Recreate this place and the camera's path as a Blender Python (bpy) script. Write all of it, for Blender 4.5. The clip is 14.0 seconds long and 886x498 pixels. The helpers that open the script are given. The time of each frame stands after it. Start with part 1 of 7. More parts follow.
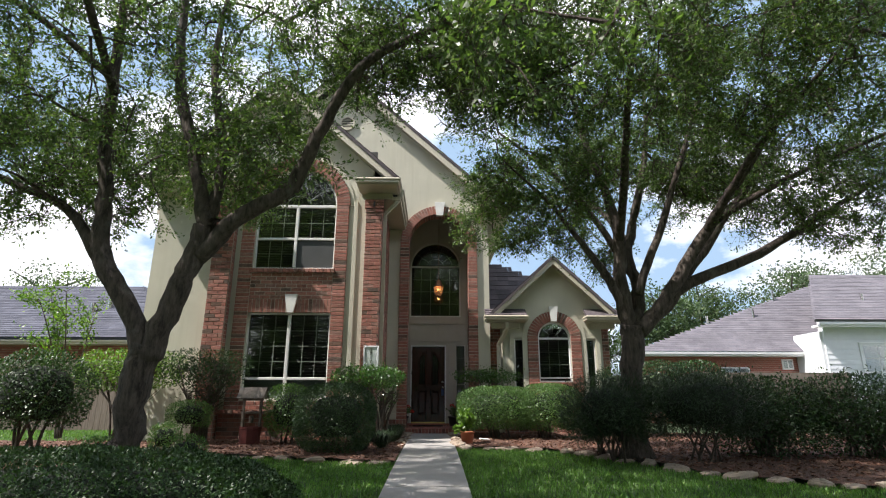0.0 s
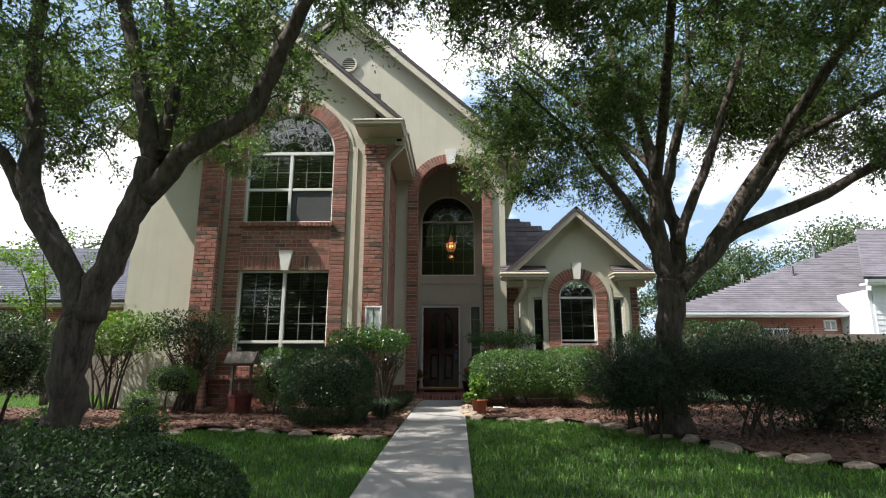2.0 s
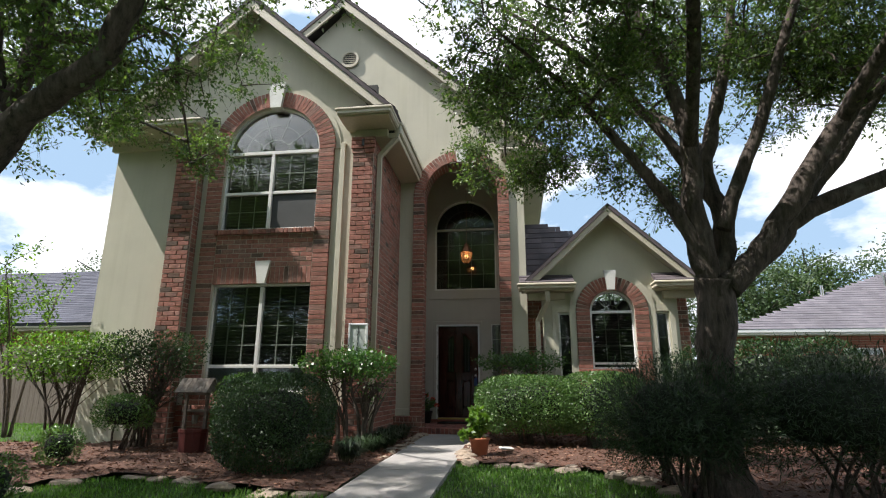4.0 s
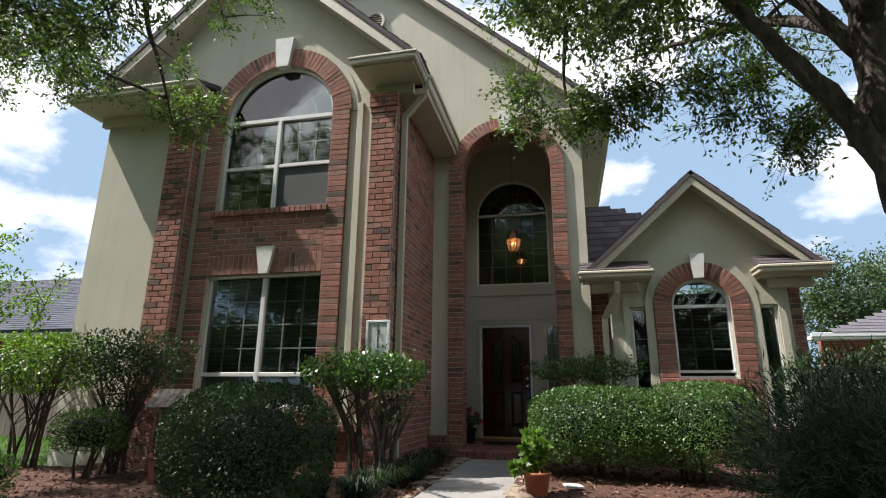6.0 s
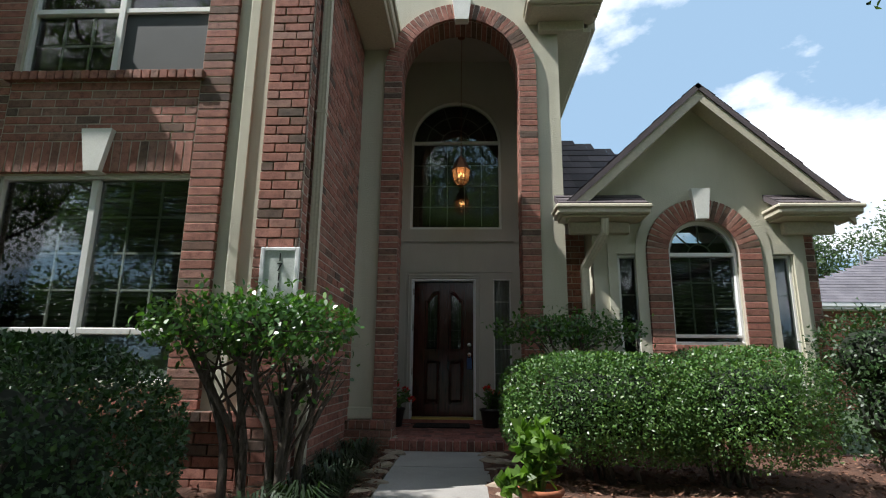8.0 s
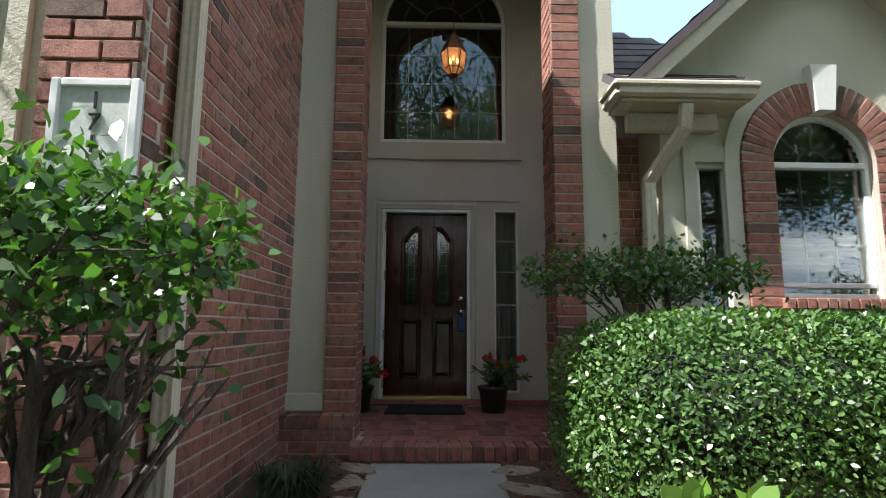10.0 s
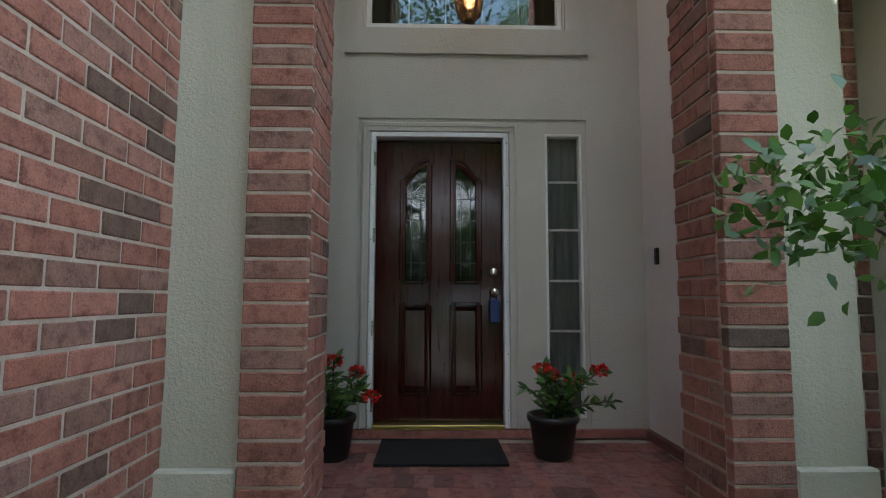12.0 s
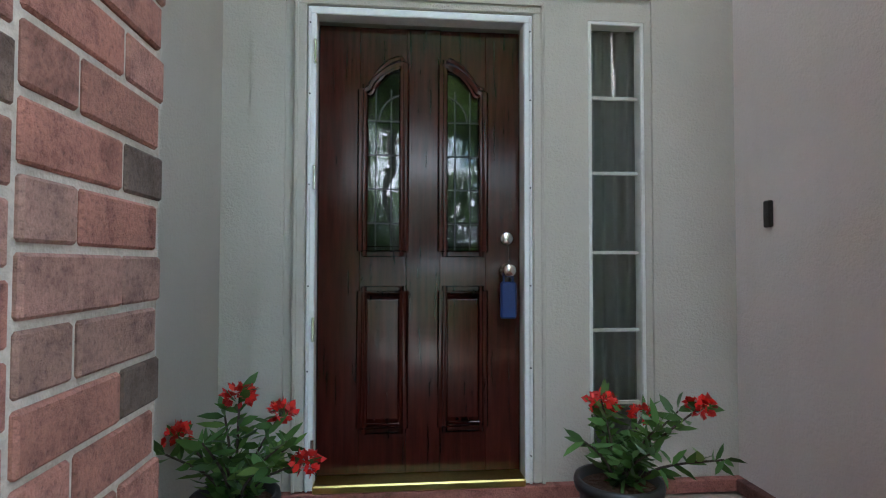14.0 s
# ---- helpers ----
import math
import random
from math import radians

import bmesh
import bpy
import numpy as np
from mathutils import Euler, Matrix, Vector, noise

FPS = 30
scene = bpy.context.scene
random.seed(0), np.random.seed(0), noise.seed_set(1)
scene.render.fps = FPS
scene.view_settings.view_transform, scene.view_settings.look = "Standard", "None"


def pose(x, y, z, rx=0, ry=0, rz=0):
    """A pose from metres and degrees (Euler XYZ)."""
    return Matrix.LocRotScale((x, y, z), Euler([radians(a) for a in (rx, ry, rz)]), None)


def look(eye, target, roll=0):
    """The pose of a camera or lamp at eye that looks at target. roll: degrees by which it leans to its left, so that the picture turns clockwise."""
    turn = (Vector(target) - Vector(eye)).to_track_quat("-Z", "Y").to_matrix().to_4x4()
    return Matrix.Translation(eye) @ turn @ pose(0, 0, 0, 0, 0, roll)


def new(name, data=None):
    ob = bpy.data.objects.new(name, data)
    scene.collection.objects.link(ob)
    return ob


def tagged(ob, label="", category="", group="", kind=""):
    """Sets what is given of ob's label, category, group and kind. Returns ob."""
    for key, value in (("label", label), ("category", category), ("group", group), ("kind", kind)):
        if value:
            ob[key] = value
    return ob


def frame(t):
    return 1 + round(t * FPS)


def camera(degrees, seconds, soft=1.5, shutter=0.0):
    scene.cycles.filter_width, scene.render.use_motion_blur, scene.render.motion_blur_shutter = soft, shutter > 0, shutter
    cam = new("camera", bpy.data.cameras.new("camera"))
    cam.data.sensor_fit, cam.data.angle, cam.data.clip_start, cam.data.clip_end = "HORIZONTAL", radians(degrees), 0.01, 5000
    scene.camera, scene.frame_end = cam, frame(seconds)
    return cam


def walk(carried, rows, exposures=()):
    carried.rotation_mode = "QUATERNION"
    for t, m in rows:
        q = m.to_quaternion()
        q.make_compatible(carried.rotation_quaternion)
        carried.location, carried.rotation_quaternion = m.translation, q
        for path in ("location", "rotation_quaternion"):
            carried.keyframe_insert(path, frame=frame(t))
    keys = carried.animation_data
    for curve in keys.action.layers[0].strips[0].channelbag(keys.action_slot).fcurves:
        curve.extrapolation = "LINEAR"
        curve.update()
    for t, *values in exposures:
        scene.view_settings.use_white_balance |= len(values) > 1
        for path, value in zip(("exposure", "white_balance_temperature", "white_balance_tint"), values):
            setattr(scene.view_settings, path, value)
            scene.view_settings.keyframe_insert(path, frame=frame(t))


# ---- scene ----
cam = camera(78.6, 14.0, 1.1)
METRES, EYE, TURN, EAST = 13.1, 1.15, -0.8, 0.15
ROWS = [
    (0.0, 0.0, 0.0, 0.0, -0.04, 15.95, -0.15),
    (0.5, 0.0028, 0.0071, -0.0014, -0.04, 13.2, -0.1),
    (1.0, 0.0042, 0.0267, -0.0011, -0.12, 12.53, -0.09),
    (1.5, 0.0057, 0.0558, 0.003, 0.58, 12.36, -0.13),
    (2.0, 0.0171, 0.0909, 0.0046, 2.33, 12.13, -0.12),
    (2.5, 0.0355, 0.1273, 0.0074, 3.18, 12.02, -0.09),
    (5.0, 0.0922, 0.2798, 0.0131, 12.07, 15.75, -0.39),
    (5.5, 0.0851, 0.3161, 0.0149, 13.0, 15.57, -0.41),
    (6.0, 0.0661, 0.3563, 0.0151, 13.46, 15.4, -0.5),
    (6.5, 0.0459, 0.3985, 0.0129, 11.55, 15.44, -0.54),
    (7.0, 0.027, 0.4394, 0.0131, 8.95, 15.26, -0.57),
    (7.5, 0.0148, 0.4818, 0.0134, 4.74, 14.13, -0.54),
    (8.0, 0.0036, 0.5235, 0.015, 3.08, 12.57, -0.57),
    (10.5, -0.0231, 0.7335, 0.0233, -0.74, 7.07, -0.4),
    (11.0, -0.0267, 0.7749, 0.0257, -0.25, 6.26, -0.32),
    (11.5, -0.0274, 0.8156, 0.0268, -0.41, 5.85, -0.34),
    (12.0, -0.0295, 0.8538, 0.0278, -0.42, 5.33, -0.22),
    (12.5, -0.0323, 0.8894, 0.0291, 0.05, 4.4, -0.28),
    (13.0, -0.0351, 0.9198, 0.0311, -0.14, 3.37, -0.19),
    (13.5, -0.0377, 0.9431, 0.0329, -1.93, 2.77, -0.26),
    (14.0, -0.0367, 0.9607, 0.0334, -4.64, 1.7, -0.12),
]
EXPOSURES = [(0.0, 0.86, 6400, 16), (2.5, 0.90, 6400, 14), (6.0, 0.68, 6400, 15), (8.0, 0.68, 6150, 11), (10.5, 1.66, 6100, 13), (11.0, 1.84, 6050, 13), (11.5, 2.16, 6000, 13), (12.5, 2.64, 5750, 11), (13.2, 3.0, 5650, 10), (14.0, 3.44, 5600, 9)]
walk(cam, [(t, pose(EAST, 0, EYE, 0, 0, TURN) @ pose(METRES * x, METRES * y, METRES * z, 90 + pitch, roll, yaw))
           for t, x, y, z, yaw, pitch, roll in ROWS], EXPOSURES)

# ---- sky and sun ----
SUN_FROM = Vector((-2.0, -0.66, 3.0)).normalized()
sun_elev = math.asin(SUN_FROM.z)
sun_azim = math.atan2(SUN_FROM.x, SUN_FROM.y)
sun = new("sun", bpy.data.lights.new("sun", "SUN"))
sun.data.energy, sun.data.angle, sun.data.color = 5.0, radians(0.5), (1.0, 0.955, 0.88)
sun.matrix_world = look(SUN_FROM * 50, (0, 0, 0))

world = bpy.data.worlds.new("sky")
scene.world = world
world.use_nodes = True
wn, wl = world.node_tree.nodes, world.node_tree.links
wn.clear()
w_sky = wn.new("ShaderNodeTexSky")
w_sky.sky_type, w_sky.sun_disc = "NISHITA", False
w_sky.sun_elevation, w_sky.sun_rotation = sun_elev, sun_azim
w_sky.air_density, w_sky.dust_density, w_sky.ozone_density = 1.0, 1.0, 1.0
w_co = wn.new("ShaderNodeTexCoord")
w_map = wn.new("ShaderNodeMapping")
w_map.inputs["Scale"].default_value = (1.0, 1.0, 1.9)
w_map.inputs["Location"].default_value = (0.35, 0.1, 0.0)
w_noise = wn.new("ShaderNodeTexNoise")
w_noise.inputs["Scale"].default_value, w_noise.inputs["Detail"].default_value = 2.3, 9.0
w_noise.inputs["Roughness"].default_value = 0.55
w_ramp = wn.new("ShaderNodeValToRGB")
w_ramp.color_ramp.elements[0].position, w_ramp.color_ramp.elements[1].position = 0.47, 0.555
w_mix = wn.new("ShaderNodeMix")
w_mix.data_type = "RGBA"
w_mix.inputs["B"].default_value = (13.8, 13.9, 14.1, 1)
w_bg = wn.new("ShaderNodeBackground")
w_bg.inputs["Strength"].default_value = 0.07
w_out = wn.new("ShaderNodeOutputWorld")
wl.new(w_co.outputs["Generated"], w_map.inputs["Vector"])
wl.new(w_map.outputs["Vector"], w_noise.inputs["Vector"])
wl.new(w_noise.outputs["Fac"], w_ramp.inputs["Fac"])
wl.new(w_ramp.outputs["Color"], w_mix.inputs["Factor"])
w_veil = wn.new("ShaderNodeMix")
w_veil.data_type = "RGBA"
w_veil.inputs["Factor"].default_value = 0.85
w_veil.inputs["B"].default_value = (4.2, 6.1, 8.0, 1)
wl.new(w_sky.outputs["Color"], w_veil.inputs["A"])
wl.new(w_veil.outputs["Result"], w_mix.inputs["A"])
wl.new(w_mix.outputs["Result"], w_bg.inputs["Color"])
wl.new(w_bg.outputs["Background"], w_out.inputs["Surface"])

# ---- materials ----
def nodes_of(name):
    m = bpy.data.materials.new(name)
    m.use_nodes = True
    nt = m.node_tree
    return m, nt, nt.nodes["Principled BSDF"]


def ramp_of(nt, stops):
    r = nt.nodes.new("ShaderNodeValToRGB")
    el = r.color_ramp.elements
    while len(el) < len(stops):
        el.new(0.5)
    for e, (p, c) in zip(el, stops):
        e.position, e.color = p, (*c, 1)
    return r


def noise_of(nt, scale, detail=4.0, rough=0.55, vec=None, stretch=None):
    n = nt.nodes.new("ShaderNodeTexNoise")
    n.inputs["Scale"].default_value, n.inputs["Detail"].default_value = scale, detail
    n.inputs["Roughness"].default_value = rough
    if vec is None:
        vec = nt.nodes.new("ShaderNodeNewGeometry").outputs["Position"]
    if stretch:
        mp = nt.nodes.new("ShaderNodeMapping")
        mp.inputs["Scale"].default_value = stretch
        nt.links.new(vec, mp.inputs["Vector"])
        vec = mp.outputs["Vector"]
    nt.links.new(vec, n.inputs["Vector"])
    return n.outputs["Fac"]


def math_of(nt, op, a, b=None, c=None):
    n = nt.nodes.new("ShaderNodeMath")
    n.operation = op
    for i, v in enumerate((a, b, c)):
        if v is None:
            continue
        if isinstance(v, (int, float)):
            n.inputs[i].default_value = v
        else:
            nt.links.new(v, n.inputs[i])
    return n.outputs[0]


def mix_of(nt, fac, a, b, mode="MIX"):
    n = nt.nodes.new("ShaderNodeMix")
    n.data_type, n.blend_type = "RGBA", mode
    for key, v in (("Factor", fac), ("A", a), ("B", b)):
        if isinstance(v, (int, float)):
            n.inputs[key].default_value = v
        elif isinstance(v, tuple):
            n.inputs[key].default_value = (*v, 1)
        else:
            nt.links.new(v, n.inputs[key])
    return n.outputs["Result"]


def bump_of(nt, bsdf, height, strength, dist=0.01):
    b = nt.nodes.new("ShaderNodeBump")
    b.inputs["Strength"].default_value, b.inputs["Distance"].default_value = strength, dist
    nt.links.new(height, b.inputs["Height"])
    nt.links.new(b.outputs["Normal"], bsdf.inputs["Normal"])


def painted(name, colour, rough=0.5, var=0.12, scale=3.0, grain=60.0, bump=0.15, metal=0.0, dist=0.004, dirt=None, stretch=None):
    """A coat of one colour with broad blotches, fine grain and relief."""
    m, nt, b = nodes_of(name)
    big, fine = noise_of(nt, scale, 5, 0.6, stretch=stretch), noise_of(nt, grain, 3)
    lo = tuple(c * (1 - var) for c in colour)
    hi = tuple(min(1, c * (1 + var)) for c in colour)
    r = ramp_of(nt, [(0.3, lo), (0.7, hi)])
    nt.links.new(big, r.inputs["Fac"])
    col = mix_of(nt, 0.25, r.outputs["Color"], fine, "OVERLAY")
    if dirt:
        patch = ramp_of(nt, [(0.52, (0, 0, 0)), (0.75, (1, 1, 1))])
        nt.links.new(noise_of(nt, scale * 0.45, 6, 0.65), patch.inputs["Fac"])
        col = mix_of(nt, patch.outputs["Color"], col, dirt)
    nt.links.new(col, b.inputs["Base Color"])
    b.inputs["Roughness"].default_value, b.inputs["Metallic"].default_value = rough, metal
    bump_of(nt, b, fine, bump, dist)
    return m


def stucco_like(name, colour, streak=0.25):
    """Cast plaster: pebbly relief, rain streaks and slow tone drift."""
    m, nt, b = nodes_of(name)
    drift, fine = noise_of(nt, 0.9, 5, 0.6), noise_of(nt, 130, 3, 0.6)
    runs = noise_of(nt, 2.4, 4, 0.6, stretch=(3.0, 3.0, 0.22))
    r = ramp_of(nt, [(0.3, tuple(c * 0.86 for c in colour)), (0.7, colour)])
    nt.links.new(drift, r.inputs["Fac"])
    s = ramp_of(nt, [(0.50, (0, 0, 0)), (0.78, (1, 1, 1))])
    nt.links.new(runs, s.inputs["Fac"])
    col = mix_of(nt, math_of(nt, "MULTIPLY", s.outputs["Color"], streak), r.outputs["Color"], (colour[0] * 0.62, colour[1] * 0.62, colour[2] * 0.52))
    nt.links.new(col, b.inputs["Base Color"])
    b.inputs["Roughness"].default_value = 0.9
    h = math_of(nt, "ADD", math_of(nt, "MULTIPLY", fine, 0.8), noise_of(nt, 60, 2, 0.5))
    bump_of(nt, b, h, 0.6, 0.006)
    return m


def brick_like(name, stops):
    """Fired clay: tone by piece, speckle and blotches inside each, rough relief."""
    m, nt, b = nodes_of(name)
    info = nt.nodes.new("ShaderNodeObjectInfo")
    geo = nt.nodes.new("ShaderNodeNewGeometry")
    pick = math_of(nt, "FRACT", math_of(nt, "ADD", info.outputs["Random"], math_of(nt, "MULTIPLY", geo.outputs["Random Per Island"], 7.31)))
    r = ramp_of(nt, stops)
    nt.links.new(pick, r.inputs["Fac"])
    blot, fine = noise_of(nt, 17, 6, 0.7), noise_of(nt, 130, 5, 0.75)
    dark = ramp_of(nt, [(0.34, (0.55, 0.50, 0.48)), (0.48, (0.97, 0.97, 0.97)), (0.66, (1.22, 1.2, 1.18))])
    nt.links.new(blot, dark.inputs["Fac"])
    col = mix_of(nt, 0.95, r.outputs["Color"], dark.outputs["Color"], "MULTIPLY")
    speck = ramp_of(nt, [(0.33, (0.35, 0.33, 0.32)), (0.45, (1, 1, 1)), (0.62, (1.4, 1.42, 1.4))])
    nt.links.new(fine, speck.inputs["Fac"])
    col = mix_of(nt, 0.6, col, speck.outputs["Color"], "MULTIPLY")
    nt.links.new(col, b.inputs["Base Color"])
    b.inputs["Roughness"].default_value = 0.88
    bump_of(nt, b, math_of(nt, "ADD", blot, math_of(nt, "MULTIPLY", fine, 0.9)), 0.8, 0.007)
    return m


def leaf_like(name, colour, tip, rough=0.42, through_light=0.28):
    """Leaf blades: tone by leaf, gloss on top, some light through."""
    m, nt, b = nodes_of(name)
    geo = nt.nodes.new("ShaderNodeNewGeometry")
    r = ramp_of(nt, [(0.0, tuple(c * 0.62 for c in colour)), (0.45, colour), (0.85, tuple(c * 1.35 for c in colour)), (1.0, tip)])
    nt.links.new(geo.outputs["Random Per Island"], r.inputs["Fac"])
    clump = ramp_of(nt, [(0.3, (0.7, 0.75, 0.7)), (0.7, (1.2, 1.15, 1.0))])
    nt.links.new(noise_of(nt, 1.6, 3), clump.inputs["Fac"])
    col = mix_of(nt, 0.8, r.outputs["Color"], clump.outputs["Color"], "MULTIPLY")
    nt.links.new(col, b.inputs["Base Color"])
    b.inputs["Roughness"].default_value = rough
    tr = nt.nodes.new("ShaderNodeBsdfTranslucent")
    nt.links.new(mix_of(nt, 1.0, col, (1.5, 1.75, 0.6), "MULTIPLY"), tr.inputs["Color"])
    mx = nt.nodes.new("ShaderNodeMixShader")
    mx.inputs[0].default_value = through_light
    nt.links.new(b.outputs[0], mx.inputs[1])
    nt.links.new(tr.outputs[0], mx.inputs[2])
    nt.links.new(mx.outputs[0], nt.nodes["Material Output"].inputs["Surface"])
    return m


def bark_like(name, lo, hi, scale=9.0):
    m, nt, b = nodes_of(name)
    ridges = noise_of(nt, scale, 6, 0.7, stretch=(2.2, 2.2, 0.55))
    lich = noise_of(nt, 3.1, 5, 0.65)
    r = ramp_of(nt, [(0.35, lo), (0.66, hi)])
    nt.links.new(ridges, r.inputs["Fac"])
    patch = ramp_of(nt, [(0.58, (0, 0, 0)), (0.7, (1, 1, 1))])
    nt.links.new(lich, patch.inputs["Fac"])
    col = mix_of(nt, math_of(nt, "MULTIPLY", patch.outputs["Color"], 0.45), r.outputs["Color"], (0.19, 0.19, 0.16))
    nt.links.new(col, b.inputs["Base Color"])
    b.inputs["Roughness"].default_value = 0.95
    bump_of(nt, b, ridges, 1.0, 0.03)
    return m


def glass_like(name, tint=(0.92, 0.95, 0.94), gain=1.0, wave=0.02):
    """A window pane: see-through, with mirror gloss by Fresnel."""
    m, nt, b = nodes_of(name)
    nt.nodes.remove(b)
    fr = nt.nodes.new("ShaderNodeFresnel")
    fr.inputs["IOR"].default_value = 1.52
    bp = nt.nodes.new("ShaderNodeBump")
    bp.inputs["Strength"].default_value, bp.inputs["Distance"].default_value = wave, 0.05
    nt.links.new(noise_of(nt, 1.7, 2), bp.inputs["Height"])
    gl = nt.nodes.new("ShaderNodeBsdfGlossy")
    gl.inputs["Roughness"].default_value = 0.015
    nt.links.new(bp.outputs["Normal"], gl.inputs["Normal"])
    tp = nt.nodes.new("ShaderNodeBsdfTransparent")
    tp.inputs["Color"].default_value = (*tint, 1)
    mx = nt.nodes.new("ShaderNodeMixShader")
    nt.links.new(math_of(nt, "MULTIPLY", fr.outputs[0], gain), mx.inputs[0])
    nt.links.new(tp.outputs[0], mx.inputs[1])
    nt.links.new(gl.outputs[0], mx.inputs[2])
    nt.links.new(mx.outputs[0], nt.nodes["Material Output"].inputs["Surface"])
    return m


def shingle_like(name, lo, hi):
    m, nt, b = nodes_of(name)
    geo = nt.nodes.new("ShaderNodeNewGeometry")
    r = ramp_of(nt, [(0.0, lo), (1.0, hi)])
    nt.links.new(geo.outputs["Random Per Island"], r.inputs["Fac"])
    fine = noise_of(nt, 150, 3, 0.7)
    blot = ramp_of(nt, [(0.3, (0.75, 0.75, 0.75)), (0.7, (1.15, 1.15, 1.15))])
    nt.links.new(noise_of(nt, 1.3, 5, 0.6), blot.inputs["Fac"])
    col = mix_of(nt, 0.5, mix_of(nt, 1.0, r.outputs["Color"], blot.outputs["Color"], "MULTIPLY"), fine, "OVERLAY")
    nt.links.new(col, b.inputs["Base Color"])
    b.inputs["Roughness"].default_value = 0.92
    bump_of(nt, b, fine, 0.6, 0.006)
    return m


def wood_like(name, lo, hi, rough=0.25, coat=0.6, scale=5.0, stretch=(9.0, 9.0, 0.6)):
    m, nt, b = nodes_of(name)
    grain = noise_of(nt, scale, 6, 0.65, stretch=stretch)
    r = ramp_of(nt, [(0.3, lo), (0.7, hi)])
    nt.links.new(grain, r.inputs["Fac"])
    nt.links.new(r.outputs["Color"], b.inputs["Base Color"])
    wear = ramp_of(nt, [(0.35, (rough * 0.7,) * 3), (0.7, (rough * 1.4,) * 3)])
    nt.links.new(noise_of(nt, 6, 4, 0.6), wear.inputs["Fac"])
    nt.links.new(wear.outputs["Color"], b.inputs["Roughness"])
    b.inputs["Specular IOR Level"].default_value = 0.28
    b.inputs["Coat Weight"].default_value, b.inputs["Coat Roughness"].default_value = coat, 0.08
    bump_of(nt, b, grain, 0.12, 0.004)
    return m


def glow_like(name, colour, strength):
    m, nt, b = nodes_of(name)
    b.inputs["Emission Color"].default_value = (*colour, 1)
    b.inputs["Emission Strength"].default_value = strength
    b.inputs["Base Color"].default_value = (*colour, 1)
    return m


BRICK_STOPS = [(0.0, (0.097, 0.068, 0.051)), (0.09, (0.139, 0.081, 0.056)), (0.17, (0.227, 0.098, 0.069)), (0.5, (0.287, 0.116, 0.082)), (0.72, (0.323, 0.144, 0.106)), (0.88, (0.252, 0.139, 0.106)), (1.0, (0.21, 0.115, 0.085))]
BRICK = brick_like("fired_brick", BRICK_STOPS)
PAVER = brick_like("paver_brick", [(0.0, (0.13, 0.06, 0.05)), (0.3, (0.24, 0.09, 0.07)), (0.7, (0.31, 0.12, 0.095)), (1.0, (0.22, 0.11, 0.09))])
NB_BRICK = brick_like("neighbour_brick", [(0.0, (0.20, 0.07, 0.05)), (0.5, (0.32, 0.11, 0.08)), (1.0, (0.40, 0.17, 0.13))])
MORTAR = painted("mortar", (0.42, 0.355, 0.29), 0.95, 0.18, 9, 130, 0.5, dist=0.006)
STUCCO = stucco_like("stucco", (0.56, 0.54, 0.425))
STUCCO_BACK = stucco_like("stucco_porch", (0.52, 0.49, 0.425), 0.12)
# Paler, pinker copy of the porch stucco, bounced light put into its colour.
STUCCO_SIDE_LIT = stucco_like("stucco_side", (0.80, 0.75, 0.73), 0.1)
TRIM = painted("cream_trim", (0.52, 0.48, 0.37), 0.55, 0.06, 2, 40, 0.08, dirt=(0.46, 0.43, 0.33))
KEYSTONE = painted("cast_stone", (0.66, 0.66, 0.61), 0.8, 0.1, 4, 70, 0.3)
WHITE = painted("white_paint", (0.74, 0.75, 0.74), 0.4, 0.04, 5, 50, 0.05)
VINYL = painted("window_vinyl", (0.70, 0.70, 0.66), 0.4, 0.05, 5, 50, 0.05)
ROOF = shingle_like("roof_shingle", (0.055, 0.046, 0.05), (0.115, 0.095, 0.10))
NB_ROOF = shingle_like("neighbour_shingle", (0.125, 0.118, 0.135), (0.165, 0.155, 0.172))
NB_ROOF_DARK = shingle_like("slate_blue_shingle", (0.050, 0.054, 0.075), (0.085, 0.09, 0.115))
GLASS = glass_like("window_glass", (0.74, 0.79, 0.77), 2.0)
CLEAR = glass_like("sidelight_glass", (0.9, 0.92, 0.91), 1.0)
# near-black wall colour stands for rooms without light
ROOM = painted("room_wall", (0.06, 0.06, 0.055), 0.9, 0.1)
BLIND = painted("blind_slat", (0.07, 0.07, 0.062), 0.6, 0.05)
GRILLE = painted("pane_grille", (0.46, 0.46, 0.41), 0.5, 0.06)
PALE_SHEET = painted("roller_shade", (0.42, 0.42, 0.40), 0.9, 0.08, 2, 90, 0.1)
# near-black colour that stands for the shade inside shrubs
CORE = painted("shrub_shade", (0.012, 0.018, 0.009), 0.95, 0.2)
SCREEN = painted("insect_screen", (0.045, 0.05, 0.048), 0.7, 0.08, 3, 400, 0.1)
CURTAIN = painted("sheer_curtain", (0.30, 0.30, 0.295), 0.9, 0.14, 1.0, 60, 0.1, stretch=(14, 14, 0.3))
DOOR_WOOD = wood_like("mahogany", (0.018, 0.0036, 0.0026), (0.050, 0.0095, 0.0058), 0.17, 0.2)
CONCRETE = painted("concrete_walk", (0.31, 0.295, 0.275), 0.9, 0.14, 1.6, 90, 0.35, dirt=(0.30, 0.285, 0.25))
MULCH = painted("mulch_soil", (0.105, 0.052, 0.033), 0.95, 0.35, 6, 45, 1.0, dist=0.03)
MULCH_CHIP = brick_like("bark_chip", [(0.0, (0.06, 0.03, 0.02)), (0.4, (0.15, 0.07, 0.042)), (0.8, (0.22, 0.11, 0.07)), (1.0, (0.30, 0.20, 0.14))])
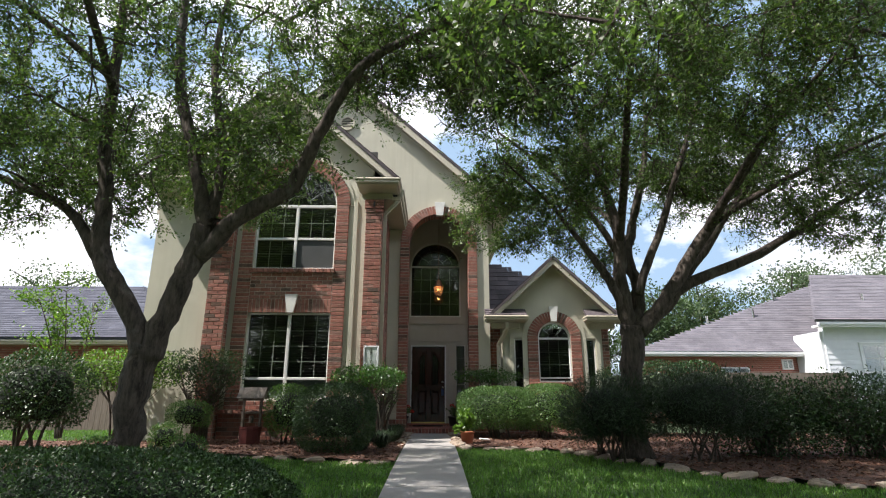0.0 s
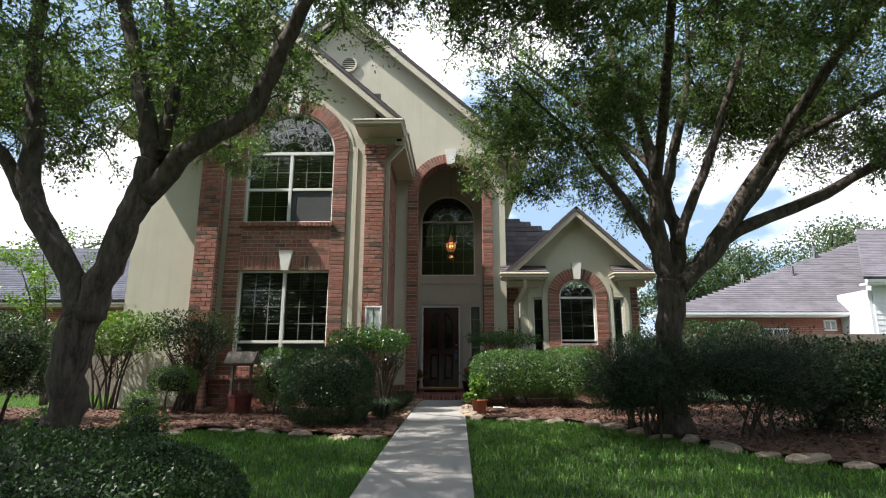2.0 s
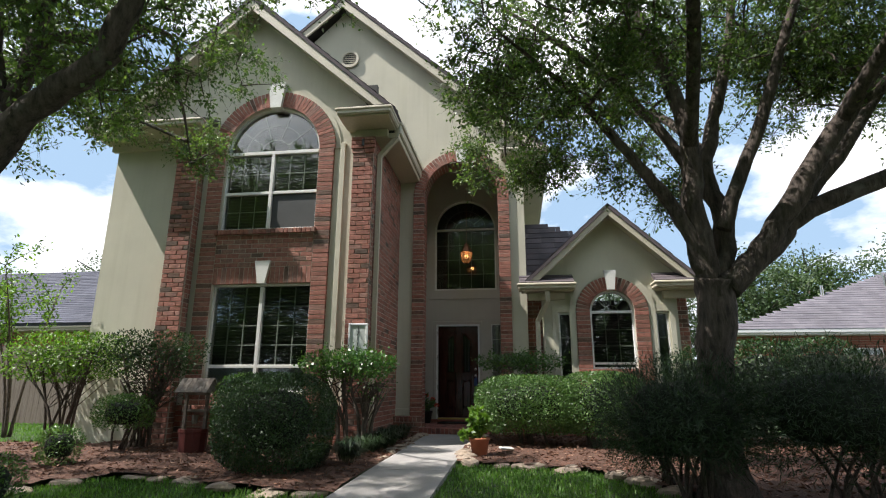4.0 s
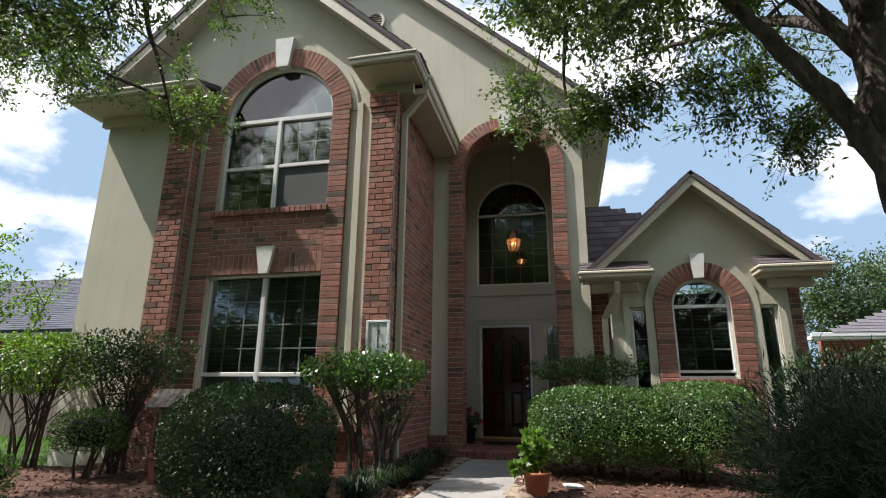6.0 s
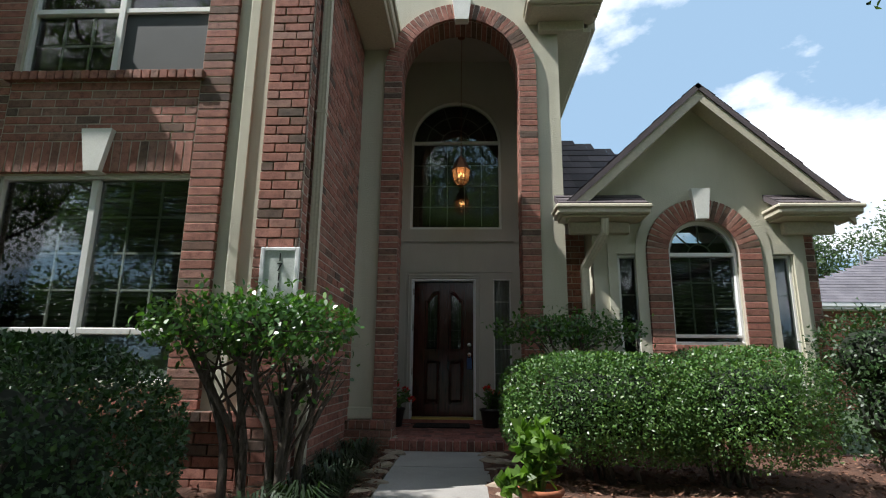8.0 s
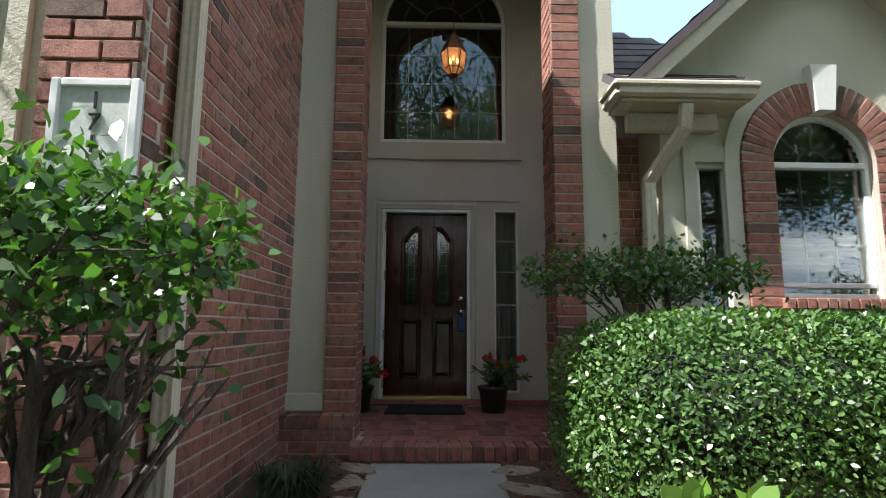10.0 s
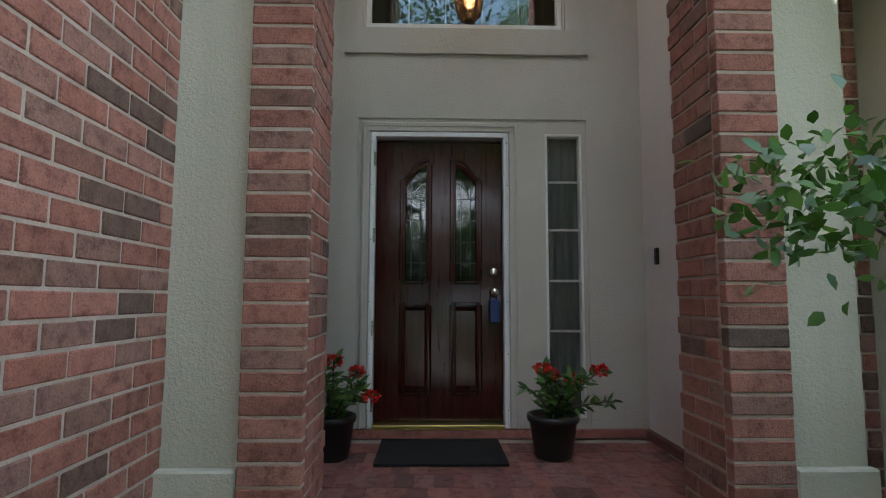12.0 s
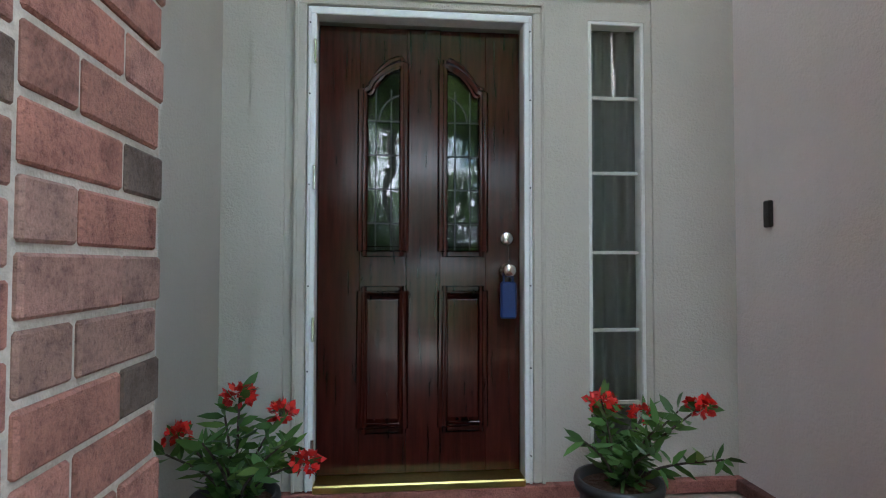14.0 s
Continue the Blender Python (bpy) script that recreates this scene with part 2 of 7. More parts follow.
SOIL = painted("lawn_soil", (0.030, 0.055, 0.015), 0.95, 0.4, 1.1, 60, 0.8, dist=0.02)
GRASS = leaf_like("grass_blade", (0.088, 0.195, 0.032), (0.19, 0.28, 0.07), 0.5, 0.3)
STONE = painted("edging_stone", (0.30, 0.24, 0.18), 0.9, 0.25, 7, 60, 0.6, dist=0.012)
BARK = bark_like("oak_bark", (0.030, 0.023, 0.019), (0.135, 0.108, 0.088))
TWIG = bark_like("twig_bark", (0.04, 0.03, 0.022), (0.14, 0.11, 0.085), 25)
OAK_LEAF = leaf_like("oak_leaf", (0.082, 0.130, 0.054), (0.17, 0.225, 0.078), 0.42, 0.44)
BOX_LEAF = leaf_like("boxwood_leaf", (0.074, 0.150, 0.043), (0.20, 0.30, 0.095), 0.40, 0.27)
LIGUSTRUM = leaf_like("privet_leaf", (0.052, 0.122, 0.028), (0.14, 0.25, 0.055), 0.28, 0.3)
YAUPON = leaf_like("yaupon_leaf", (0.027, 0.064, 0.019), (0.066, 0.12, 0.030), 0.48, 0.2)
YEW_LEAF = leaf_like("fine_leaf", (0.016, 0.036, 0.013), (0.035, 0.07, 0.02), 0.55, 0.2)
LIME_LEAF = leaf_like("lime_leaf", (0.10, 0.19, 0.03), (0.2, 0.3, 0.05), 0.45, 0.35)
RED_FLOWER = leaf_like("red_petal", (0.62, 0.018, 0.016), (0.75, 0.05, 0.03), 0.5, 0.2)
FAR_LEAF = leaf_like("distant_leaf", (0.055, 0.095, 0.04), (0.1, 0.14, 0.05), 0.6, 0.2)
POT_DARK = painted("dark_plastic", (0.022, 0.022, 0.022), 0.45, 0.15, 8, 60, 0.1)
TERRACOTTA = painted("terracotta", (0.34, 0.115, 0.055), 0.8, 0.18, 9, 70, 0.25)
RUBBER = painted("rubber_mat", (0.010, 0.009, 0.009), 0.85, 0.3, 9, 160, 0.9, dist=0.01)
BRASS = painted("brass", (0.62, 0.50, 0.16), 0.3, 0.1, 6, 60, 0.05, metal=1.0)
CHROME = painted("satin_nickel", (0.62, 0.60, 0.56), 0.25, 0.05, 6, 60, 0.03, metal=1.0)
COPPER = painted("aged_copper", (0.20, 0.095, 0.05), 0.4, 0.3, 12, 60, 0.1, metal=0.8)
BLACK = painted("black_plastic", (0.012, 0.012, 0.013), 0.4, 0.1, 8, 60, 0.05)
BLUE_TAG = painted("blue_tag", (0.012, 0.035, 0.14), 0.5, 0.1, 8, 60, 0.05)
LEAD = painted("lead_came", (0.035, 0.035, 0.035), 0.45, 0.2, 20, 80, 0.1, metal=0.7)
FENCE_WOOD = wood_like("weathered_cedar", (0.13, 0.105, 0.085), (0.24, 0.20, 0.165), 0.9, 0.0, 4)
WELL_WOOD = wood_like("grey_cedar", (0.10, 0.085, 0.07), (0.22, 0.19, 0.16), 0.9, 0.0, 6, (3, 3, 3))
RED_PAINT = painted("barn_red", (0.10, 0.018, 0.014), 0.6, 0.2, 9, 60, 0.2)
DOOR_GLASS = glass_like("bevelled_glass", (0.60, 0.63, 0.61), 1.8, 0.2)
AMBER, _nt, _b = nodes_of("lantern_glass")
_b.inputs["Base Color"].default_value, _b.inputs["Roughness"].default_value = (0.24, 0.15, 0.10, 1), 0.25
_tr, _tp = _nt.nodes.new("ShaderNodeBsdfTranslucent"), _nt.nodes.new("ShaderNodeBsdfTransparent")
_tr.inputs["Color"].default_value, _tp.inputs["Color"].default_value = (0.85, 0.62, 0.42, 1), (0.95, 0.84, 0.68, 1)
_m1, _m2 = _nt.nodes.new("ShaderNodeMixShader"), _nt.nodes.new("ShaderNodeMixShader")
_m1.inputs[0].default_value, _m2.inputs[0].default_value = 0.15, 0.62
_nt.links.new(_b.outputs[0], _m1.inputs[1])
_nt.links.new(_tr.outputs[0], _m1.inputs[2])
_nt.links.new(_m1.outputs[0], _m2.inputs[1])
_nt.links.new(_tp.outputs[0], _m2.inputs[2])
_nt.links.new(_m2.outputs[0], _nt.nodes["Material Output"].inputs["Surface"])
BULB = glow_like("lamp_flame", (1.0, 0.66, 0.34), 2.6)
SIDING = painted("white_siding", (0.72, 0.74, 0.76), 0.6, 0.05, 2, 40, 0.1)

# ---- geometry helpers ----
class Geo:
    """Collects points and faces for one mesh."""

    def __init__(self):
        self.v, self.f = [], []

    def add(self, pts, faces):
        n = len(self.v)
        self.v.extend(tuple(p) for p in pts)
        self.f.extend(tuple(i + n for i in q) for q in faces)
        return self

    def box(self, a, b, ch=0.0, m=None):
        """A block from corner a to corner b, its edges cut by ch."""
        (x0, y0, z0), (x1, y1, z1) = a, b
        if ch <= 0:
            pts = [(x, y, z) for z in (z0, z1) for y in (y0, y1) for x in (x0, x1)]
            fs = [(0, 2, 3, 1), (4, 5, 7, 6), (0, 1, 5, 4), (2, 6, 7, 3), (0, 4, 6, 2), (1, 3, 7, 5)]
        else:
            lo, hi = (x0, y0, z0), (x1, y1, z1)
            pts, index = [], {}
            for sx in (0, 1):
                for sy in (0, 1):
                    for sz in (0, 1):
                        s = (sx, sy, sz)
                        for k in range(3):
                            p = []
                            for i in range(3):
                                c = hi[i] if s[i] else lo[i]
                                if i != k:
                                    c += -ch if s[i] else ch
                                p.append(c)
                            index[(s, k)] = len(pts)
                            pts.append(p)
            fs = []
            for k in range(3):
                i, j = (k + 1) % 3, (k + 2) % 3
                for side in (0, 1):
                    ring = []
                    for u, w in ((0, 0), (1, 0), (1, 1), (0, 1)):
                        s = [0, 0, 0]
                        s[k], s[i], s[j] = side, u, w
                        ring.append(index[(tuple(s), k)])
                    fs.append(ring if side else ring[::-1])
                for u in (0, 1):
                    for w in (0, 1):
                        s0, s1 = [0, 0, 0], [0, 0, 0]
                        s0[i], s0[j], s1[i], s1[j] = u, w, u, w
                        s0[k], s1[k] = 0, 1
                        s0, s1 = tuple(s0), tuple(s1)
                        q = [index[(s0, i)], index[(s1, i)], index[(s1, j)], index[(s0, j)]]
                        fs.append(q if u == w else q[::-1])
            for sx in (0, 1):
                for sy in (0, 1):
                    for sz in (0, 1):
                        s = (sx, sy, sz)
                        q = [index[(s, k)] for k in range(3)]
                        fs.append(q if (sx + sy + sz) % 2 else q[::-1])
        if m is not None:
            pts = [m @ Vector(p) for p in pts]
        return self.add(pts, fs)

    def slab(self, ring, d):
        """A flat polygon (3D points, one plane) thickened by the vector d."""
        n = len(ring)
        r0 = [Vector(p) for p in ring]
        r1 = [p + Vector(d) for p in r0]
        fs = [tuple(range(n))[::-1], tuple(range(n, 2 * n))]
        fs += [(i, (i + 1) % n, n + (i + 1) % n, n + i) for i in range(n)]
        return self.add(r0 + r1, fs)

    def wall_xz(self, ring, y0, y1):
        return self.slab([(x, y0, z) for x, z in ring], (0, y1 - y0, 0))

    def tube(self, pts, radii, n=8, wob=0.0, rng=None, cap=True):
        pts = [Vector(p) for p in pts]
        if isinstance(radii, (int, float)):
            radii = [radii] * len(pts)
        rings, up = [], Vector((0.31, 0.17, 0.93))
        for i, p in enumerate(pts):
            d = (pts[min(i + 1, len(pts) - 1)] - pts[max(i - 1, 0)]).normalized()
            a = d.cross(up)
            if a.length < 0.05:
                a = d.cross(Vector((1, 0, 0)))
            a.normalize()
            b = d.cross(a)
            for k in range(n):
                t = 2 * math.pi * k / n
                r = radii[i] * (1 + (rng.uniform(-wob, wob) if rng else 0))
                rings.append(p + a * (r * math.cos(t)) + b * (r * math.sin(t)))
        fs = []
        for i in range(len(pts) - 1):
            for k in range(n):
                k2 = (k + 1) % n
                fs.append((i * n + k, i * n + k2, (i + 1) * n + k2, (i + 1) * n + k))
        if cap:
            fs.append(tuple(range(n))[::-1])
            fs.append(tuple((len(pts) - 1) * n + k for k in range(n)))
        return self.add(rings, fs)

    def lathe(self, profile, n=24, c=(0, 0, 0)):
        pts = [(c[0] + r * math.cos(2 * math.pi * k / n), c[1] + r * math.sin(2 * math.pi * k / n), c[2] + z) for r, z in profile for k in range(n)]
        fs = [(i * n + k, i * n + (k + 1) % n, (i + 1) * n + (k + 1) % n, (i + 1) * n + k) for i in range(len(profile) - 1) for k in range(n)]
        return self.add(pts, fs)

    def mesh(self, name, mat, smooth=False):
        me = bpy.data.meshes.new(name)
        me.from_pydata([tuple(p) for p in self.v], [], self.f)
        me.update()
        bm = bmesh.new()
        bm.from_mesh(me)
        if len(bm.faces) < 60000:
            bmesh.ops.recalc_face_normals(bm, faces=bm.faces)
        bm.to_mesh(me)
        bm.free()
        if smooth:
            me.polygons.foreach_set("use_smooth", [True] * len(me.polygons))
        if mat:
            me.materials.append(mat)
        return me


def part(name, geo, mat, parent, label="", smooth=False):
    ob = new(name, geo.mesh(name, mat, smooth) if isinstance(geo, Geo) else geo)
    ob.parent = parent
    if label:
        ob["label"] = label
    return ob


def thing(name, at, label, category, group="", kind=""):
    ob = new(name)
    ob.location = at
    ob.empty_display_size = 0.1
    return tagged(ob, label, category, group, kind)


def solid(name, geo, mat, label, category, kind="structure", smooth=False, group=""):
    return tagged(new(name, geo.mesh(name, mat, smooth)), label, category, group, kind)


def arc(cx, cz, r, a0, a1, n):
    return [(cx + r * math.cos(radians(a0 + (a1 - a0) * i / n)), cz + r * math.sin(radians(a0 + (a1 - a0) * i / n))) for i in range(n + 1)]


def ground_z(x, y):
    """Height of the plot: it climbs gently from the street to the house."""
    return float(np.interp(y, (-60, -12, 0, 5.9, 8.2, 12.5, 20, 90), (-1.3, -0.42, 0.07, 0.31, 0.40, 0.47, 0.5, 0.6)))


# ---- brickwork ----
COURSE, LONG, JOINT = 0.0775, 0.212, 0.010
brick_meshes = {}


def brick_mesh(l, d, h):
    """One brick block of length l, depth d, height h, centred; shared by size."""
    key = (round(l, 3), round(d, 3), round(h, 3))
    if key not in brick_meshes:
        brick_meshes[key] = Geo().box((-l / 2, -d / 2, -h / 2), (l / 2, d / 2, h / 2), 0.004).mesh("brick", BRICK)
    return brick_meshes[key]


class Brickwork:
    """Bricks of one wall: the first ones as parts, those past the limit in one mesh."""

    def __init__(self, parent, limit=300, mat=None):
        self.parent, self.limit, self.mat, self.n, self.rest, self.rng = parent, limit, mat or BRICK, 0, Geo(), random.Random(parent.name)

    def lay(self, at, size, turn=0.0, tilt=0.0, single=True):
        j = self.rng.uniform(-0.0025, 0.0025)
        m = Matrix.Translation((at[0], at[1], at[2])) @ Euler((0, radians(tilt), radians(turn))).to_matrix().to_4x4() @ Matrix.Translation((0, j, 0))
        if single and self.n < self.limit:
            ob = new("brick", brick_mesh(*size))
            ob.parent = self.parent
            ob.matrix_local = m
            self.n += 1
        else:
            l, d, h = size
            self.rest.box((-l / 2, -d / 2, -h / 2), (l / 2, d / 2, h / 2), 0.004, m)

    def running(self, u0, u1, z0, z1, place, turn, skip=None, single=lambda u, z: True, depth=0.05):
        """Running bond from u0 to u1; place(u) gives x, y of the face's middle."""
        rows = max(1, round((z1 - z0) / COURSE))
        ch = (z1 - z0) / rows
        for r in range(rows):
            z = z0 + ch * (r + 0.5)
            u = u0 - (LONG / 2 if r % 2 else 0)
            while u < u1 - 0.02:
                a, b = max(u, u0), min(u + LONG, u1)
                u += LONG
                if b - a < 0.03 or (skip and skip((a + b) / 2, z)):
                    continue
                x, y = place((a + b) / 2)
                self.lay((x, y, z), (round(b - a - JOINT, 3), depth, ch - JOINT), turn, 0, single((a + b) / 2, z))

    def stack(self, u0, u1, z0, z1, place, turn, single=lambda z: True, depth=0.05):
        """One brick a course, as wide as the strip."""
        rows = max(1, round((z1 - z0) / COURSE))
        ch = (z1 - z0) / rows
        x, y = place((u0 + u1) / 2)
        for r in range(rows):
            z = z0 + ch * (r + 0.5)
            self.lay((x, y, z), (round(u1 - u0 - 0.004, 3), depth, ch - JOINT), turn, 0, single(z))

    def ring(self, cx, cz, r0, r1, y, a0=0.0, a1=180.0, depth=0.05, skip=None):
        """Voussoirs on edge round an arch."""
        n = max(6, round(radians(a1 - a0) * r1 / COURSE))
        for i in range(n):
            a = a0 + (a1 - a0) * (i + 0.5) / n
            if skip and skip(a):
                continue
            r = (r0 + r1) / 2
            w = radians(a1 - a0) * r / n - JOINT * 0.8
            self.lay((cx + r * math.cos(radians(a)), y, cz + r * math.sin(radians(a))), (round(w, 3), depth, round(r1 - r0 - 0.004, 3)), 0, 90 - a)

    def soldiers(self, u0, u1, z0, z1, place, turn, depth=0.05, skip=None):
        n = max(1, round((u1 - u0) / COURSE))
        w = (u1 - u0) / n
        for i in range(n):
            u = u0 + w * (i + 0.5)
            if skip and skip(u):
                continue
            x, y = place(u)
            self.lay((x, y, (z0 + z1) / 2), (round(w - JOINT, 3), depth, z1 - z0 - JOINT), turn)

    def done(self):
        if self.rest.v:
            ob = part("brick_field", self.rest, self.mat, self.parent)
            ob["kind"] = "stuff"

# ---- ground ----
def sheet(name, xs, ys, mat, lift, label, category, inside=None):
    g, index = Geo(), {}
    for j, y in enumerate(ys):
        for i, x in enumerate(xs):
            index[i, j] = len(g.v)
            g.v.append((x, y, ground_z(x, y) + lift(x, y)))
    for j in range(len(ys) - 1):
        for i in range(len(xs) - 1):
            if inside is None or inside((xs[i] + xs[i + 1]) / 2, (ys[j] + ys[j + 1]) / 2):
                g.f.append((index[i, j], index[i + 1, j], index[i + 1, j + 1], index[i, j + 1]))
    return solid(name, g, mat, label, category, smooth=True)


def steps_of(a, b, s):
    n = max(1, round((b - a) / s))
    return [a + (b - a) * i / n for i in range(n + 1)]


WALK_L, WALK_R, WALK_END = -0.36, 0.50, 12.86
gx = [-400, -150, -60, -30] + steps_of(-14, 16, 0.5) + [30, 60, 150, 400]
gy = [-300, -100, -40] + steps_of(-14, 16, 0.5) + [20, 30, 60, 150, 600]
sheet("ground", gx, gy, SOIL, lambda x, y: -0.03 + 0.012 * noise.noise((x * 0.6, y * 0.6, 0)), "green lawn ground sheet round the brick house", "ground")

# concrete slabs of the front walk, with joints
walk_ob = thing("pavement", (0, 0, 0), "pale concrete front walk leading to the porch step", "walkway", kind="structure")
y = -3.2
while y < WALK_END - 0.05:
    y1 = min(y + 1.52, WALK_END)
    g = Geo()
    za, zb = ground_z(0, y + 0.006), ground_z(0, y1 - 0.006)
    ring = [(WALK_L, y + 0.006, za + 0.035), (WALK_R, y + 0.006, za + 0.035), (WALK_R, y1 - 0.006, zb + 0.035), (WALK_L, y1 - 0.006, zb + 0.035)]
    g.slab(ring, (0, 0, -0.12))
    part("slab", g, CONCRETE, walk_ob)
    y = y1


def bed_edge_r(x):
    """Front rim of the planting bed east of the walk."""
    return float(np.interp(x, (0.5, 1.1, 1.9, 2.3, 2.65, 3.05, 3.4, 3.75, 4.3, 6.0, 12.0), (9.75, 9.6, 9.4, 8.95, 8.2, 7.6, 6.97, 6.6, 6.2, 5.6, 4.2)))


def bed_edge_l(x):
    return float(np.interp(x, (-12, -6.5, -4.2, -3.5, -2.9, -2.4, -1.4, -0.4), (5.6, 6.1, 6.5, 7.5, 8.3, 8.3, 7.95, 7.75)))


def in_bed(x, y):
    if WALK_L - 0.02 < x < WALK_R + 0.02:
        return False
    if x > 0:
        return y > bed_edge_r(x) and y < 13.2 and x < 11
    return y > bed_edge_l(x) and y < (13.2 if x > -5.0 else 10.7) and x > -7.2 - 0.2 * (y - 6)


sheet("mulch_bed", steps_of(-9, 11, 0.12), steps_of(4.0, 13.3, 0.12), MULCH,
      lambda x, y: 0.035 + 0.022 * noise.noise((x * 2.1, y * 2.1, 3)) + 0.014 * noise.noise((x * 7, y * 7, 1)),
      "reddish-brown bark mulch planting beds along the house", "mulch bed", in_bed)

# ---- main house: plan ----
WX0, WX1 = -5.80, -1.02          # wing, outer faces
PY = 13.15                       # porch front
WY = 11.07                       # wing front
CX, SPRING, RIN, ROUT = 0.225, 5.08, 0.74, 0.965   # porch arch
BACK = 14.90                     # porch back wall
FLOOR = 0.60
G0 = 0.30                        # foot of the walls, in the ground

# wing front wall with two window openings
g = Geo()
UX0, UX1, UC, USPR, UR = -3.68, -1.99, -2.835, 5.26, 0.845
g.wall_xz([(WX0, G0), (UX0, G0), (UX0, 7.78), (WX0, 5.79)], WY, WY + 0.2)
g.wall_xz([(UX1, G0), (WX1 - 0.2, G0), (WX1 - 0.2, 6.1), (UX1, 6.81)], WY, WY + 0.2)
g.wall_xz([(UX0, G0), (UX1, G0), (UX1, 1.22), (UX0, 1.22)], WY, WY + 0.2)
g.wall_xz([(UX0, 2.93), (UX1, 2.93), (UX1, 3.84), (UX0, 3.84)], WY, WY + 0.2)
g.wall_xz([(UX0, USPR)] + arc(UC, USPR, UR, 180, 0, 24)[1:] + [(UX1, 6.81), (-3.33, 8.02), (UX0, 7.78)], WY, WY + 0.2)
wall_wing = solid("wall_wing", g, STUCCO, "cream stucco gabled front wall with brick surround", "house wall")

# wing side wall along the walk, its core behind the bricks
g = Geo().box((WX1 - 0.2, WY - 0.03, G0), (WX1 - 0.002, PY + 0.1, 5.75))
wall_side = solid("wall_wing_side", g, MORTAR, "red brick side wall of the wing", "house wall")
g = Geo().box((WX0, WY + 0.2, G0), (WX0 + 0.2, 24, 5.75))
solid("wall_west", g, STUCCO, "cream stucco outer side wall of the house", "house wall")

# porch front wall with the tall arch
g = Geo()
RW = RIN + 0.045
PX0, PX1 = WX1 - 0.04, 1.48
g.wall_xz([(PX0, G0), (CX - RW, G0), (CX - RW, 8.02), (PX0, 8.47)], PY, PY + 0.34)
g.wall_xz([(CX + RW, G0), (PX1, G0), (PX1, 6.17), (CX + RW, 6.65)], PY, PY + 0.34)
g.wall_xz([(CX - RW, SPRING)] + arc(CX, SPRING, RW, 180, 0, 28)[1:] + [(CX + RW, 6.65), (CX - RW, 8.02)], PY, PY + 0.34)
g.wall_xz([(-6.2, 5.9), (PX0, 5.9), (PX0, 8.47), (-2.4, 9.66)], PY + 0.01, PY + 0.2)
wall_porch = solid("wall_porch", g, STUCCO, "cream stucco entrance wall with a tall brick arch", "house wall")
g = Geo().box((PX1 - 0.06, PY + 0.34, G0), (PX1, 22, 6.05))
solid("wall_east", g, STUCCO, "cream stucco outer side wall by the entrance", "house wall")

# recess behind the arch
g = Geo()
RX0, RX1 = -0.86, 1.395
DX0, DX1, DTOP = -0.50, 0.44, 2.66
SX0, SX1, SB, ST = 0.71, 0.97, 0.72, 2.68
VX0, VX1, VC, VSPR, VR, VB = -0.56, 0.85, 0.145, 4.88, 0.705, 3.45
g.wall_xz([(RX0, G0), (DX0, G0), (DX0, VB), (RX0, VB)], BACK, BACK + 0.18)
g.wall_xz([(DX1, G0), (SX0, G0), (SX0, DTOP), (DX1, DTOP)], BACK, BACK + 0.18)
g.wall_xz([(SX1, G0), (RX1, G0), (RX1, VB), (SX1, VB)], BACK, BACK + 0.18)
g.wall_xz([(SX0, G0), (SX1, G0), (SX1, SB), (SX0, SB)], BACK, BACK + 0.18)
g.wall_xz([(DX0, DTOP), (SX0, DTOP), (SX0, ST), (SX1, ST), (SX1, VB), (DX0, VB)], BACK, BACK + 0.18)
g.wall_xz([(RX0, VB), (VX0, VB), (VX0, 6.3), (RX0, 6.3)], BACK, BACK + 0.18)
g.wall_xz([(VX1, VB), (RX1, VB), (RX1, 6.3), (VX1, 6.3)], BACK, BACK + 0.18)
g.wall_xz([(VX0, VSPR)] + arc(VC, VSPR, VR, 180, 0, 24)[1:] + [(VX1, 6.3), (VX0, 6.3)], BACK, BACK + 0.18)
g.box((RX0 - 0.15, PY + 0.34, G0), (RX0, BACK, 6.3))
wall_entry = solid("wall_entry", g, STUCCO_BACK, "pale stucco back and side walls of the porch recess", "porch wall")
solid("wall_porch_side", Geo().box((RX1, PY + 0.34, G0), (RX1 + 0.02, BACK, 6.3)), STUCCO_SIDE_LIT, "stucco side wall of the porch recess, coloured paler and pinker for bounced light", "porch wall")
solid("ceiling", Geo().box((RX0 - 0.15, PY + 0.34, 6.3), (RX1 + 0.02, BACK + 0.18, 6.4)), STUCCO_BACK, "pale plaster ceiling of the entrance porch", "ceiling")

# gabled bay east of the entrance
BY, BX0, BX1 = 13.0, 1.76, 4.14
g = Geo()
AC, AS, AR, AB = 2.99, 2.66, 0.39, 1.64
LX0, LX1, HX0, HX1, NB = 2.03, 2.27, 3.75, 3.97, 1.10
slope_z = lambda x: 4.48 - 0.88 * abs(x - 3.01)
g.wall_xz([(BX0, G0), (LX0, G0), (LX0, slope_z(LX0)), (BX0, slope_z(BX0))], BY, BY + 0.2)
g.wall_xz([(LX0, G0), (LX1, G0), (LX1, NB), (LX0, NB)], BY, BY + 0.2)
g.wall_xz([(LX0, 2.65), (LX1, 2.65), (LX1, slope_z(LX1)), (LX0, slope_z(LX0))], BY, BY + 0.2)
g.wall_xz([(LX1, G0), (AC - AR, G0), (AC - AR, slope_z(AC - AR)), (LX1, slope_z(LX1))], BY, BY + 0.2)
g.wall_xz([(AC - AR, G0), (AC + AR, G0), (AC + AR, AB), (AC - AR, AB)], BY, BY + 0.2)
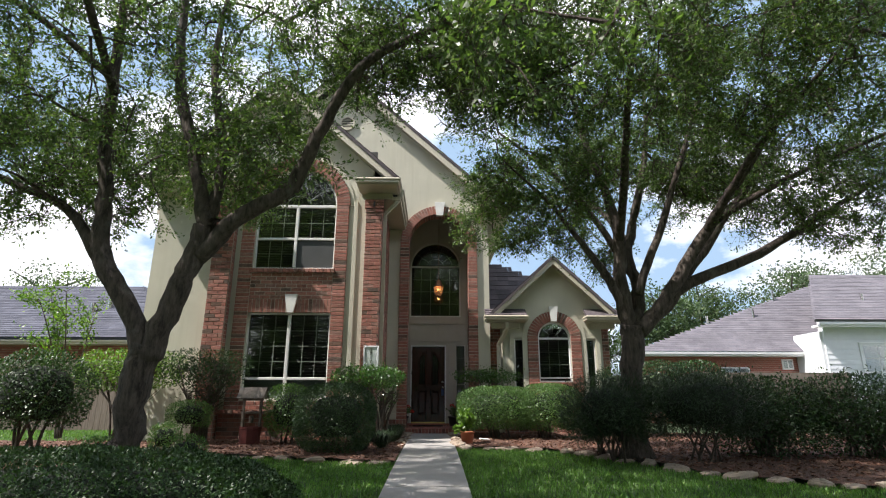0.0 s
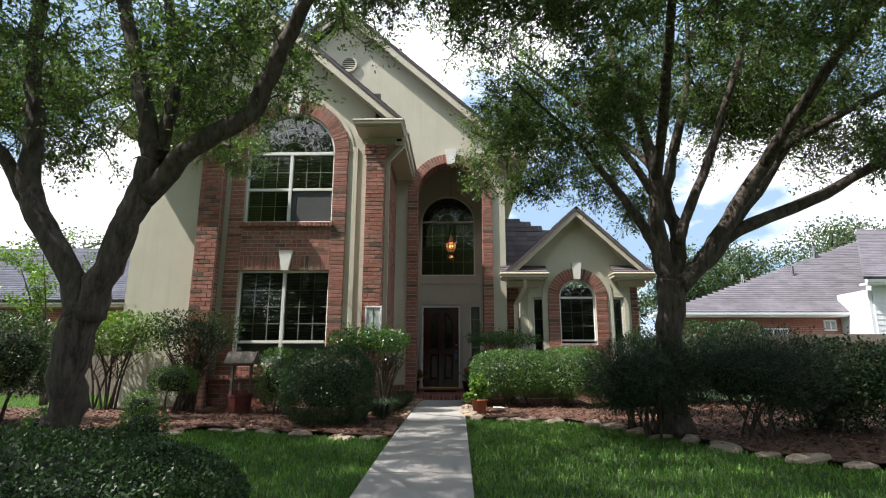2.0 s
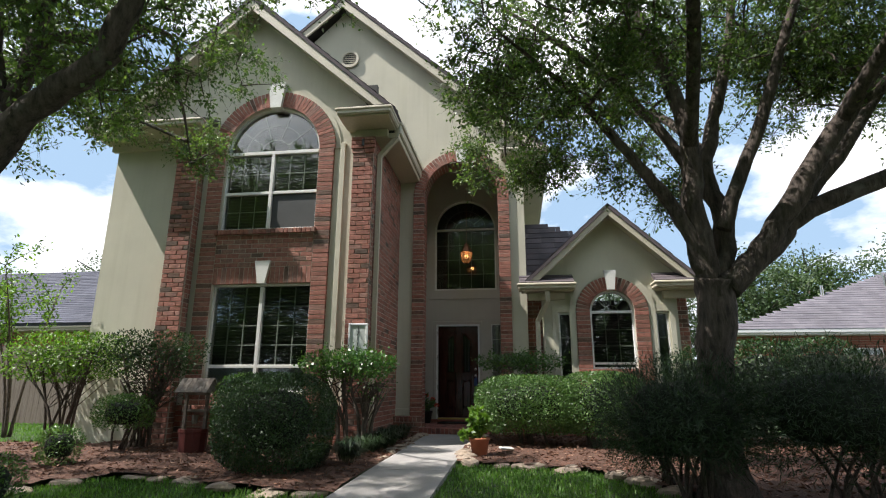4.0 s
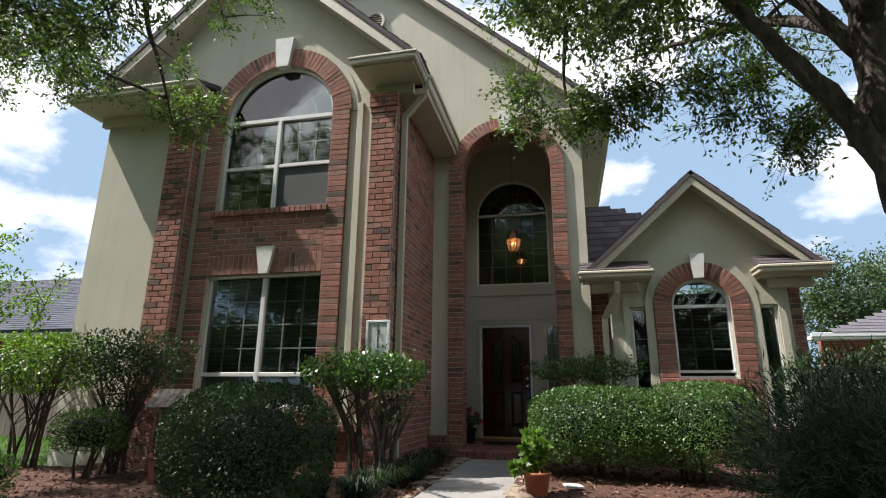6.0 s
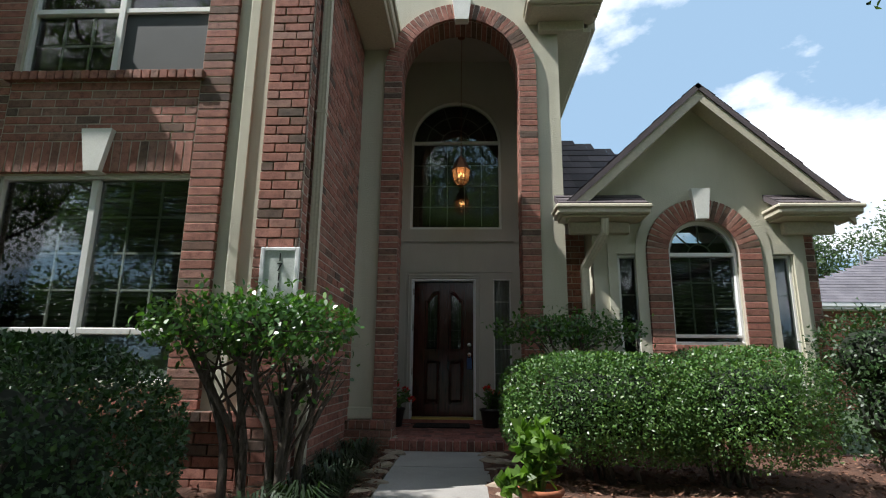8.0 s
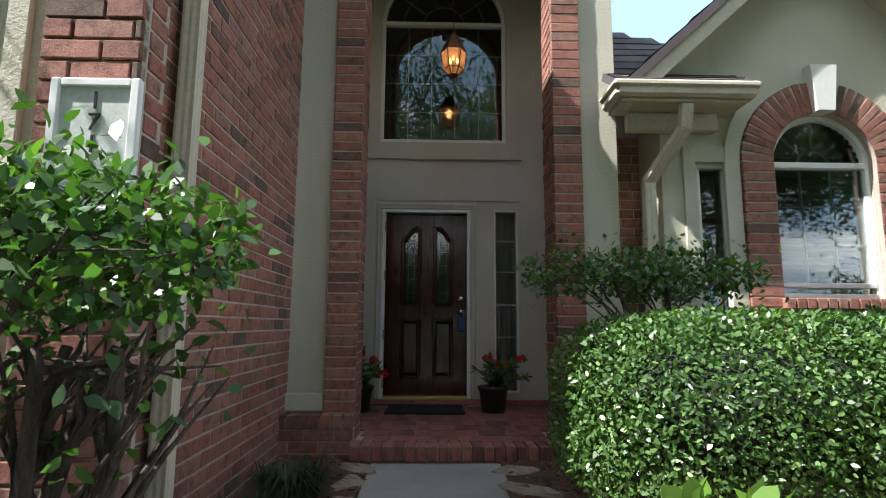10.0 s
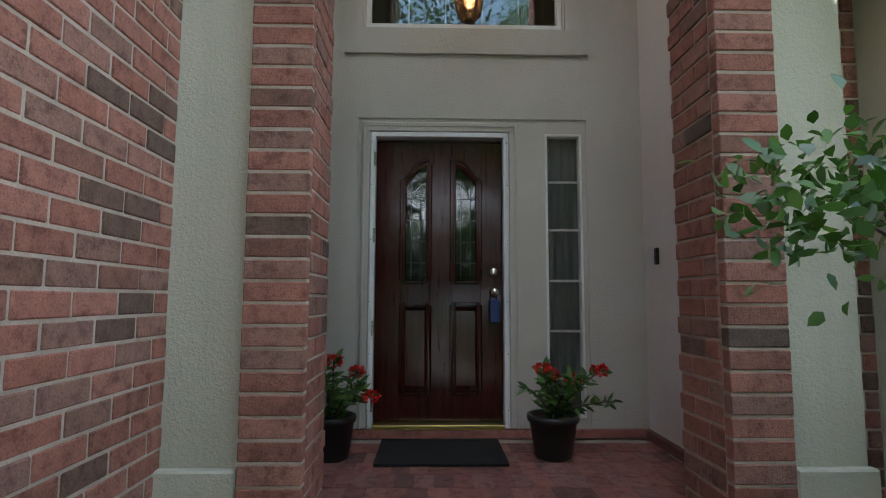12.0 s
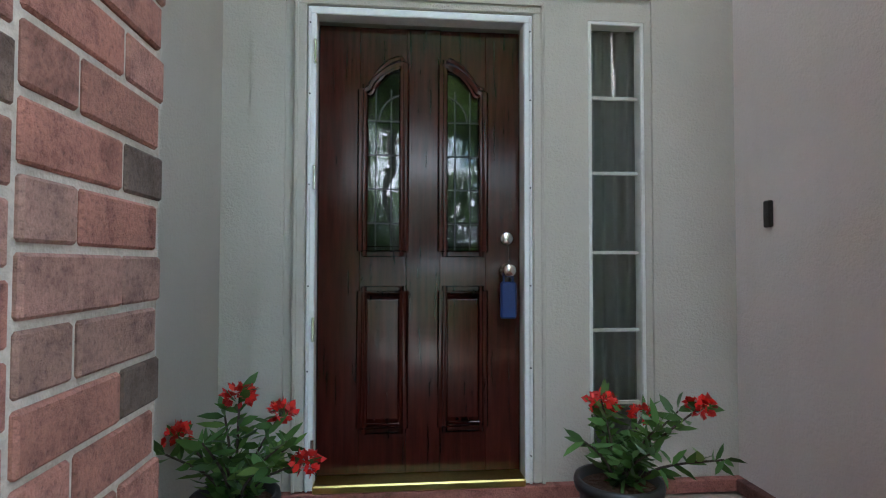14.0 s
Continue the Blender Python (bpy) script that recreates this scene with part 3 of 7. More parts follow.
g.wall_xz([(AC - AR, AS)] + arc(AC, AS, AR, 180, 0, 20)[1:] + [(AC + AR, slope_z(AC + AR)), (3.01, 4.48), (AC - AR, slope_z(AC - AR))], BY, BY + 0.2)
g.wall_xz([(AC + AR, G0), (HX0, G0), (HX0, slope_z(HX0)), (AC + AR, slope_z(AC + AR))], BY, BY + 0.2)
g.wall_xz([(HX0, G0), (HX1, G0), (HX1, NB), (HX0, NB)], BY, BY + 0.2)
g.wall_xz([(HX0, 2.65), (HX1, 2.65), (HX1, slope_z(HX1)), (HX0, slope_z(HX0))], BY, BY + 0.2)
g.wall_xz([(HX1, G0), (BX1, G0), (BX1, slope_z(BX1)), (HX1, slope_z(HX1))], BY, BY + 0.2)
g.box((BX0, BY + 0.2, G0), (BX0 + 0.2, 14.2, 3.1))
wall_bay = solid("wall_bay", g, STUCCO, "cream stucco gabled bay wall with arched window", "house wall")
g = Geo().box((PX1, BY + 0.416, G0), (BX0, BY + 0.6, 3.2)).box((BX1 + 0.002, BY + 0.199, G0), (BX1 + 0.228, 20, 3.05))
wall_link = solid("wall_link", g, MORTAR, "brick strips beside the gabled bay", "house wall")

# closed rooms behind the glass, their lack of light put into the wall colour
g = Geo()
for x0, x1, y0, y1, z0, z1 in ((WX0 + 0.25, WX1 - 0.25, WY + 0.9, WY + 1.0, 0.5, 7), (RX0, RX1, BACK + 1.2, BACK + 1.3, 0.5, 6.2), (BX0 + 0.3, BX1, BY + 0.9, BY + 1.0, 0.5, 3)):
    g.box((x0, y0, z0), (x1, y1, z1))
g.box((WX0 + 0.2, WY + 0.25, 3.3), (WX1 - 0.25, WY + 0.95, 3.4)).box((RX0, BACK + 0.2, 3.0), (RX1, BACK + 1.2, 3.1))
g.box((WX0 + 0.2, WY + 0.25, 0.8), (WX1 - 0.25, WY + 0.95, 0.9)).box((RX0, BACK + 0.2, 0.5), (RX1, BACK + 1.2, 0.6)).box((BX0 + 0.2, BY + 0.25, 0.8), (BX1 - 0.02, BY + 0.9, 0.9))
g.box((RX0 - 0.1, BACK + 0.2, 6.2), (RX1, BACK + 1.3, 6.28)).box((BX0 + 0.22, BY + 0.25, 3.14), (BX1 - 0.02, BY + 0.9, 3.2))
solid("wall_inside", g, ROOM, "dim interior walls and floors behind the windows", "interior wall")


# ---- roofs ----
def shingle_roof(name, corner, along, up, courses, width, label, mat, clip=None, thick=0.05, tab=0.33):
    """A roof plane laid with overlapping tabs; corner is the low start, along and up run in the plane."""
    corner, along, up = Vector(corner), Vector(along), Vector(up)
    la, lu = along.length, up.length
    a, u = along.normalized(), up.normalized()
    n = a.cross(u).normalized()
    if n.z < 0:
        n = -n
    g, rng = Geo(), random.Random(name)
    for r in range(courses):
        s0, s1 = lu * r / courses, min(lu, lu * (r + 1.35) / courses)
        t = -rng.uniform(0, tab)
        while t < la:
            w = tab * rng.uniform(0.7, 1.3)
            t0, t1 = max(0.0, t), min(la, t + w - 0.004)
            t += w
            if t1 - t0 < 0.02:
                continue
            if clip:
                c0, c1 = clip(s0 / lu)
                t0, t1 = max(t0, c0 * la), min(t1, c1 * la)
                if t1 - t0 < 0.02:
                    continue
            h0, h1 = 0.012 + rng.uniform(0, 0.005), 0.002
            p = [corner + a * t0 + u * s0, corner + a * t1 + u * s0, corner + a * t1 + u * s1, corner + a * t0 + u * s1]
            q = [p[0] + n * h0, p[1] + n * h0, p[2] + n * h1, p[3] + n * h1]
            g.add(p[:2] + q, [(0, 1, 3, 2), (2, 3, 4, 5)])
    return g


def roof_thing(name, planes, mat, label, category="roof"):
    """planes: (corner, along, up, courses, clip). A deck under each and tabs above it."""
    deck = Geo()
    for c, a, u, n, clip in planes:
        c, a, u = Vector(c), Vector(a), Vector(u)
        nn = a.cross(u).normalized()
        nn = -nn if nn.z < 0 else nn
        c0, c1 = clip(0.0) if clip else (0, 1)
        d0, d1 = clip(1.0) if clip else (0, 1)
        deck.slab([c + a * c0, c + a * c1, c + a * d1 + u, c + a * d0 + u], -nn * 0.06)
    ob = solid(name, deck, mat, label, category)
    tabs = Geo()
    for c, a, u, n, clip in planes:
        s = shingle_roof(name, c, a, u, n, 0, "", mat, clip)
        tabs.add(s.v, s.f)
    t = part("shingles", tabs, mat, ob)
    t["kind"] = "stuff"
    return ob


WA, WE = 8.22, 5.78       # wing ridge and eave heights
roof_thing("roof_wing", [((-6.05, 10.72, WE), (0, 7.0, 0), (2.72, 0, WA - WE + 0.02), 16, None), ((-0.62, 10.72, WE), (0, 2.5, 0), (-2.71, 0, WA - WE + 0.02), 16, None)], ROOF, "dark shingle gable roof over the wing")
roof_thing("roof_main", [((-6.9, 12.9, 5.95), (0, 9, 0), (4.5, 0, 3.98), 22, None), ((1.98, 12.9, 5.95), (0, 9, 0), (-4.4, 0, 3.98), 22, None)], ROOF, "dark shingle main gable roof of the house")
roof_thing("roof_bay", [((1.39, 12.72, 3.16), (0, 0.45, 0), (1.62, 0, 1.49), 9, None), ((1.64, 13.17, 3.435), (0, 2.55, 0), (1.37, 0, 1.215), 7, None), ((4.60, 12.72, 3.13), (0, 3.0, 0), (-1.59, 0, 1.52), 9, None)], ROOF, "dark shingle gable roof over the bay")
roof_thing("roof_east", [((1.48, 13.3, 3.25), (3.2, 0, 0), (0, 1.95, 1.8), 11, lambda s: (0, 1 - 0.9 * s))], ROOF, "dark shingle lower roof behind the bay")


# ---- fascia, rake boards, gutters ----
def rake(g, lo, hi, y, h=0.2, t=0.05):
    """A sloping board under a roof's gable edge."""
    lo, hi = Vector((lo[0], 0, lo[1])), Vector((hi[0], 0, hi[1]))
    g.slab([(lo.x, y, lo.z), (hi.x, y, hi.z), (hi.x, y, hi.z - h), (lo.x, y, lo.z - h)], (0, t, 0))


g = Geo()
rake(g, (-6.03, WE - 0.02), (-3.33, WA - 0.07), 10.74)
rake(g, (-0.64, WE - 0.02), (-3.33, WA - 0.07), 10.74)
g.slab([(-5.98, 10.79, WE - 0.16), (-3.33, 10.79, WA - 0.2), (-3.33, WY, WA - 0.2), (-5.98, WY, WE - 0.16)], (0, 0, 0.03))
g.slab([(-0.68, 10.79, WE - 0.16), (-3.33, 10.79, WA - 0.2), (-3.33, WY, WA - 0.2), (-0.68, WY, WE - 0.16)], (0, 0, 0.03))
solid("trim_wing_gable", g, TRIM, "cream painted rake boards of the wing gable", "trim")
g = Geo()
rake(g, (1.95, 5.90), (-2.42, 9.84), 12.92, 0.2)
rake(g, (-6.86, 5.90), (-2.42, 9.84), 12.92, 0.2)
g.slab([(1.9, 12.97, 5.78), (-2.4, 12.97, 9.66), (-2.4, PY, 9.66), (1.9, PY, 5.78)], (0, 0, 0.03))
solid("trim_main_gable", g, TRIM, "cream painted rake boards of the main gable", "trim")
g = Geo()
rake(g, (1.42, 3.14), (3.01, 4.60), 12.74, 0.17)
rake(g, (4.57, 3.11), (3.01, 4.60), 12.74, 0.17)
g.slab([(1.46, 12.79, 3.02), (3.01, 12.79, 4.45), (3.01, BY, 4.45), (1.46, BY, 3.02)], (0, 0, 0.03))
g.slab([(4.53, 12.79, 2.99), (3.01, 12.79, 4.45), (3.01, BY, 4.45), (4.53, BY, 2.99)], (0, 0, 0.03))
solid("trim_bay_gable", g, TRIM, "cream painted rake boards of the bay gable", "trim")


def cornice(name, x0, x1, y0, y1, z, label):
    """A boxed eave: soffit, stepped frieze, crown gutter and a small shingled cap."""
    g = Geo()
    g.box((x0, y0, z + 0.185), (x1, y1, z + 0.28), 0.02)
    g.box((x0 + 0.05, y0 + 0.05, z + 0.16), (x1 - 0.05, y1, z + 0.185), 0.006)
    g.box((x0 + 0.17, y1 - 0.09, z + 0.02), (x1 - 0.17, y1, z + 0.16), 0.01)
    g.box((x0 - 0.02, y0 - 0.02, z + 0.25), (x1 + 0.02, y1, z + 0.30), 0.015)
    return solid(name, g, TRIM, label, "eave")


cornice("trim_eave_a", -1.52, -0.62, 10.45, WY, 5.38, "cream boxed eave over the corner pier")
cornice("trim_eave_b", -6.05, -3.85, 10.45, WY, 5.38, "cream boxed eave over the outer pier")
cornice("trim_eave_c", 1.06, 1.98, 12.72, PY, 5.58, "cream boxed eave beside the entrance arch")
cornice("trim_eave_d", 1.32, 2.34, 12.66, BY, 2.86, "cream boxed eave return of the bay")
cornice("trim_eave_e", 3.72, 4.62, 12.66, BY, 2.86, "cream boxed eave return of the bay")
g = Geo()
g.box((WX1, WY, 5.40), (-0.62, PY, 5.50), 0.01).box((-0.70, WY, 5.48), (-0.58, PY, 5.68), 0.02).box((-0.62, WY, 5.63), (-0.55, PY, 5.70), 0.01)
solid("trim_eave_side", g, TRIM, "cream soffit and gutter along the wing", "gutter")
g = Geo()
g.box((PX1, PY, 5.62), (1.92, 22, 5.70), 0.01).box((1.86, PY, 5.66), (1.98, 22, 5.88), 0.02)
solid("trim_eave_east", g, TRIM, "cream soffit and gutter along the upper east wall", "gutter")
for nm, (x0, x1, y0, y1, z, back) in {"roof_cap_a": (-1.5, -0.64, 10.47, WY, 5.69, 0.22), "roof_cap_b": (-6.0, -3.87, 10.47, WY, 5.69, 0.22), "roof_cap_c": (1.08, 1.96, 12.74, PY, 5.89, 0.18), "roof_cap_d": (1.34, 2.32, 12.68, BY, 3.165, 0.20), "roof_cap_e": (3.74, 4.60, 12.68, BY, 3.165, 0.20)}.items():
    roof_thing(nm, [((x0, y0, z), (x1 - x0, 0, 0), (0, y1 - y0, back), 3, None)], ROOF, "small shingled cap over the eave return")


# ---- windows ----
def bar(g, x0, z0, x1, z1, w, y0, y1):
    """A straight bar in the window's plane between two points."""
    a, b = Vector((x0, 0, z0)), Vector((x1, 0, z1))
    d = (b - a).normalized()
    n = Vector((-d.z, 0, d.x)) * (w / 2)
    g.slab([(p.x, y0, p.z) for p in (a - n, b - n, b + n, a + n)], (0, y1 - y0, 0))


def bow(g, cx, cz, r, w, y0, y1, a0=0, a1=180, n=20):
    o, i = arc(cx, cz, r + w / 2, a0, a1, n), arc(cx, cz, r - w / 2, a0, a1, n)
    for k in range(n):
        g.wall_xz([o[k], o[k + 1], i[k + 1], i[k]], y0, y1)


def pane(ob, ring, y, mat=None):
    p = part("pane", Geo().wall_xz(ring, y, y + 0.006), mat or GLASS, ob)
    p.visible_shadow = False
    return p


def framed(name, label, x0, x1, z0, z1, y, fw=0.045, mat=None, top=True):
    ob = thing(name, (0, 0, 0), label, "window", kind="structure")
    g = Geo()
    m = mat or VINYL
    g.box((x0, y - 0.02, z0), (x0 + fw, y + 0.05, z1), 0.004).box((x1 - fw, y - 0.02, z0), (x1, y + 0.05, z1), 0.004)
    g.box((x0, y - 0.025, z0), (x1, y + 0.05, z0 + fw), 0.004)
    if top:
        g.box((x0, y - 0.02, z1 - fw), (x1, y + 0.05, z1), 0.004)
    part("window_frame", g, m, ob)
    return ob


def muntins(ob, xs, zs, x0, x1, z0, z1, y, w=0.016):
    for x in xs:
        part("muntin", Geo().box((x - w / 2, y - 0.006, z0), (x + w / 2, y + 0.012, z1)), GRILLE, ob)
    for z in zs:
        part("muntin", Geo().box((x0, y - 0.0045, z - w / 2), (x1, y + 0.0105, z + w / 2)), GRILLE, ob)


def fan(ob, cx, cz, r, y, spokes, inner, w=0.016):
    for a in spokes:
        g = Geo()
        c, s = math.cos(radians(a)), math.sin(radians(a))
        bar(g, cx + inner[0] * c, cz + inner[0] * s, cx + r * c, cz + r * s, w, y - 0.006, y + 0.012)
        part("muntin", g, GRILLE, ob)
    for q in inner:
        g = Geo()
        bow(g, cx, cz, q, w, y - 0.0045, y + 0.0105)
        part("muntin", g, GRILLE, ob)


def even(a, b, n):
    return [a + (b - a) * (i + 1) / n for i in range(n - 1)]


YW = WY + 0.045
w1 = framed("window_1", "wide lower window with white bars and dark panes", UX0, UX1, 1.22, 2.93, YW, 0.03)
part("mullion", Geo().box((UC - 0.03, YW - 0.03, 1.26), (UC + 0.03, YW + 0.05, 2.89), 0.005), VINYL, w1)
part("rail", Geo().box((UX0 + 0.04, YW - 0.028, 1.595), (UX1 - 0.04, YW + 0.05, 1.645), 0.005), VINYL, w1)
for x0, x1 in ((UX0 + 0.03, UC - 0.03), (UC + 0.03, UX1 - 0.03)):
    pane(w1, [(x0, 1.645), (x1, 1.645), (x1, 2.885), (x0, 2.885)], YW + 0.022)
    pane(w1, [(x0, 1.265), (x1, 1.265), (x1, 1.595), (x0, 1.595)], YW + 0.022)
    # added sheet that makes the lowest panes paler than those above
    part("lower_shade", Geo().box((x0, YW + 0.034, 1.262), (x1, YW + 0.040, 1.60)), PALE_SHEET, w1, "pale sheet behind the lowest panes")
    muntins(w1, even(x0, x1, 3), even(1.645, 2.885, 4), x0, x1, 1.645, 2.885, YW + 0.036)
w2 = framed("window_2", "tall arched upper window with a fanlight", UX0, UX1, 3.86, USPR, YW, 0.03, top=False)
g = Geo()
bow(g, UC, USPR, UR - 0.017, 0.032, YW - 0.02, YW + 0.05)
part("arched_head", g, VINYL, w2)
part("transom", Geo().box((UX0 + 0.04, YW - 0.03, USPR - 0.03), (UX1 - 0.04, YW + 0.05, USPR + 0.03), 0.005), VINYL, w2)
part("mullion", Geo().box((UC - 0.03, YW - 0.03, 3.90), (UC + 0.03, YW + 0.05, USPR - 0.03), 0.005), VINYL, w2)
for x0, x1 in ((UX0 + 0.03, UC - 0.03), (UC + 0.03, UX1 - 0.03)):
    part("rail", Geo().box((x0, YW - 0.02, 4.50), (x1, YW + 0.045, 4.55), 0.004), VINYL, w2)
    pane(w2, [(x0, 4.55), (x1, 4.55), (x1, USPR - 0.03), (x0, USPR - 0.03)], YW + 0.022)
    pane(w2, [(x0, 3.905), (x1, 3.905), (x1, 4.50), (x0, 4.50)], YW + 0.026)
    muntins(w2, even(x0, x1, 3), even(4.55, USPR - 0.03, 2), x0, x1, 4.55, USPR - 0.03, YW + 0.036, 0.012)
    if x0 < UC - 0.1:
        muntins(w2, even(x0, x1, 3), even(3.905, 4.5, 2), x0, x1, 3.905, 4.50, YW + 0.034, 0.012)
    else:
        part("insect_screen", Geo().box((x0, YW + 0.008, 3.905), (x1, YW + 0.012, 4.5)), SCREEN, w2, "grey insect screen")
pane(w2, [(UX0 + 0.032, USPR + 0.03)] + arc(UC, USPR, UR - 0.03, 177, 3, 20) + [(UX1 - 0.032, USPR + 0.03)], YW + 0.022)
fan(w2, UC, USPR, UR - 0.04, YW + 0.036, (36, 72, 108, 144), (0.27, 0.54))

YV = BACK + 0.035
w3 = framed("window_3", "dark arched window above the front door", VX0, VX1, VB, VSPR, YV, 0.035, top=False)
g = Geo()
bow(g, VC, VSPR, VR - 0.018, 0.035, YV - 0.02, YV + 0.05)
part("arched_head", g, VINYL, w3)
part("transom", Geo().box((VX0 + 0.03, YV - 0.025, VSPR - 0.022), (VX1 - 0.03, YV + 0.05, VSPR + 0.022), 0.004), VINYL, w3)
pane(w3, [(VX0 + 0.035, VB + 0.035), (VX1 - 0.035, VB + 0.035), (VX1 - 0.035, VSPR - 0.02), (VX0 + 0.035, VSPR - 0.02)], YV + 0.022)
pane(w3, [(VX0 + 0.04, VSPR + 0.022)] + arc(VC, VSPR, VR - 0.035, 177, 3, 20) + [(VX1 - 0.04, VSPR + 0.022)], YV + 0.022)
muntins(w3, even(VX0 + 0.035, VX1 - 0.035, 5), even(VB + 0.035, VSPR - 0.02, 4), VX0 + 0.035, VX1 - 0.035, VB + 0.035, VSPR - 0.02, YV + 0.038, 0.010)
fan(w3, VC, VSPR, VR - 0.03, YV + 0.038, (36, 72, 108, 144), (0.24, 0.47), 0.010)

YB = BY + 0.04
w4 = framed("window_4", "arched bay window with blinds behind the glass", AC - AR, AC + AR, AB, AS, YB, 0.035, WHITE, top=False)
g = Geo()
bow(g, AC, AS, AR - 0.018, 0.036, YB - 0.02, YB + 0.05)
part("arched_head", g, WHITE, w4)
part("transom", Geo().box((AC - AR + 0.03, YB - 0.025, AS - 0.025), (AC + AR - 0.03, YB + 0.05, AS + 0.02), 0.004), WHITE, w4)
part("rail", Geo().box((AC - AR + 0.03, YB - 0.025, 1.72), (AC + AR - 0.03, YB + 0.05, 1.755), 0.004), WHITE, w4)
x0, x1 = AC - AR + 0.035, AC + AR - 0.035
pane(w4, [(x0, AB + 0.035), (x1, AB + 0.035), (x1, AS - 0.02), (x0, AS - 0.02)], YB + 0.022)
pane(w4, [(x0, AS + 0.02)] + arc(AC, AS, AR - 0.036, 175, 5, 18) + [(x1, AS + 0.02)], YB + 0.022)
muntins(w4, even(x0, x1, 3), even(1.755, AS - 0.025, 3), x0, x1, 1.755, AS - 0.025, YB + 0.038, 0.014)
fan(w4, AC, AS, AR - 0.03, YB + 0.038, (45, 90, 135), (0.13,), 0.014)
for k, (x0, x1) in enumerate(((LX0, LX1), (HX0, HX1))):
    w = framed("window_%d" % (5 + k), "narrow tall side window of the bay", x0, x1, NB, 2.65, YB, 0.03, VINYL)
    pane(w, [(x0 + 0.03, NB + 0.03), (x1 - 0.03, NB + 0.03), (x1 - 0.03, 2.62), (x0 + 0.03, 2.62)], YB + 0.022)
    muntins(w, (), (2.2, 1.75, 1.4), x0 + 0.03, x1 - 0.03, NB, 2.6, YB + 0.038, 0.014)
w7 = framed("window_7", "narrow sidelight beside the front door with sheer curtain", SX0, SX1, SB, ST, BACK + 0.02, 0.018, VINYL)
pane(w7, [(SX0 + 0.028, SB + 0.028), (SX1 - 0.028, SB + 0.028), (SX1 - 0.028, ST - 0.028), (SX0 + 0.028, ST - 0.028)], BACK + 0.042, CLEAR)
muntins(w7, (), (2.34, 2.00, 1.645, 1.30, 0.98), SX0 + 0.02, SX1 - 0.02, SB, ST, BACK + 0.030, 0.014)
g = Geo()
xs = [SX0 - 0.05 + 0.012 * i for i in range(31)]
pts = [(x, BACK + 0.12 + 0.018 * math.sin(i * 1.35) + 0.006 * math.sin(i * 0.5), z) for z in (SB - 0.1, ST + 0.1) for i, x in enumerate(xs)]
g.add(pts, [(i, i + 1, len(xs) + i + 1, len(xs) + i) for i in range(len(xs) - 1)])
tagged(new("curtain", g.mesh("curtain", CURTAIN, True)), "grey sheer curtain hanging behind the sidelight", "curtain")


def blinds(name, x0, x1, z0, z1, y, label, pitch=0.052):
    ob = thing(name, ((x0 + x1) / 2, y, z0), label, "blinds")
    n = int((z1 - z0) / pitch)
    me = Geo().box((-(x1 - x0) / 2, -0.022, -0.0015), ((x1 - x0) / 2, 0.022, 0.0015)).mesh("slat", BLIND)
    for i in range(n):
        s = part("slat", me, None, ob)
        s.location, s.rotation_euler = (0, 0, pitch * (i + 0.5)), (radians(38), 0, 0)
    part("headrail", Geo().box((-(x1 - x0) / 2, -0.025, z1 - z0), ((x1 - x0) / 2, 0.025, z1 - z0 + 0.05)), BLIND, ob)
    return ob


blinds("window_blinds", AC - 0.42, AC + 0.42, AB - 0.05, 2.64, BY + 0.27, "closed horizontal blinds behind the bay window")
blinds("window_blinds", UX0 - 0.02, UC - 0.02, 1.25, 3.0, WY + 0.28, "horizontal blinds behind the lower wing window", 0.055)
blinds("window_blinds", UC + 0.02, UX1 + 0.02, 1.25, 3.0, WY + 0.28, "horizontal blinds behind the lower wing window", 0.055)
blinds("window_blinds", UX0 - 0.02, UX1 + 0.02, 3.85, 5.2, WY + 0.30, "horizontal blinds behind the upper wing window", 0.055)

# ---- front door ----
DY = BACK + 0.055
door = thing("door_1", (0, 0, 0), "glossy dark mahogany front door with two leaded arched panes", "door", kind="structure")
LX, RX, ZB, ZT = -0.470, 0.412, 0.690, 2.630
GL = ((-0.292, -0.092, -1), (0.058, 0.258, 1))
g = Geo()
for a, b in ((LX, GL[0][0]), (GL[0][1], GL[1][0]), (GL[1][1], RX)):
    g.box((a, DY, ZB), (b, DY + 0.045, ZT), 0.003)
part("stiles", g, DOOR_WOOD, door)


def half_arch(x0, x1, side, z_low, z_high, grow=0.0):
    """The head of a door light: a shoulder at the outer side, rising to the inner side."""
    pts = []
    for i in range(13):
        u = i / 12
        if u < 0.16:
            z = z_low
        else:
            q = (u - 0.16) / 0.84
            z = z_low + (z_high - z_low) * math.sin(q * math.pi / 2) ** 0.75
        x = x0 + (x1 - x0) * u if side < 0 else x1 - (x1 - x0) * u
        pts.append((x, z + grow))
    return pts if side < 0 else pts[::-1]


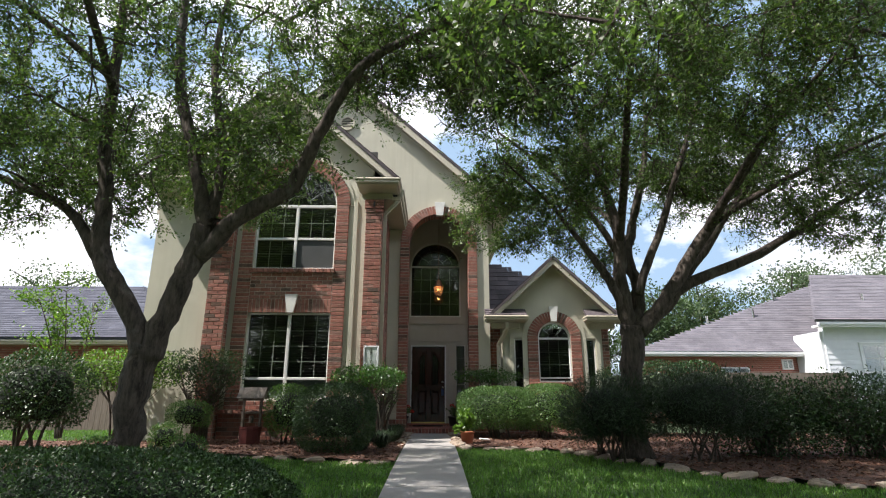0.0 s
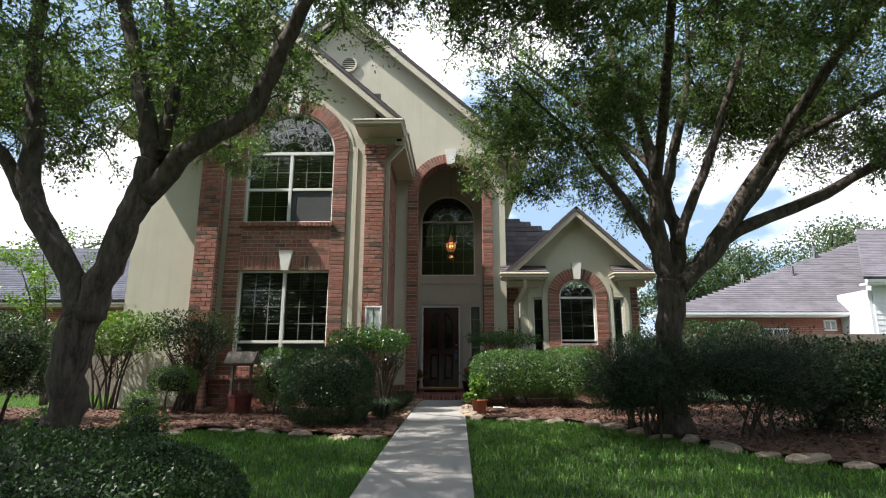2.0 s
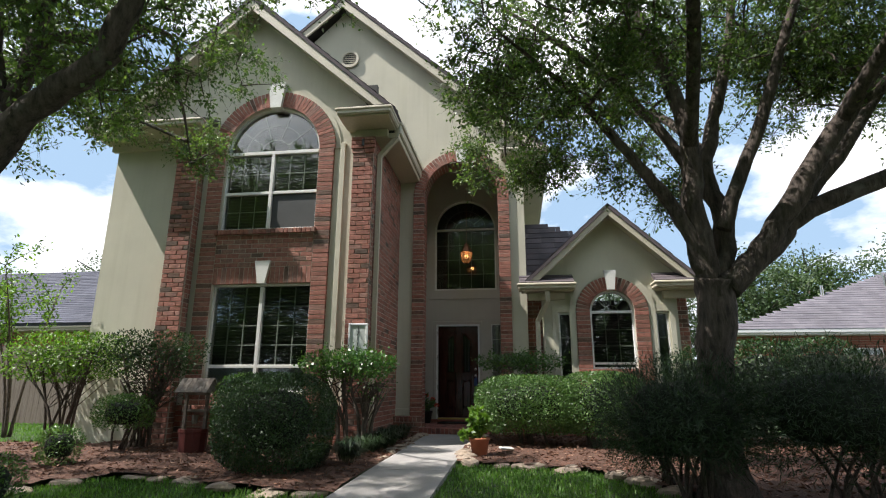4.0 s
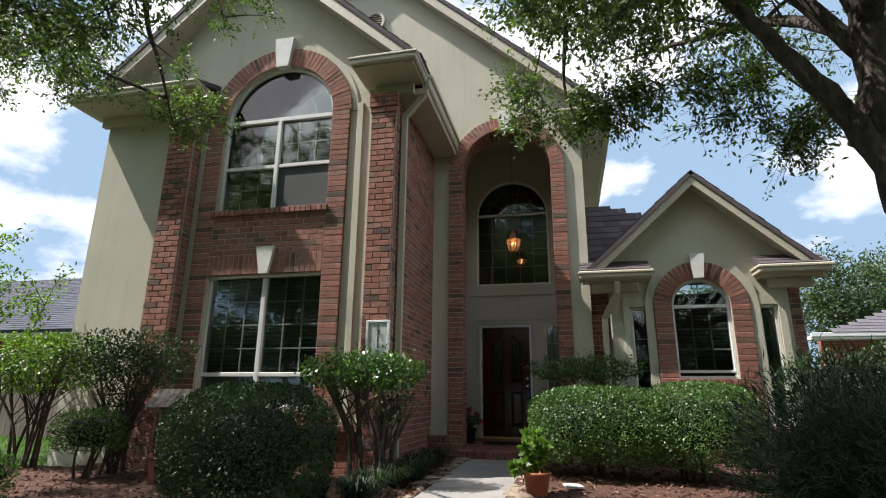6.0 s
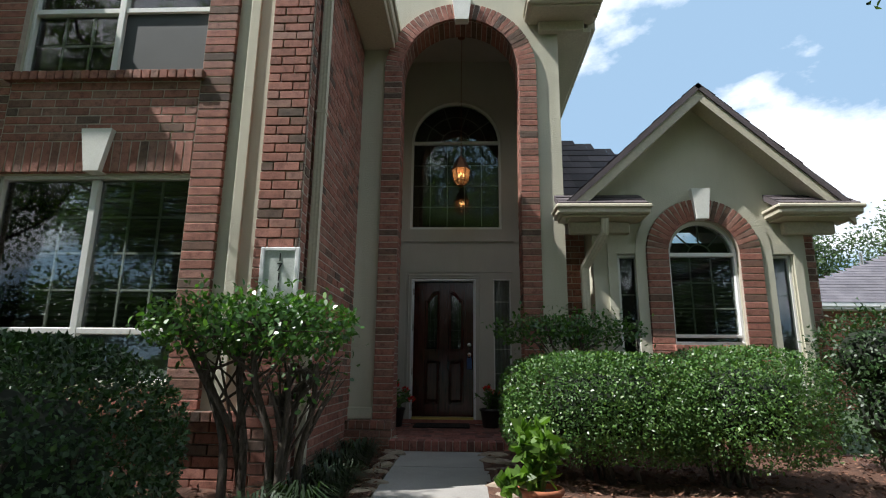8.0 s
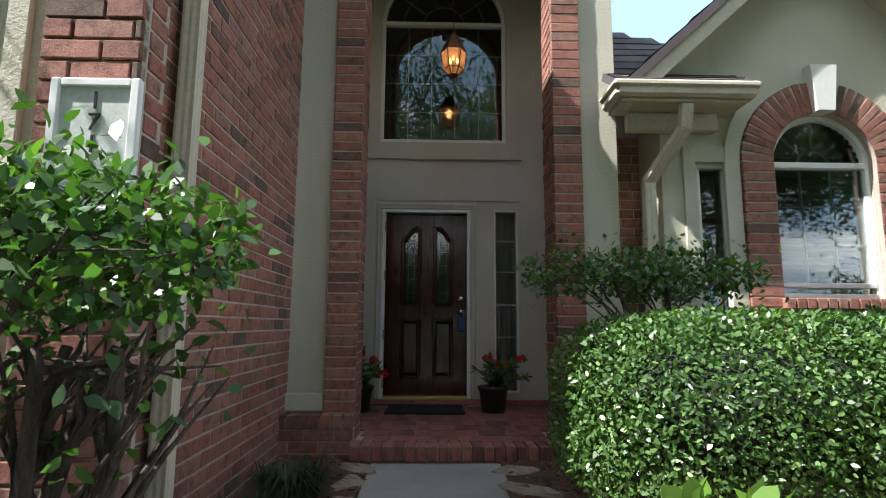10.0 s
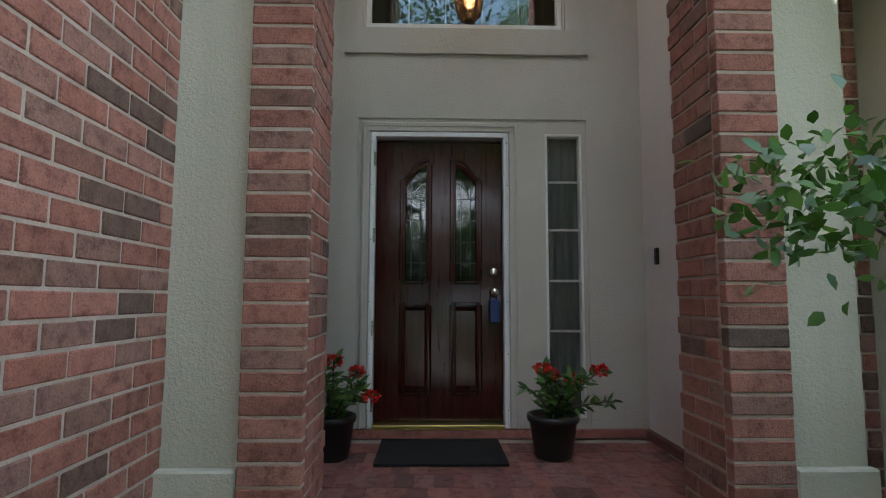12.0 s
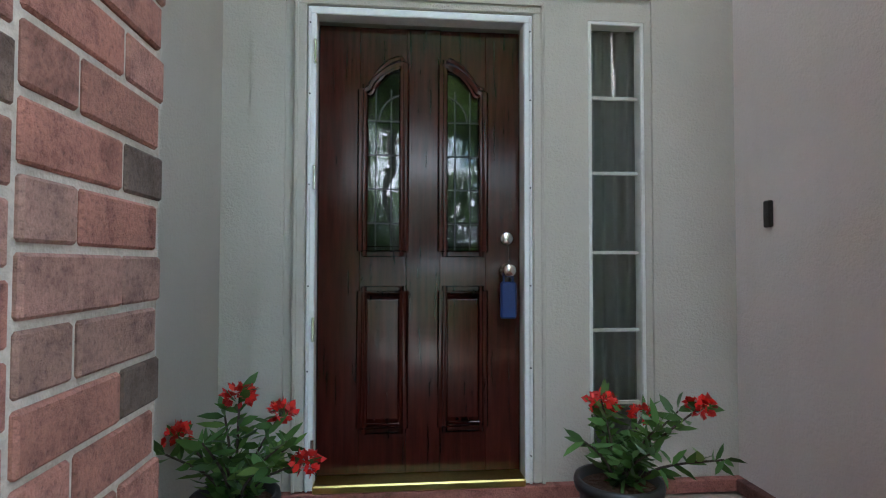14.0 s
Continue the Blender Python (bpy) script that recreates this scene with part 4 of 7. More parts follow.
for x0, x1, side in GL:
    hd = half_arch(x0, x1, side, 2.355, 2.475)
    part("rail", Geo().wall_xz([(x0, ZT - 0.002)] + hd + [(x1, ZT - 0.002)], DY + 0.003, DY + 0.042), DOOR_WOOD, door)
    part("rail", Geo().box((x0, DY + 0.003, 1.475), (x1, DY + 0.042, 1.645)), DOOR_WOOD, door)
    part("rail", Geo().box((x0, DY + 0.003, ZB + 0.002), (x1, DY + 0.042, 0.885)), DOOR_WOOD, door)
    pan = Geo()
    pan.box((x0, DY + 0.018, 0.885), (x1, DY + 0.03, 1.475))
    a0, a1, b0, b1 = x0 + 0.035, x1 - 0.035, 0.925, 1.435
    pan.add([(x0 + 0.01, DY + 0.018, 0.895), (x1 - 0.01, DY + 0.018, 0.895), (x1 - 0.01, DY + 0.018, 1.465), (x0 + 0.01, DY + 0.018, 1.465), (a0, DY + 0.004, b0), (a1, DY + 0.004, b0), (a1, DY + 0.004, b1), (a0, DY + 0.004, b1)],
            [(4, 5, 6, 7), (0, 1, 5, 4), (1, 2, 6, 5), (2, 3, 7, 6), (3, 0, 4, 7)])
    part("door_panel", pan, DOOR_WOOD, door)
    for ring in ([(x0, 1.645)] + hd + [(x1, 1.645)], [(x0, 0.885), (x0, 1.475), (x1, 1.475), (x1, 0.885)]):
        for off, rr in ((-0.020, 0.012), (0.003, 0.016), (0.022, 0.010)):
            cx, cz = (x0 + x1) / 2, sum(p[1] for p in ring) / len(ring)
            pts = [(x + math.copysign(off, x - cx) * -1 * (1 if abs(x - cx) > 0.09 else abs(x - cx) / 0.09), DY - 0.002, z - (off if z > cz else -off)) for x, z in ring]
            m = Geo()
            m.tube(pts + [pts[0], pts[1]], rr, 6, cap=False)
            part("moulding", m, DOOR_WOOD, door)
    gp = part("glass", Geo().wall_xz([(x0, 1.645)] + hd + [(x1, 1.645)], DY + 0.016, DY + 0.022), DOOR_GLASS, door, "bevelled leaded glass")
    gp.visible_shadow = False
    lead = Geo()
    ux = even(x0, x1, 3)
    for x in ux:
        bar(lead, x, 1.65, x, 2.36, 0.006, DY + 0.010, DY + 0.026)
    for z in (1.77, 1.92, 2.07, 2.22):
        bar(lead, x0, z, x1, z, 0.006, DY + 0.0105, DY + 0.0255)
    inner = x1 if side < 0 else x0
    bow(lead, inner, 2.22, 0.12, 0.006, DY + 0.011, DY + 0.025, 90 if side < 0 else 0, 180 if side < 0 else 90, 10)
    bow(lead, inner, 2.26, 0.19, 0.006, DY + 0.0115, DY + 0.0245, 95 if side < 0 else 5, 170 if side < 0 else 85, 10)
    part("lead_came", lead, LEAD, door)

KX = 0.352
g = Geo()
g.lathe([(0.0, 0.0), (0.032, 0.0), (0.032, 0.006), (0.014, 0.012), (0.013, 0.035), (0.026, 0.045), (0.030, 0.06), (0.022, 0.073), (0.0, 0.076)], 20)
rotm = Matrix.Translation((KX, DY, 1.565)) @ Euler((radians(90), 0, 0)).to_matrix().to_4x4()
g.v = [tuple(rotm @ Vector(p)) for p in g.v]
part("door_knob", g, CHROME, door, "satin nickel knob", True)
g = Geo()
g.lathe([(0.0, 0.0), (0.030, 0.0), (0.030, 0.012), (0.022, 0.02), (0.0, 0.021)], 20)
rotm = Matrix.Translation((KX, DY, 1.705)) @ Euler((radians(90), 0, 0)).to_matrix().to_4x4()
g.v = [tuple(rotm @ Vector(p)) for p in g.v]
part("deadbolt", g, CHROME, door, "satin nickel deadbolt", True)
g = Geo().box((KX - 0.034, DY - 0.052, 1.355), (KX + 0.036, DY - 0.024, 1.515), 0.008)
g.tube([(KX - 0.02, DY - 0.038, 1.51), (KX - 0.02, DY - 0.04, 1.555), (KX, DY - 0.042, 1.578), (KX + 0.02, DY - 0.04, 1.555), (KX + 0.02, DY - 0.038, 1.51)], 0.005, 8)
g.tube([(KX + 0.018, DY - 0.0525, 1.485), (KX + 0.018, DY - 0.055, 1.485)], 0.006, 10)
tagged(new("door_hanger", g.mesh("door_hanger", BLUE_TAG)), "blue lock box hanging on the door knob", "lock box")

fr = thing("door_frame", (0, 0, 0), "white metal door frame with hinges and screws", "door frame", kind="structure")
for x0, x1, c0, c1 in ((-0.508, -0.472, -0.565, -0.510), (0.414, 0.450, 0.452, 0.507)):
    s = x0 < 0
    part("jamb", Geo().box((x0, BACK - 0.026, 0.66), (x1, BACK + 0.054, 2.672), 0.004), WHITE, fr)
    part("stop", Geo().box((x0 + (0.004 if s else 0.020), BACK - 0.036, 0.66), (x1 - (0.020 if s else 0.004), BACK - 0.026, 2.664), 0.003), WHITE, fr)
    part("casing", Geo().box((c0, BACK - 0.032, 0.66), (c1, BACK - 0.002, 2.745), 0.006).box((c0 + (0.006 if s else 0.034), BACK - 0.040, 0.66), (c1 - (0.034 if s else 0.006), BACK - 0.032, 2.738), 0.003), STUCCO_BACK, fr, "cream painted casing")
    for z in (0.78, 1.15, 1.5, 1.92, 2.3, 2.6):
        g = Geo()
        g.tube([((x0 + x1) / 2 + (-0.006 if s else 0.006), BACK - 0.0385, z), ((x0 + x1) / 2 + (-0.006 if s else 0.006), BACK - 0.035, z)], 0.0035, 8)
        part("screw", g, BLACK, fr)
part("head", Geo().box((-0.508, BACK - 0.028, 2.642), (0.450, BACK + 0.053, 2.676), 0.004), WHITE, fr)
part("casing", Geo().box((-0.567, BACK - 0.034, 2.678), (0.509, BACK - 0.001, 2.747), 0.006).box((-0.555, BACK - 0.042, 2.712), (0.497, BACK - 0.034, 2.740), 0.003), STUCCO_BACK, fr, "cream painted casing")
for z in (0.82, 1.32, 1.95, 2.48):
    g = Geo().tube([(-0.476, BACK - 0.032, z - 0.05), (-0.476, BACK - 0.032, z + 0.05)], 0.007, 10)
    part("hinge", g, CHROME, fr, "pale metal hinge")
part("threshold", Geo().box((-0.472, BACK - 0.05, 0.655), (0.414, BACK + 0.11, 0.688), 0.006), BRASS, fr, "brass threshold")

# raised plaster bands round door and upper window
g = Geo()
T0, T1 = BACK - 0.014, BACK - 0.001
for ring in ([(-0.74, 0.66), (-0.60, 0.66), (-0.60, 2.78), (0.60, 2.78), (0.60, 2.90), (-0.74, 2.90)], [(0.60, 2.78), (1.00, 2.78), (1.00, 0.66), (1.13, 0.66), (1.13, 2.90), (0.60, 2.90)]):
    g.wall_xz(ring, T0, T1)
g.wall_xz([(-0.70, 3.25), (1.02, 3.25), (1.02, 3.43), (-0.70, 3.43)], T0 - 0.012, T1)
for x0, x1 in ((-0.70, -0.575), (0.865, 1.02)):
    g.wall_xz([(x0, 3.43), (x1, 3.43), (x1, VSPR), (x0, VSPR)], T0 - 0.012, T1)
o, i = arc(VC + 0.012, VSPR, 0.86, 180, 0, 24), arc(VC, VSPR, VR + 0.012, 180, 0, 24)
for k in range(24):
    g.wall_xz([o[k], o[k + 1], i[k + 1], i[k]], T0 - 0.012, T1)
solid("trim_entry", g, STUCCO_BACK, "raised plaster bands round the door and window", "trim")
g = Geo().box((RX0, BACK - 0.045, FLOOR), (RX1, BACK - 0.001, FLOOR + 0.055), 0.004).box((RX1 - 0.045, PY + 0.345, FLOOR), (RX1 - 0.001, BACK - 0.045, FLOOR + 0.055), 0.004)
solid("baseboard", g, PAVER, "low brick kerb at the foot of the porch walls", "skirting")
g = Geo().box((RX1 - 0.022, 14.65, 1.745), (RX1 - 0.001, 14.69, 1.855), 0.005).box((RX1 - 0.026, 14.658, 1.78), (RX1 - 0.021, 14.682, 1.805), 0.002)
tagged(new("doorbell", g.mesh("doorbell", BLACK)), "small dark doorbell button on the porch wall", "doorbell")


# ---- keystones ----
def keystone(cx, z0, z1, wb, wt, y, d, label):
    g = Geo()
    g.slab([(cx - wb / 2, y - d, z0), (cx + wb / 2, y - d, z0), (cx + wt / 2, y - d, z1), (cx - wt / 2, y - d, z1)], (0, d + 0.05, 0))
    return tagged(new("keystone", g.mesh("keystone", KEYSTONE)), label, "keystone", "keystones", "structure")


keystone(UC + 0.02, 6.06, 6.54, 0.19, 0.30, WY - 0.05, 0.07, "white cast stone keystone over the upper window")
keystone(UC + 0.03, 2.925, 3.30, 0.125, 0.265, WY - 0.05, 0.06, "white cast stone keystone over the lower window")
keystone(CX + 0.02, 5.77, 6.13, 0.17, 0.26, PY - 0.05, 0.07, "white cast stone keystone over the entrance arch")
keystone(AC, 3.05, 3.41, 0.13, 0.21, BY - 0.05, 0.07, "cream keystone over the bay window")

# raised stucco bands of the bay
g = Geo()
o, i = arc(AC, AS, 0.76, 180, 0, 24), arc(AC, AS, 0.645, 180, 0, 24)
for k in range(24):
    g.wall_xz([o[k], o[k + 1], i[k + 1], i[k]], BY - 0.035, BY - 0.001)
for s in (-1, 1):
    a, b = sorted((AC + s * 0.645, AC + s * 0.76))
    g.wall_xz([(a, 1.0), (b, 1.0), (b, AS), (a, AS)], BY - 0.035, BY - 0.001)
for x0, x1, ox0, ox1 in ((LX0, LX1, BX0 + 0.16, AC - 0.76), (HX0, HX1, AC + 0.76, BX1 - 0.06)):
    g.wall_xz([(ox0, 1.0), (x0 - 0.02, 1.0), (x0 - 0.02, 2.78), (ox0, 2.78)], BY - 0.025, BY - 0.001)
    if x1 + 0.02 < ox1:
        g.wall_xz([(x1 + 0.02, 1.0), (ox1, 1.0), (ox1, 2.78), (x1 + 0.02, 2.78)], BY - 0.025, BY - 0.001)
    g.wall_xz([(x0 - 0.02, 2.66), (x1 + 0.02, 2.66), (x1 + 0.02, 2.78), (x0 - 0.02, 2.78)], BY - 0.025, BY - 0.001)
solid("trim_bay", g, STUCCO, "raised stucco bands round the bay windows", "trim")
# stucco pilasters: plinths at the entrance, raised strips on the wing
g = Geo().box((-1.07, PY - 0.045, 0.80), (CX - ROUT - 0.005, PY - 0.002, 0.93), 0.008)
g.box((CX + ROUT + 0.005, PY - 0.045, 0.80), (PX1 + 0.012, PY - 0.002, 0.93), 0.008)
g.box((-1.62, WY - 0.03, 1.05), (-1.53, WY - 0.001, 5.36), 0.006)
o, i = arc(UC, USPR, 1.22, 180, 0, 28), arc(UC, USPR, 1.11, 180, 0, 28)
for k in range(28):
    g.wall_xz([o[k], o[k + 1], i[k + 1], i[k]], WY - 0.02, WY - 0.001)
solid("trim_pilasters", g, STUCCO, "stucco plinths and raised strips on the facade", "trim")


# ---- round louvre in the main gable ----
vent = thing("gable_vent", (-2.25, PY, 8.41), "round louvred attic vent in the upper gable", "vent")
g = Geo()
bow(g, 0, 0, 0.185, 0.05, -0.045, -0.002, 0, 360, 32)
part("rim", g, TRIM, vent)
# near-black disc stands in for the dark opening behind the louvres
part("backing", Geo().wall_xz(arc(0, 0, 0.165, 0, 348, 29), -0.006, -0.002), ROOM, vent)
for k in range(6):
    z = -0.135 + 0.05 * k
    half = math.sqrt(0.165 ** 2 - z * z) - 0.004
    part("louvre", Geo().slab([(-half, -0.036, z - 0.012), (half, -0.036, z - 0.012), (half, -0.010, z + 0.022), (-half, -0.010, z + 0.022)], (0, 0.004, 0.006)), TRIM, vent)

# ---- downspouts ----
def downspout(path, label, w=0.085, d=0.06):
    ob = thing("downspout", path[-1], label, "downspout")
    base = Vector(path[-1])
    pts = [Vector(p) - base for p in path]
    g = Geo()
    for a, b in zip(pts, pts[1:]):
        t = (b - a).normalized()
        side = Vector((1, 0, 0)) if abs(t.x) < 0.5 else Vector((0, 0, 1))
        side = (side - t * side.dot(t)).normalized()
        n = t.cross(side)
        n0, n1 = a - t * 0.01, b + t * 0.01
        ring = []
        for k in range(20):
            u = k / 20 * 4
            e, f = int(u), u % 1
            c = [(-1, -1), (1, -1), (1, 1), (-1, 1), (-1, -1)]
            px, py = c[e][0] + (c[e + 1][0] - c[e][0]) * f, c[e][1] + (c[e + 1][1] - c[e][1]) * f
            rib = 0.93 if k % 2 else 1.0
            ring.append((px * w / 2 * rib, py * d / 2 * rib))
        v = [p + side * x + n * y for p in (n0, n1) for x, y in ring]
        m = len(ring)
        g.add(v, [(k, (k + 1) % m, m + (k + 1) % m, m + k) for k in range(m)])
    part("pipe", g, TRIM, ob)
    for z in (0.35, 0.75):
        a, b = pts[-2], pts[-1]
        p = a + (b - a) * z
        part("strap", Geo().box(p - Vector((w / 2 + 0.006, d / 2 + 0.006, 0.012)), p + Vector((w / 2 + 0.006, d / 2 + 0.006, 0.012))), TRIM, ob)
    return ob


downspout([(-0.64, 11.10, 5.52), (-0.66, 11.12, 5.42), (-0.955, 11.16, 5.12), (-0.955, 11.16, 0.55)], "cream ribbed downspout on the brick side wall", 0.075, 0.08)
downspout([(1.84, 12.72, 3.0), (1.84, 12.76, 2.84), (1.655, 12.99, 2.50), (1.655, 12.99, 0.45)], "cream ribbed downspout beside the bay")

# ---- hanging lantern ----
LZ = 4.09
lan = thing("porch_lantern", (0.232, 14.22, 6.3), "copper and glass hanging porch lantern, lit", "lantern")
g = Geo().lathe([(0.0, 0.0), (0.06, 0.0), (0.055, -0.02), (0.02, -0.035), (0.0, -0.035)], 20)
part("canopy", g, COPPER, lan, "", True)
g = Geo()
z = -0.035
k = 0
while z > LZ - 6.3 + 0.27:
    a = Matrix.Translation((0, 0, z - 0.02)) @ Euler((0, 0, radians(90 * (k % 2)))).to_matrix().to_4x4()
    pts = [a @ Vector((0.009 * math.cos(t * math.pi / 4), 0, 0.022 * math.sin(t * math.pi / 4))) for t in range(9)]
    g.tube(pts, 0.0028, 5, cap=False)
    z -= 0.034
    k += 1
part("chain", g, COPPER, lan)
dz = LZ - 6.3
N6 = 6
rings = [(0.045, 0.245), (0.13, 0.07), (0.10, -0.11), (0.05, -0.17)]
for (r0, z0), (r1, z1) in zip(rings, rings[1:]):
    for k in range(N6):
        q = [(r * math.cos(2 * math.pi * (k + e) / N6), r * math.sin(2 * math.pi * (k + e) / N6), dz + zz) for r, zz, e in ((r0, z0, 0), (r0, z0, 1), (r1, z1, 1), (r1, z1, 0))]
        if (r0, z0) == rings[0]:
            part("roof_panel", Geo().slab(q, (0, 0, 0.003)), COPPER, lan)
        else:
            p = part("pane", Geo().slab(q, (0, 0, 0.003)), AMBER, lan)
            p.visible_shadow = False
        part("rib", Geo().tube([q[0], q[3]], 0.006, 6), COPPER, lan)
        if z1 < 0.2:
            part("rib", Geo().tube([q[3], q[2]], 0.005, 6), COPPER, lan)
part("finial", Geo().lathe([(0.0, dz + 0.29), (0.018, dz + 0.28), (0.02, dz + 0.26), (0.048, dz + 0.245), (0.03, dz + 0.24)], 12), COPPER, lan, "", True)
part("finial", Geo().lathe([(0.05, dz - 0.17), (0.03, dz - 0.185), (0.015, dz - 0.2), (0.0, dz - 0.205)], 12), COPPER, lan, "", True)
for k in range(3):
    a = 2 * math.pi * k / 3 + 0.4
    c = (0.04 * math.cos(a), 0.04 * math.sin(a), dz - 0.04)
    part("candle", Geo().lathe([(0.011, -0.09), (0.011, 0.0), (0.0, 0.0)], 10, c), WHITE, lan)
    part("bulb", Geo().lathe([(0.006, 0.0), (0.014, 0.02), (0.011, 0.045), (0.0, 0.07)], 10, c), BULB, lan, "glowing candle bulb", True)
lamp = new("lantern_light", bpy.data.lights.new("lantern_light", "POINT"))
lamp.data.energy, lamp.data.color, lamp.data.shadow_soft_size = 1.1, (1.0, 0.68, 0.36), 0.05
lamp.location = (0.232, 14.22, LZ + 0.02)

# ---- house number plaque ----
pl = thing("number_plaque", (-1.11, 10.845, 2.02), "white framed house number plaque on the brick pier", "plaque")
part("panel", Geo().box((-0.125, -0.015, -0.22), (0.125, 0.0, 0.20), 0.002), painted("plaque_face", (0.52, 0.56, 0.52), 0.5, 0.12, 6, 60, 0.1), pl, "grey-green panel")
for a, b in (((-0.15, -0.03, -0.25), (-0.118, 0.0, 0.225)), ((0.118, -0.03, -0.25), (0.15, 0.0, 0.225)), ((-0.118, -0.028, 0.195), (0.118, 0.0, 0.225)), ((-0.118, -0.028, -0.25), (0.118, 0.0, -0.218))):
    part("frame", Geo().box(a, b, 0.005), WHITE, pl)
for k, ch in enumerate("17118"):
    cu = bpy.data.curves.new("digit", "FONT")
    cu.body, cu.size, cu.align_x, cu.align_y, cu.extrude = ch, 0.088, "CENTER", "CENTER", 0.002
    tmp = bpy.data.objects.new("digit", cu)
    me = bpy.data.meshes.new_from_object(tmp)
    bpy.data.objects.remove(tmp)
    me.materials.clear()
    me.materials.append(BLACK)
    d = part("digit", me, None, pl)
    d.location, d.rotation_euler = (0.0, -0.019, 0.145 - 0.076 * k), (radians(90), 0, 0)


# ---- foliage helpers ----
def quad_mesh(name, verts, mat):
    """A mesh of loose blades of k corners each from an array (n, k, 3)."""
    n, k = verts.shape[:2]
    me = bpy.data.meshes.new(name)
    me.vertices.add(n * k)
    me.vertices.foreach_set("co", np.ascontiguousarray(verts, dtype=np.float32).ravel())
    me.loops.add(n * k)
    me.loops.foreach_set("vertex_index", np.arange(n * k, dtype=np.int32))
    me.polygons.add(n)
    me.polygons.foreach_set("loop_start", np.arange(0, n * k, k, dtype=np.int32))
    me.update(calc_edges=True)
    me.materials.append(mat)
    return me


def unit(a):
    return a / np.maximum(np.linalg.norm(a, axis=1, keepdims=True), 1e-6)


def blades(rng, at, way, length, width, fold=0.25, spread=0.6, corners=4, face=None):
    """Kite-shaped leaves at points, pointing along way with some scatter."""
    n = len(at)
    d = unit(way + rng.normal(0, spread, (n, 3)))
    s = unit(np.cross(d, rng.normal(0, 1, (n, 3)) if face is None else face + rng.normal(0, 0.45, (n, 3))))
    up = np.cross(s, d)
    l = (length * rng.uniform(0.65, 1.3, n))[:, None]
    w = (width * rng.uniform(0.7, 1.25, n))[:, None]
    if corners == 6:
        q = [at + d * l * a + s * w * b + up * (w * abs(b) * fold * 2 - l * c) for a, b, c in ((0, 0, 0), (0.3, 0.44, 0), (0.68, 0.38, 0.03), (1, 0, 0.09), (0.68, -0.38, 0.03), (0.3, -0.44, 0))]
        return np.stack(q, 1)
    mid = at + d * l * 0.5 + up * l * 0.05
    return np.stack([at, mid + s * w * 0.5 + up * w * fold, at + d * l, mid - s * w * 0.5 + up * w * fold], 1)


def smooth_path(pts, radii, per=5):
    """A smooth run through control points, with radii between them."""
    p = [Vector(q) for q in pts]
    out, rr = [], []
    for i in range(len(p) - 1):
        a, b, c, d = p[max(i - 1, 0)], p[i], p[i + 1], p[min(i + 2, len(p) - 1)]
        for k in range(per):
            t = k / per
            out.append(0.5 * ((2 * b) + (c - a) * t + (2 * a - 5 * b + 4 * c - d) * t * t + (3 * b - a - 3 * c + d) * t ** 3))
            rr.append(radii[i] + (radii[i + 1] - radii[i]) * t)
    out.append(p[-1])
    rr.append(radii[-1])
    return out, rr


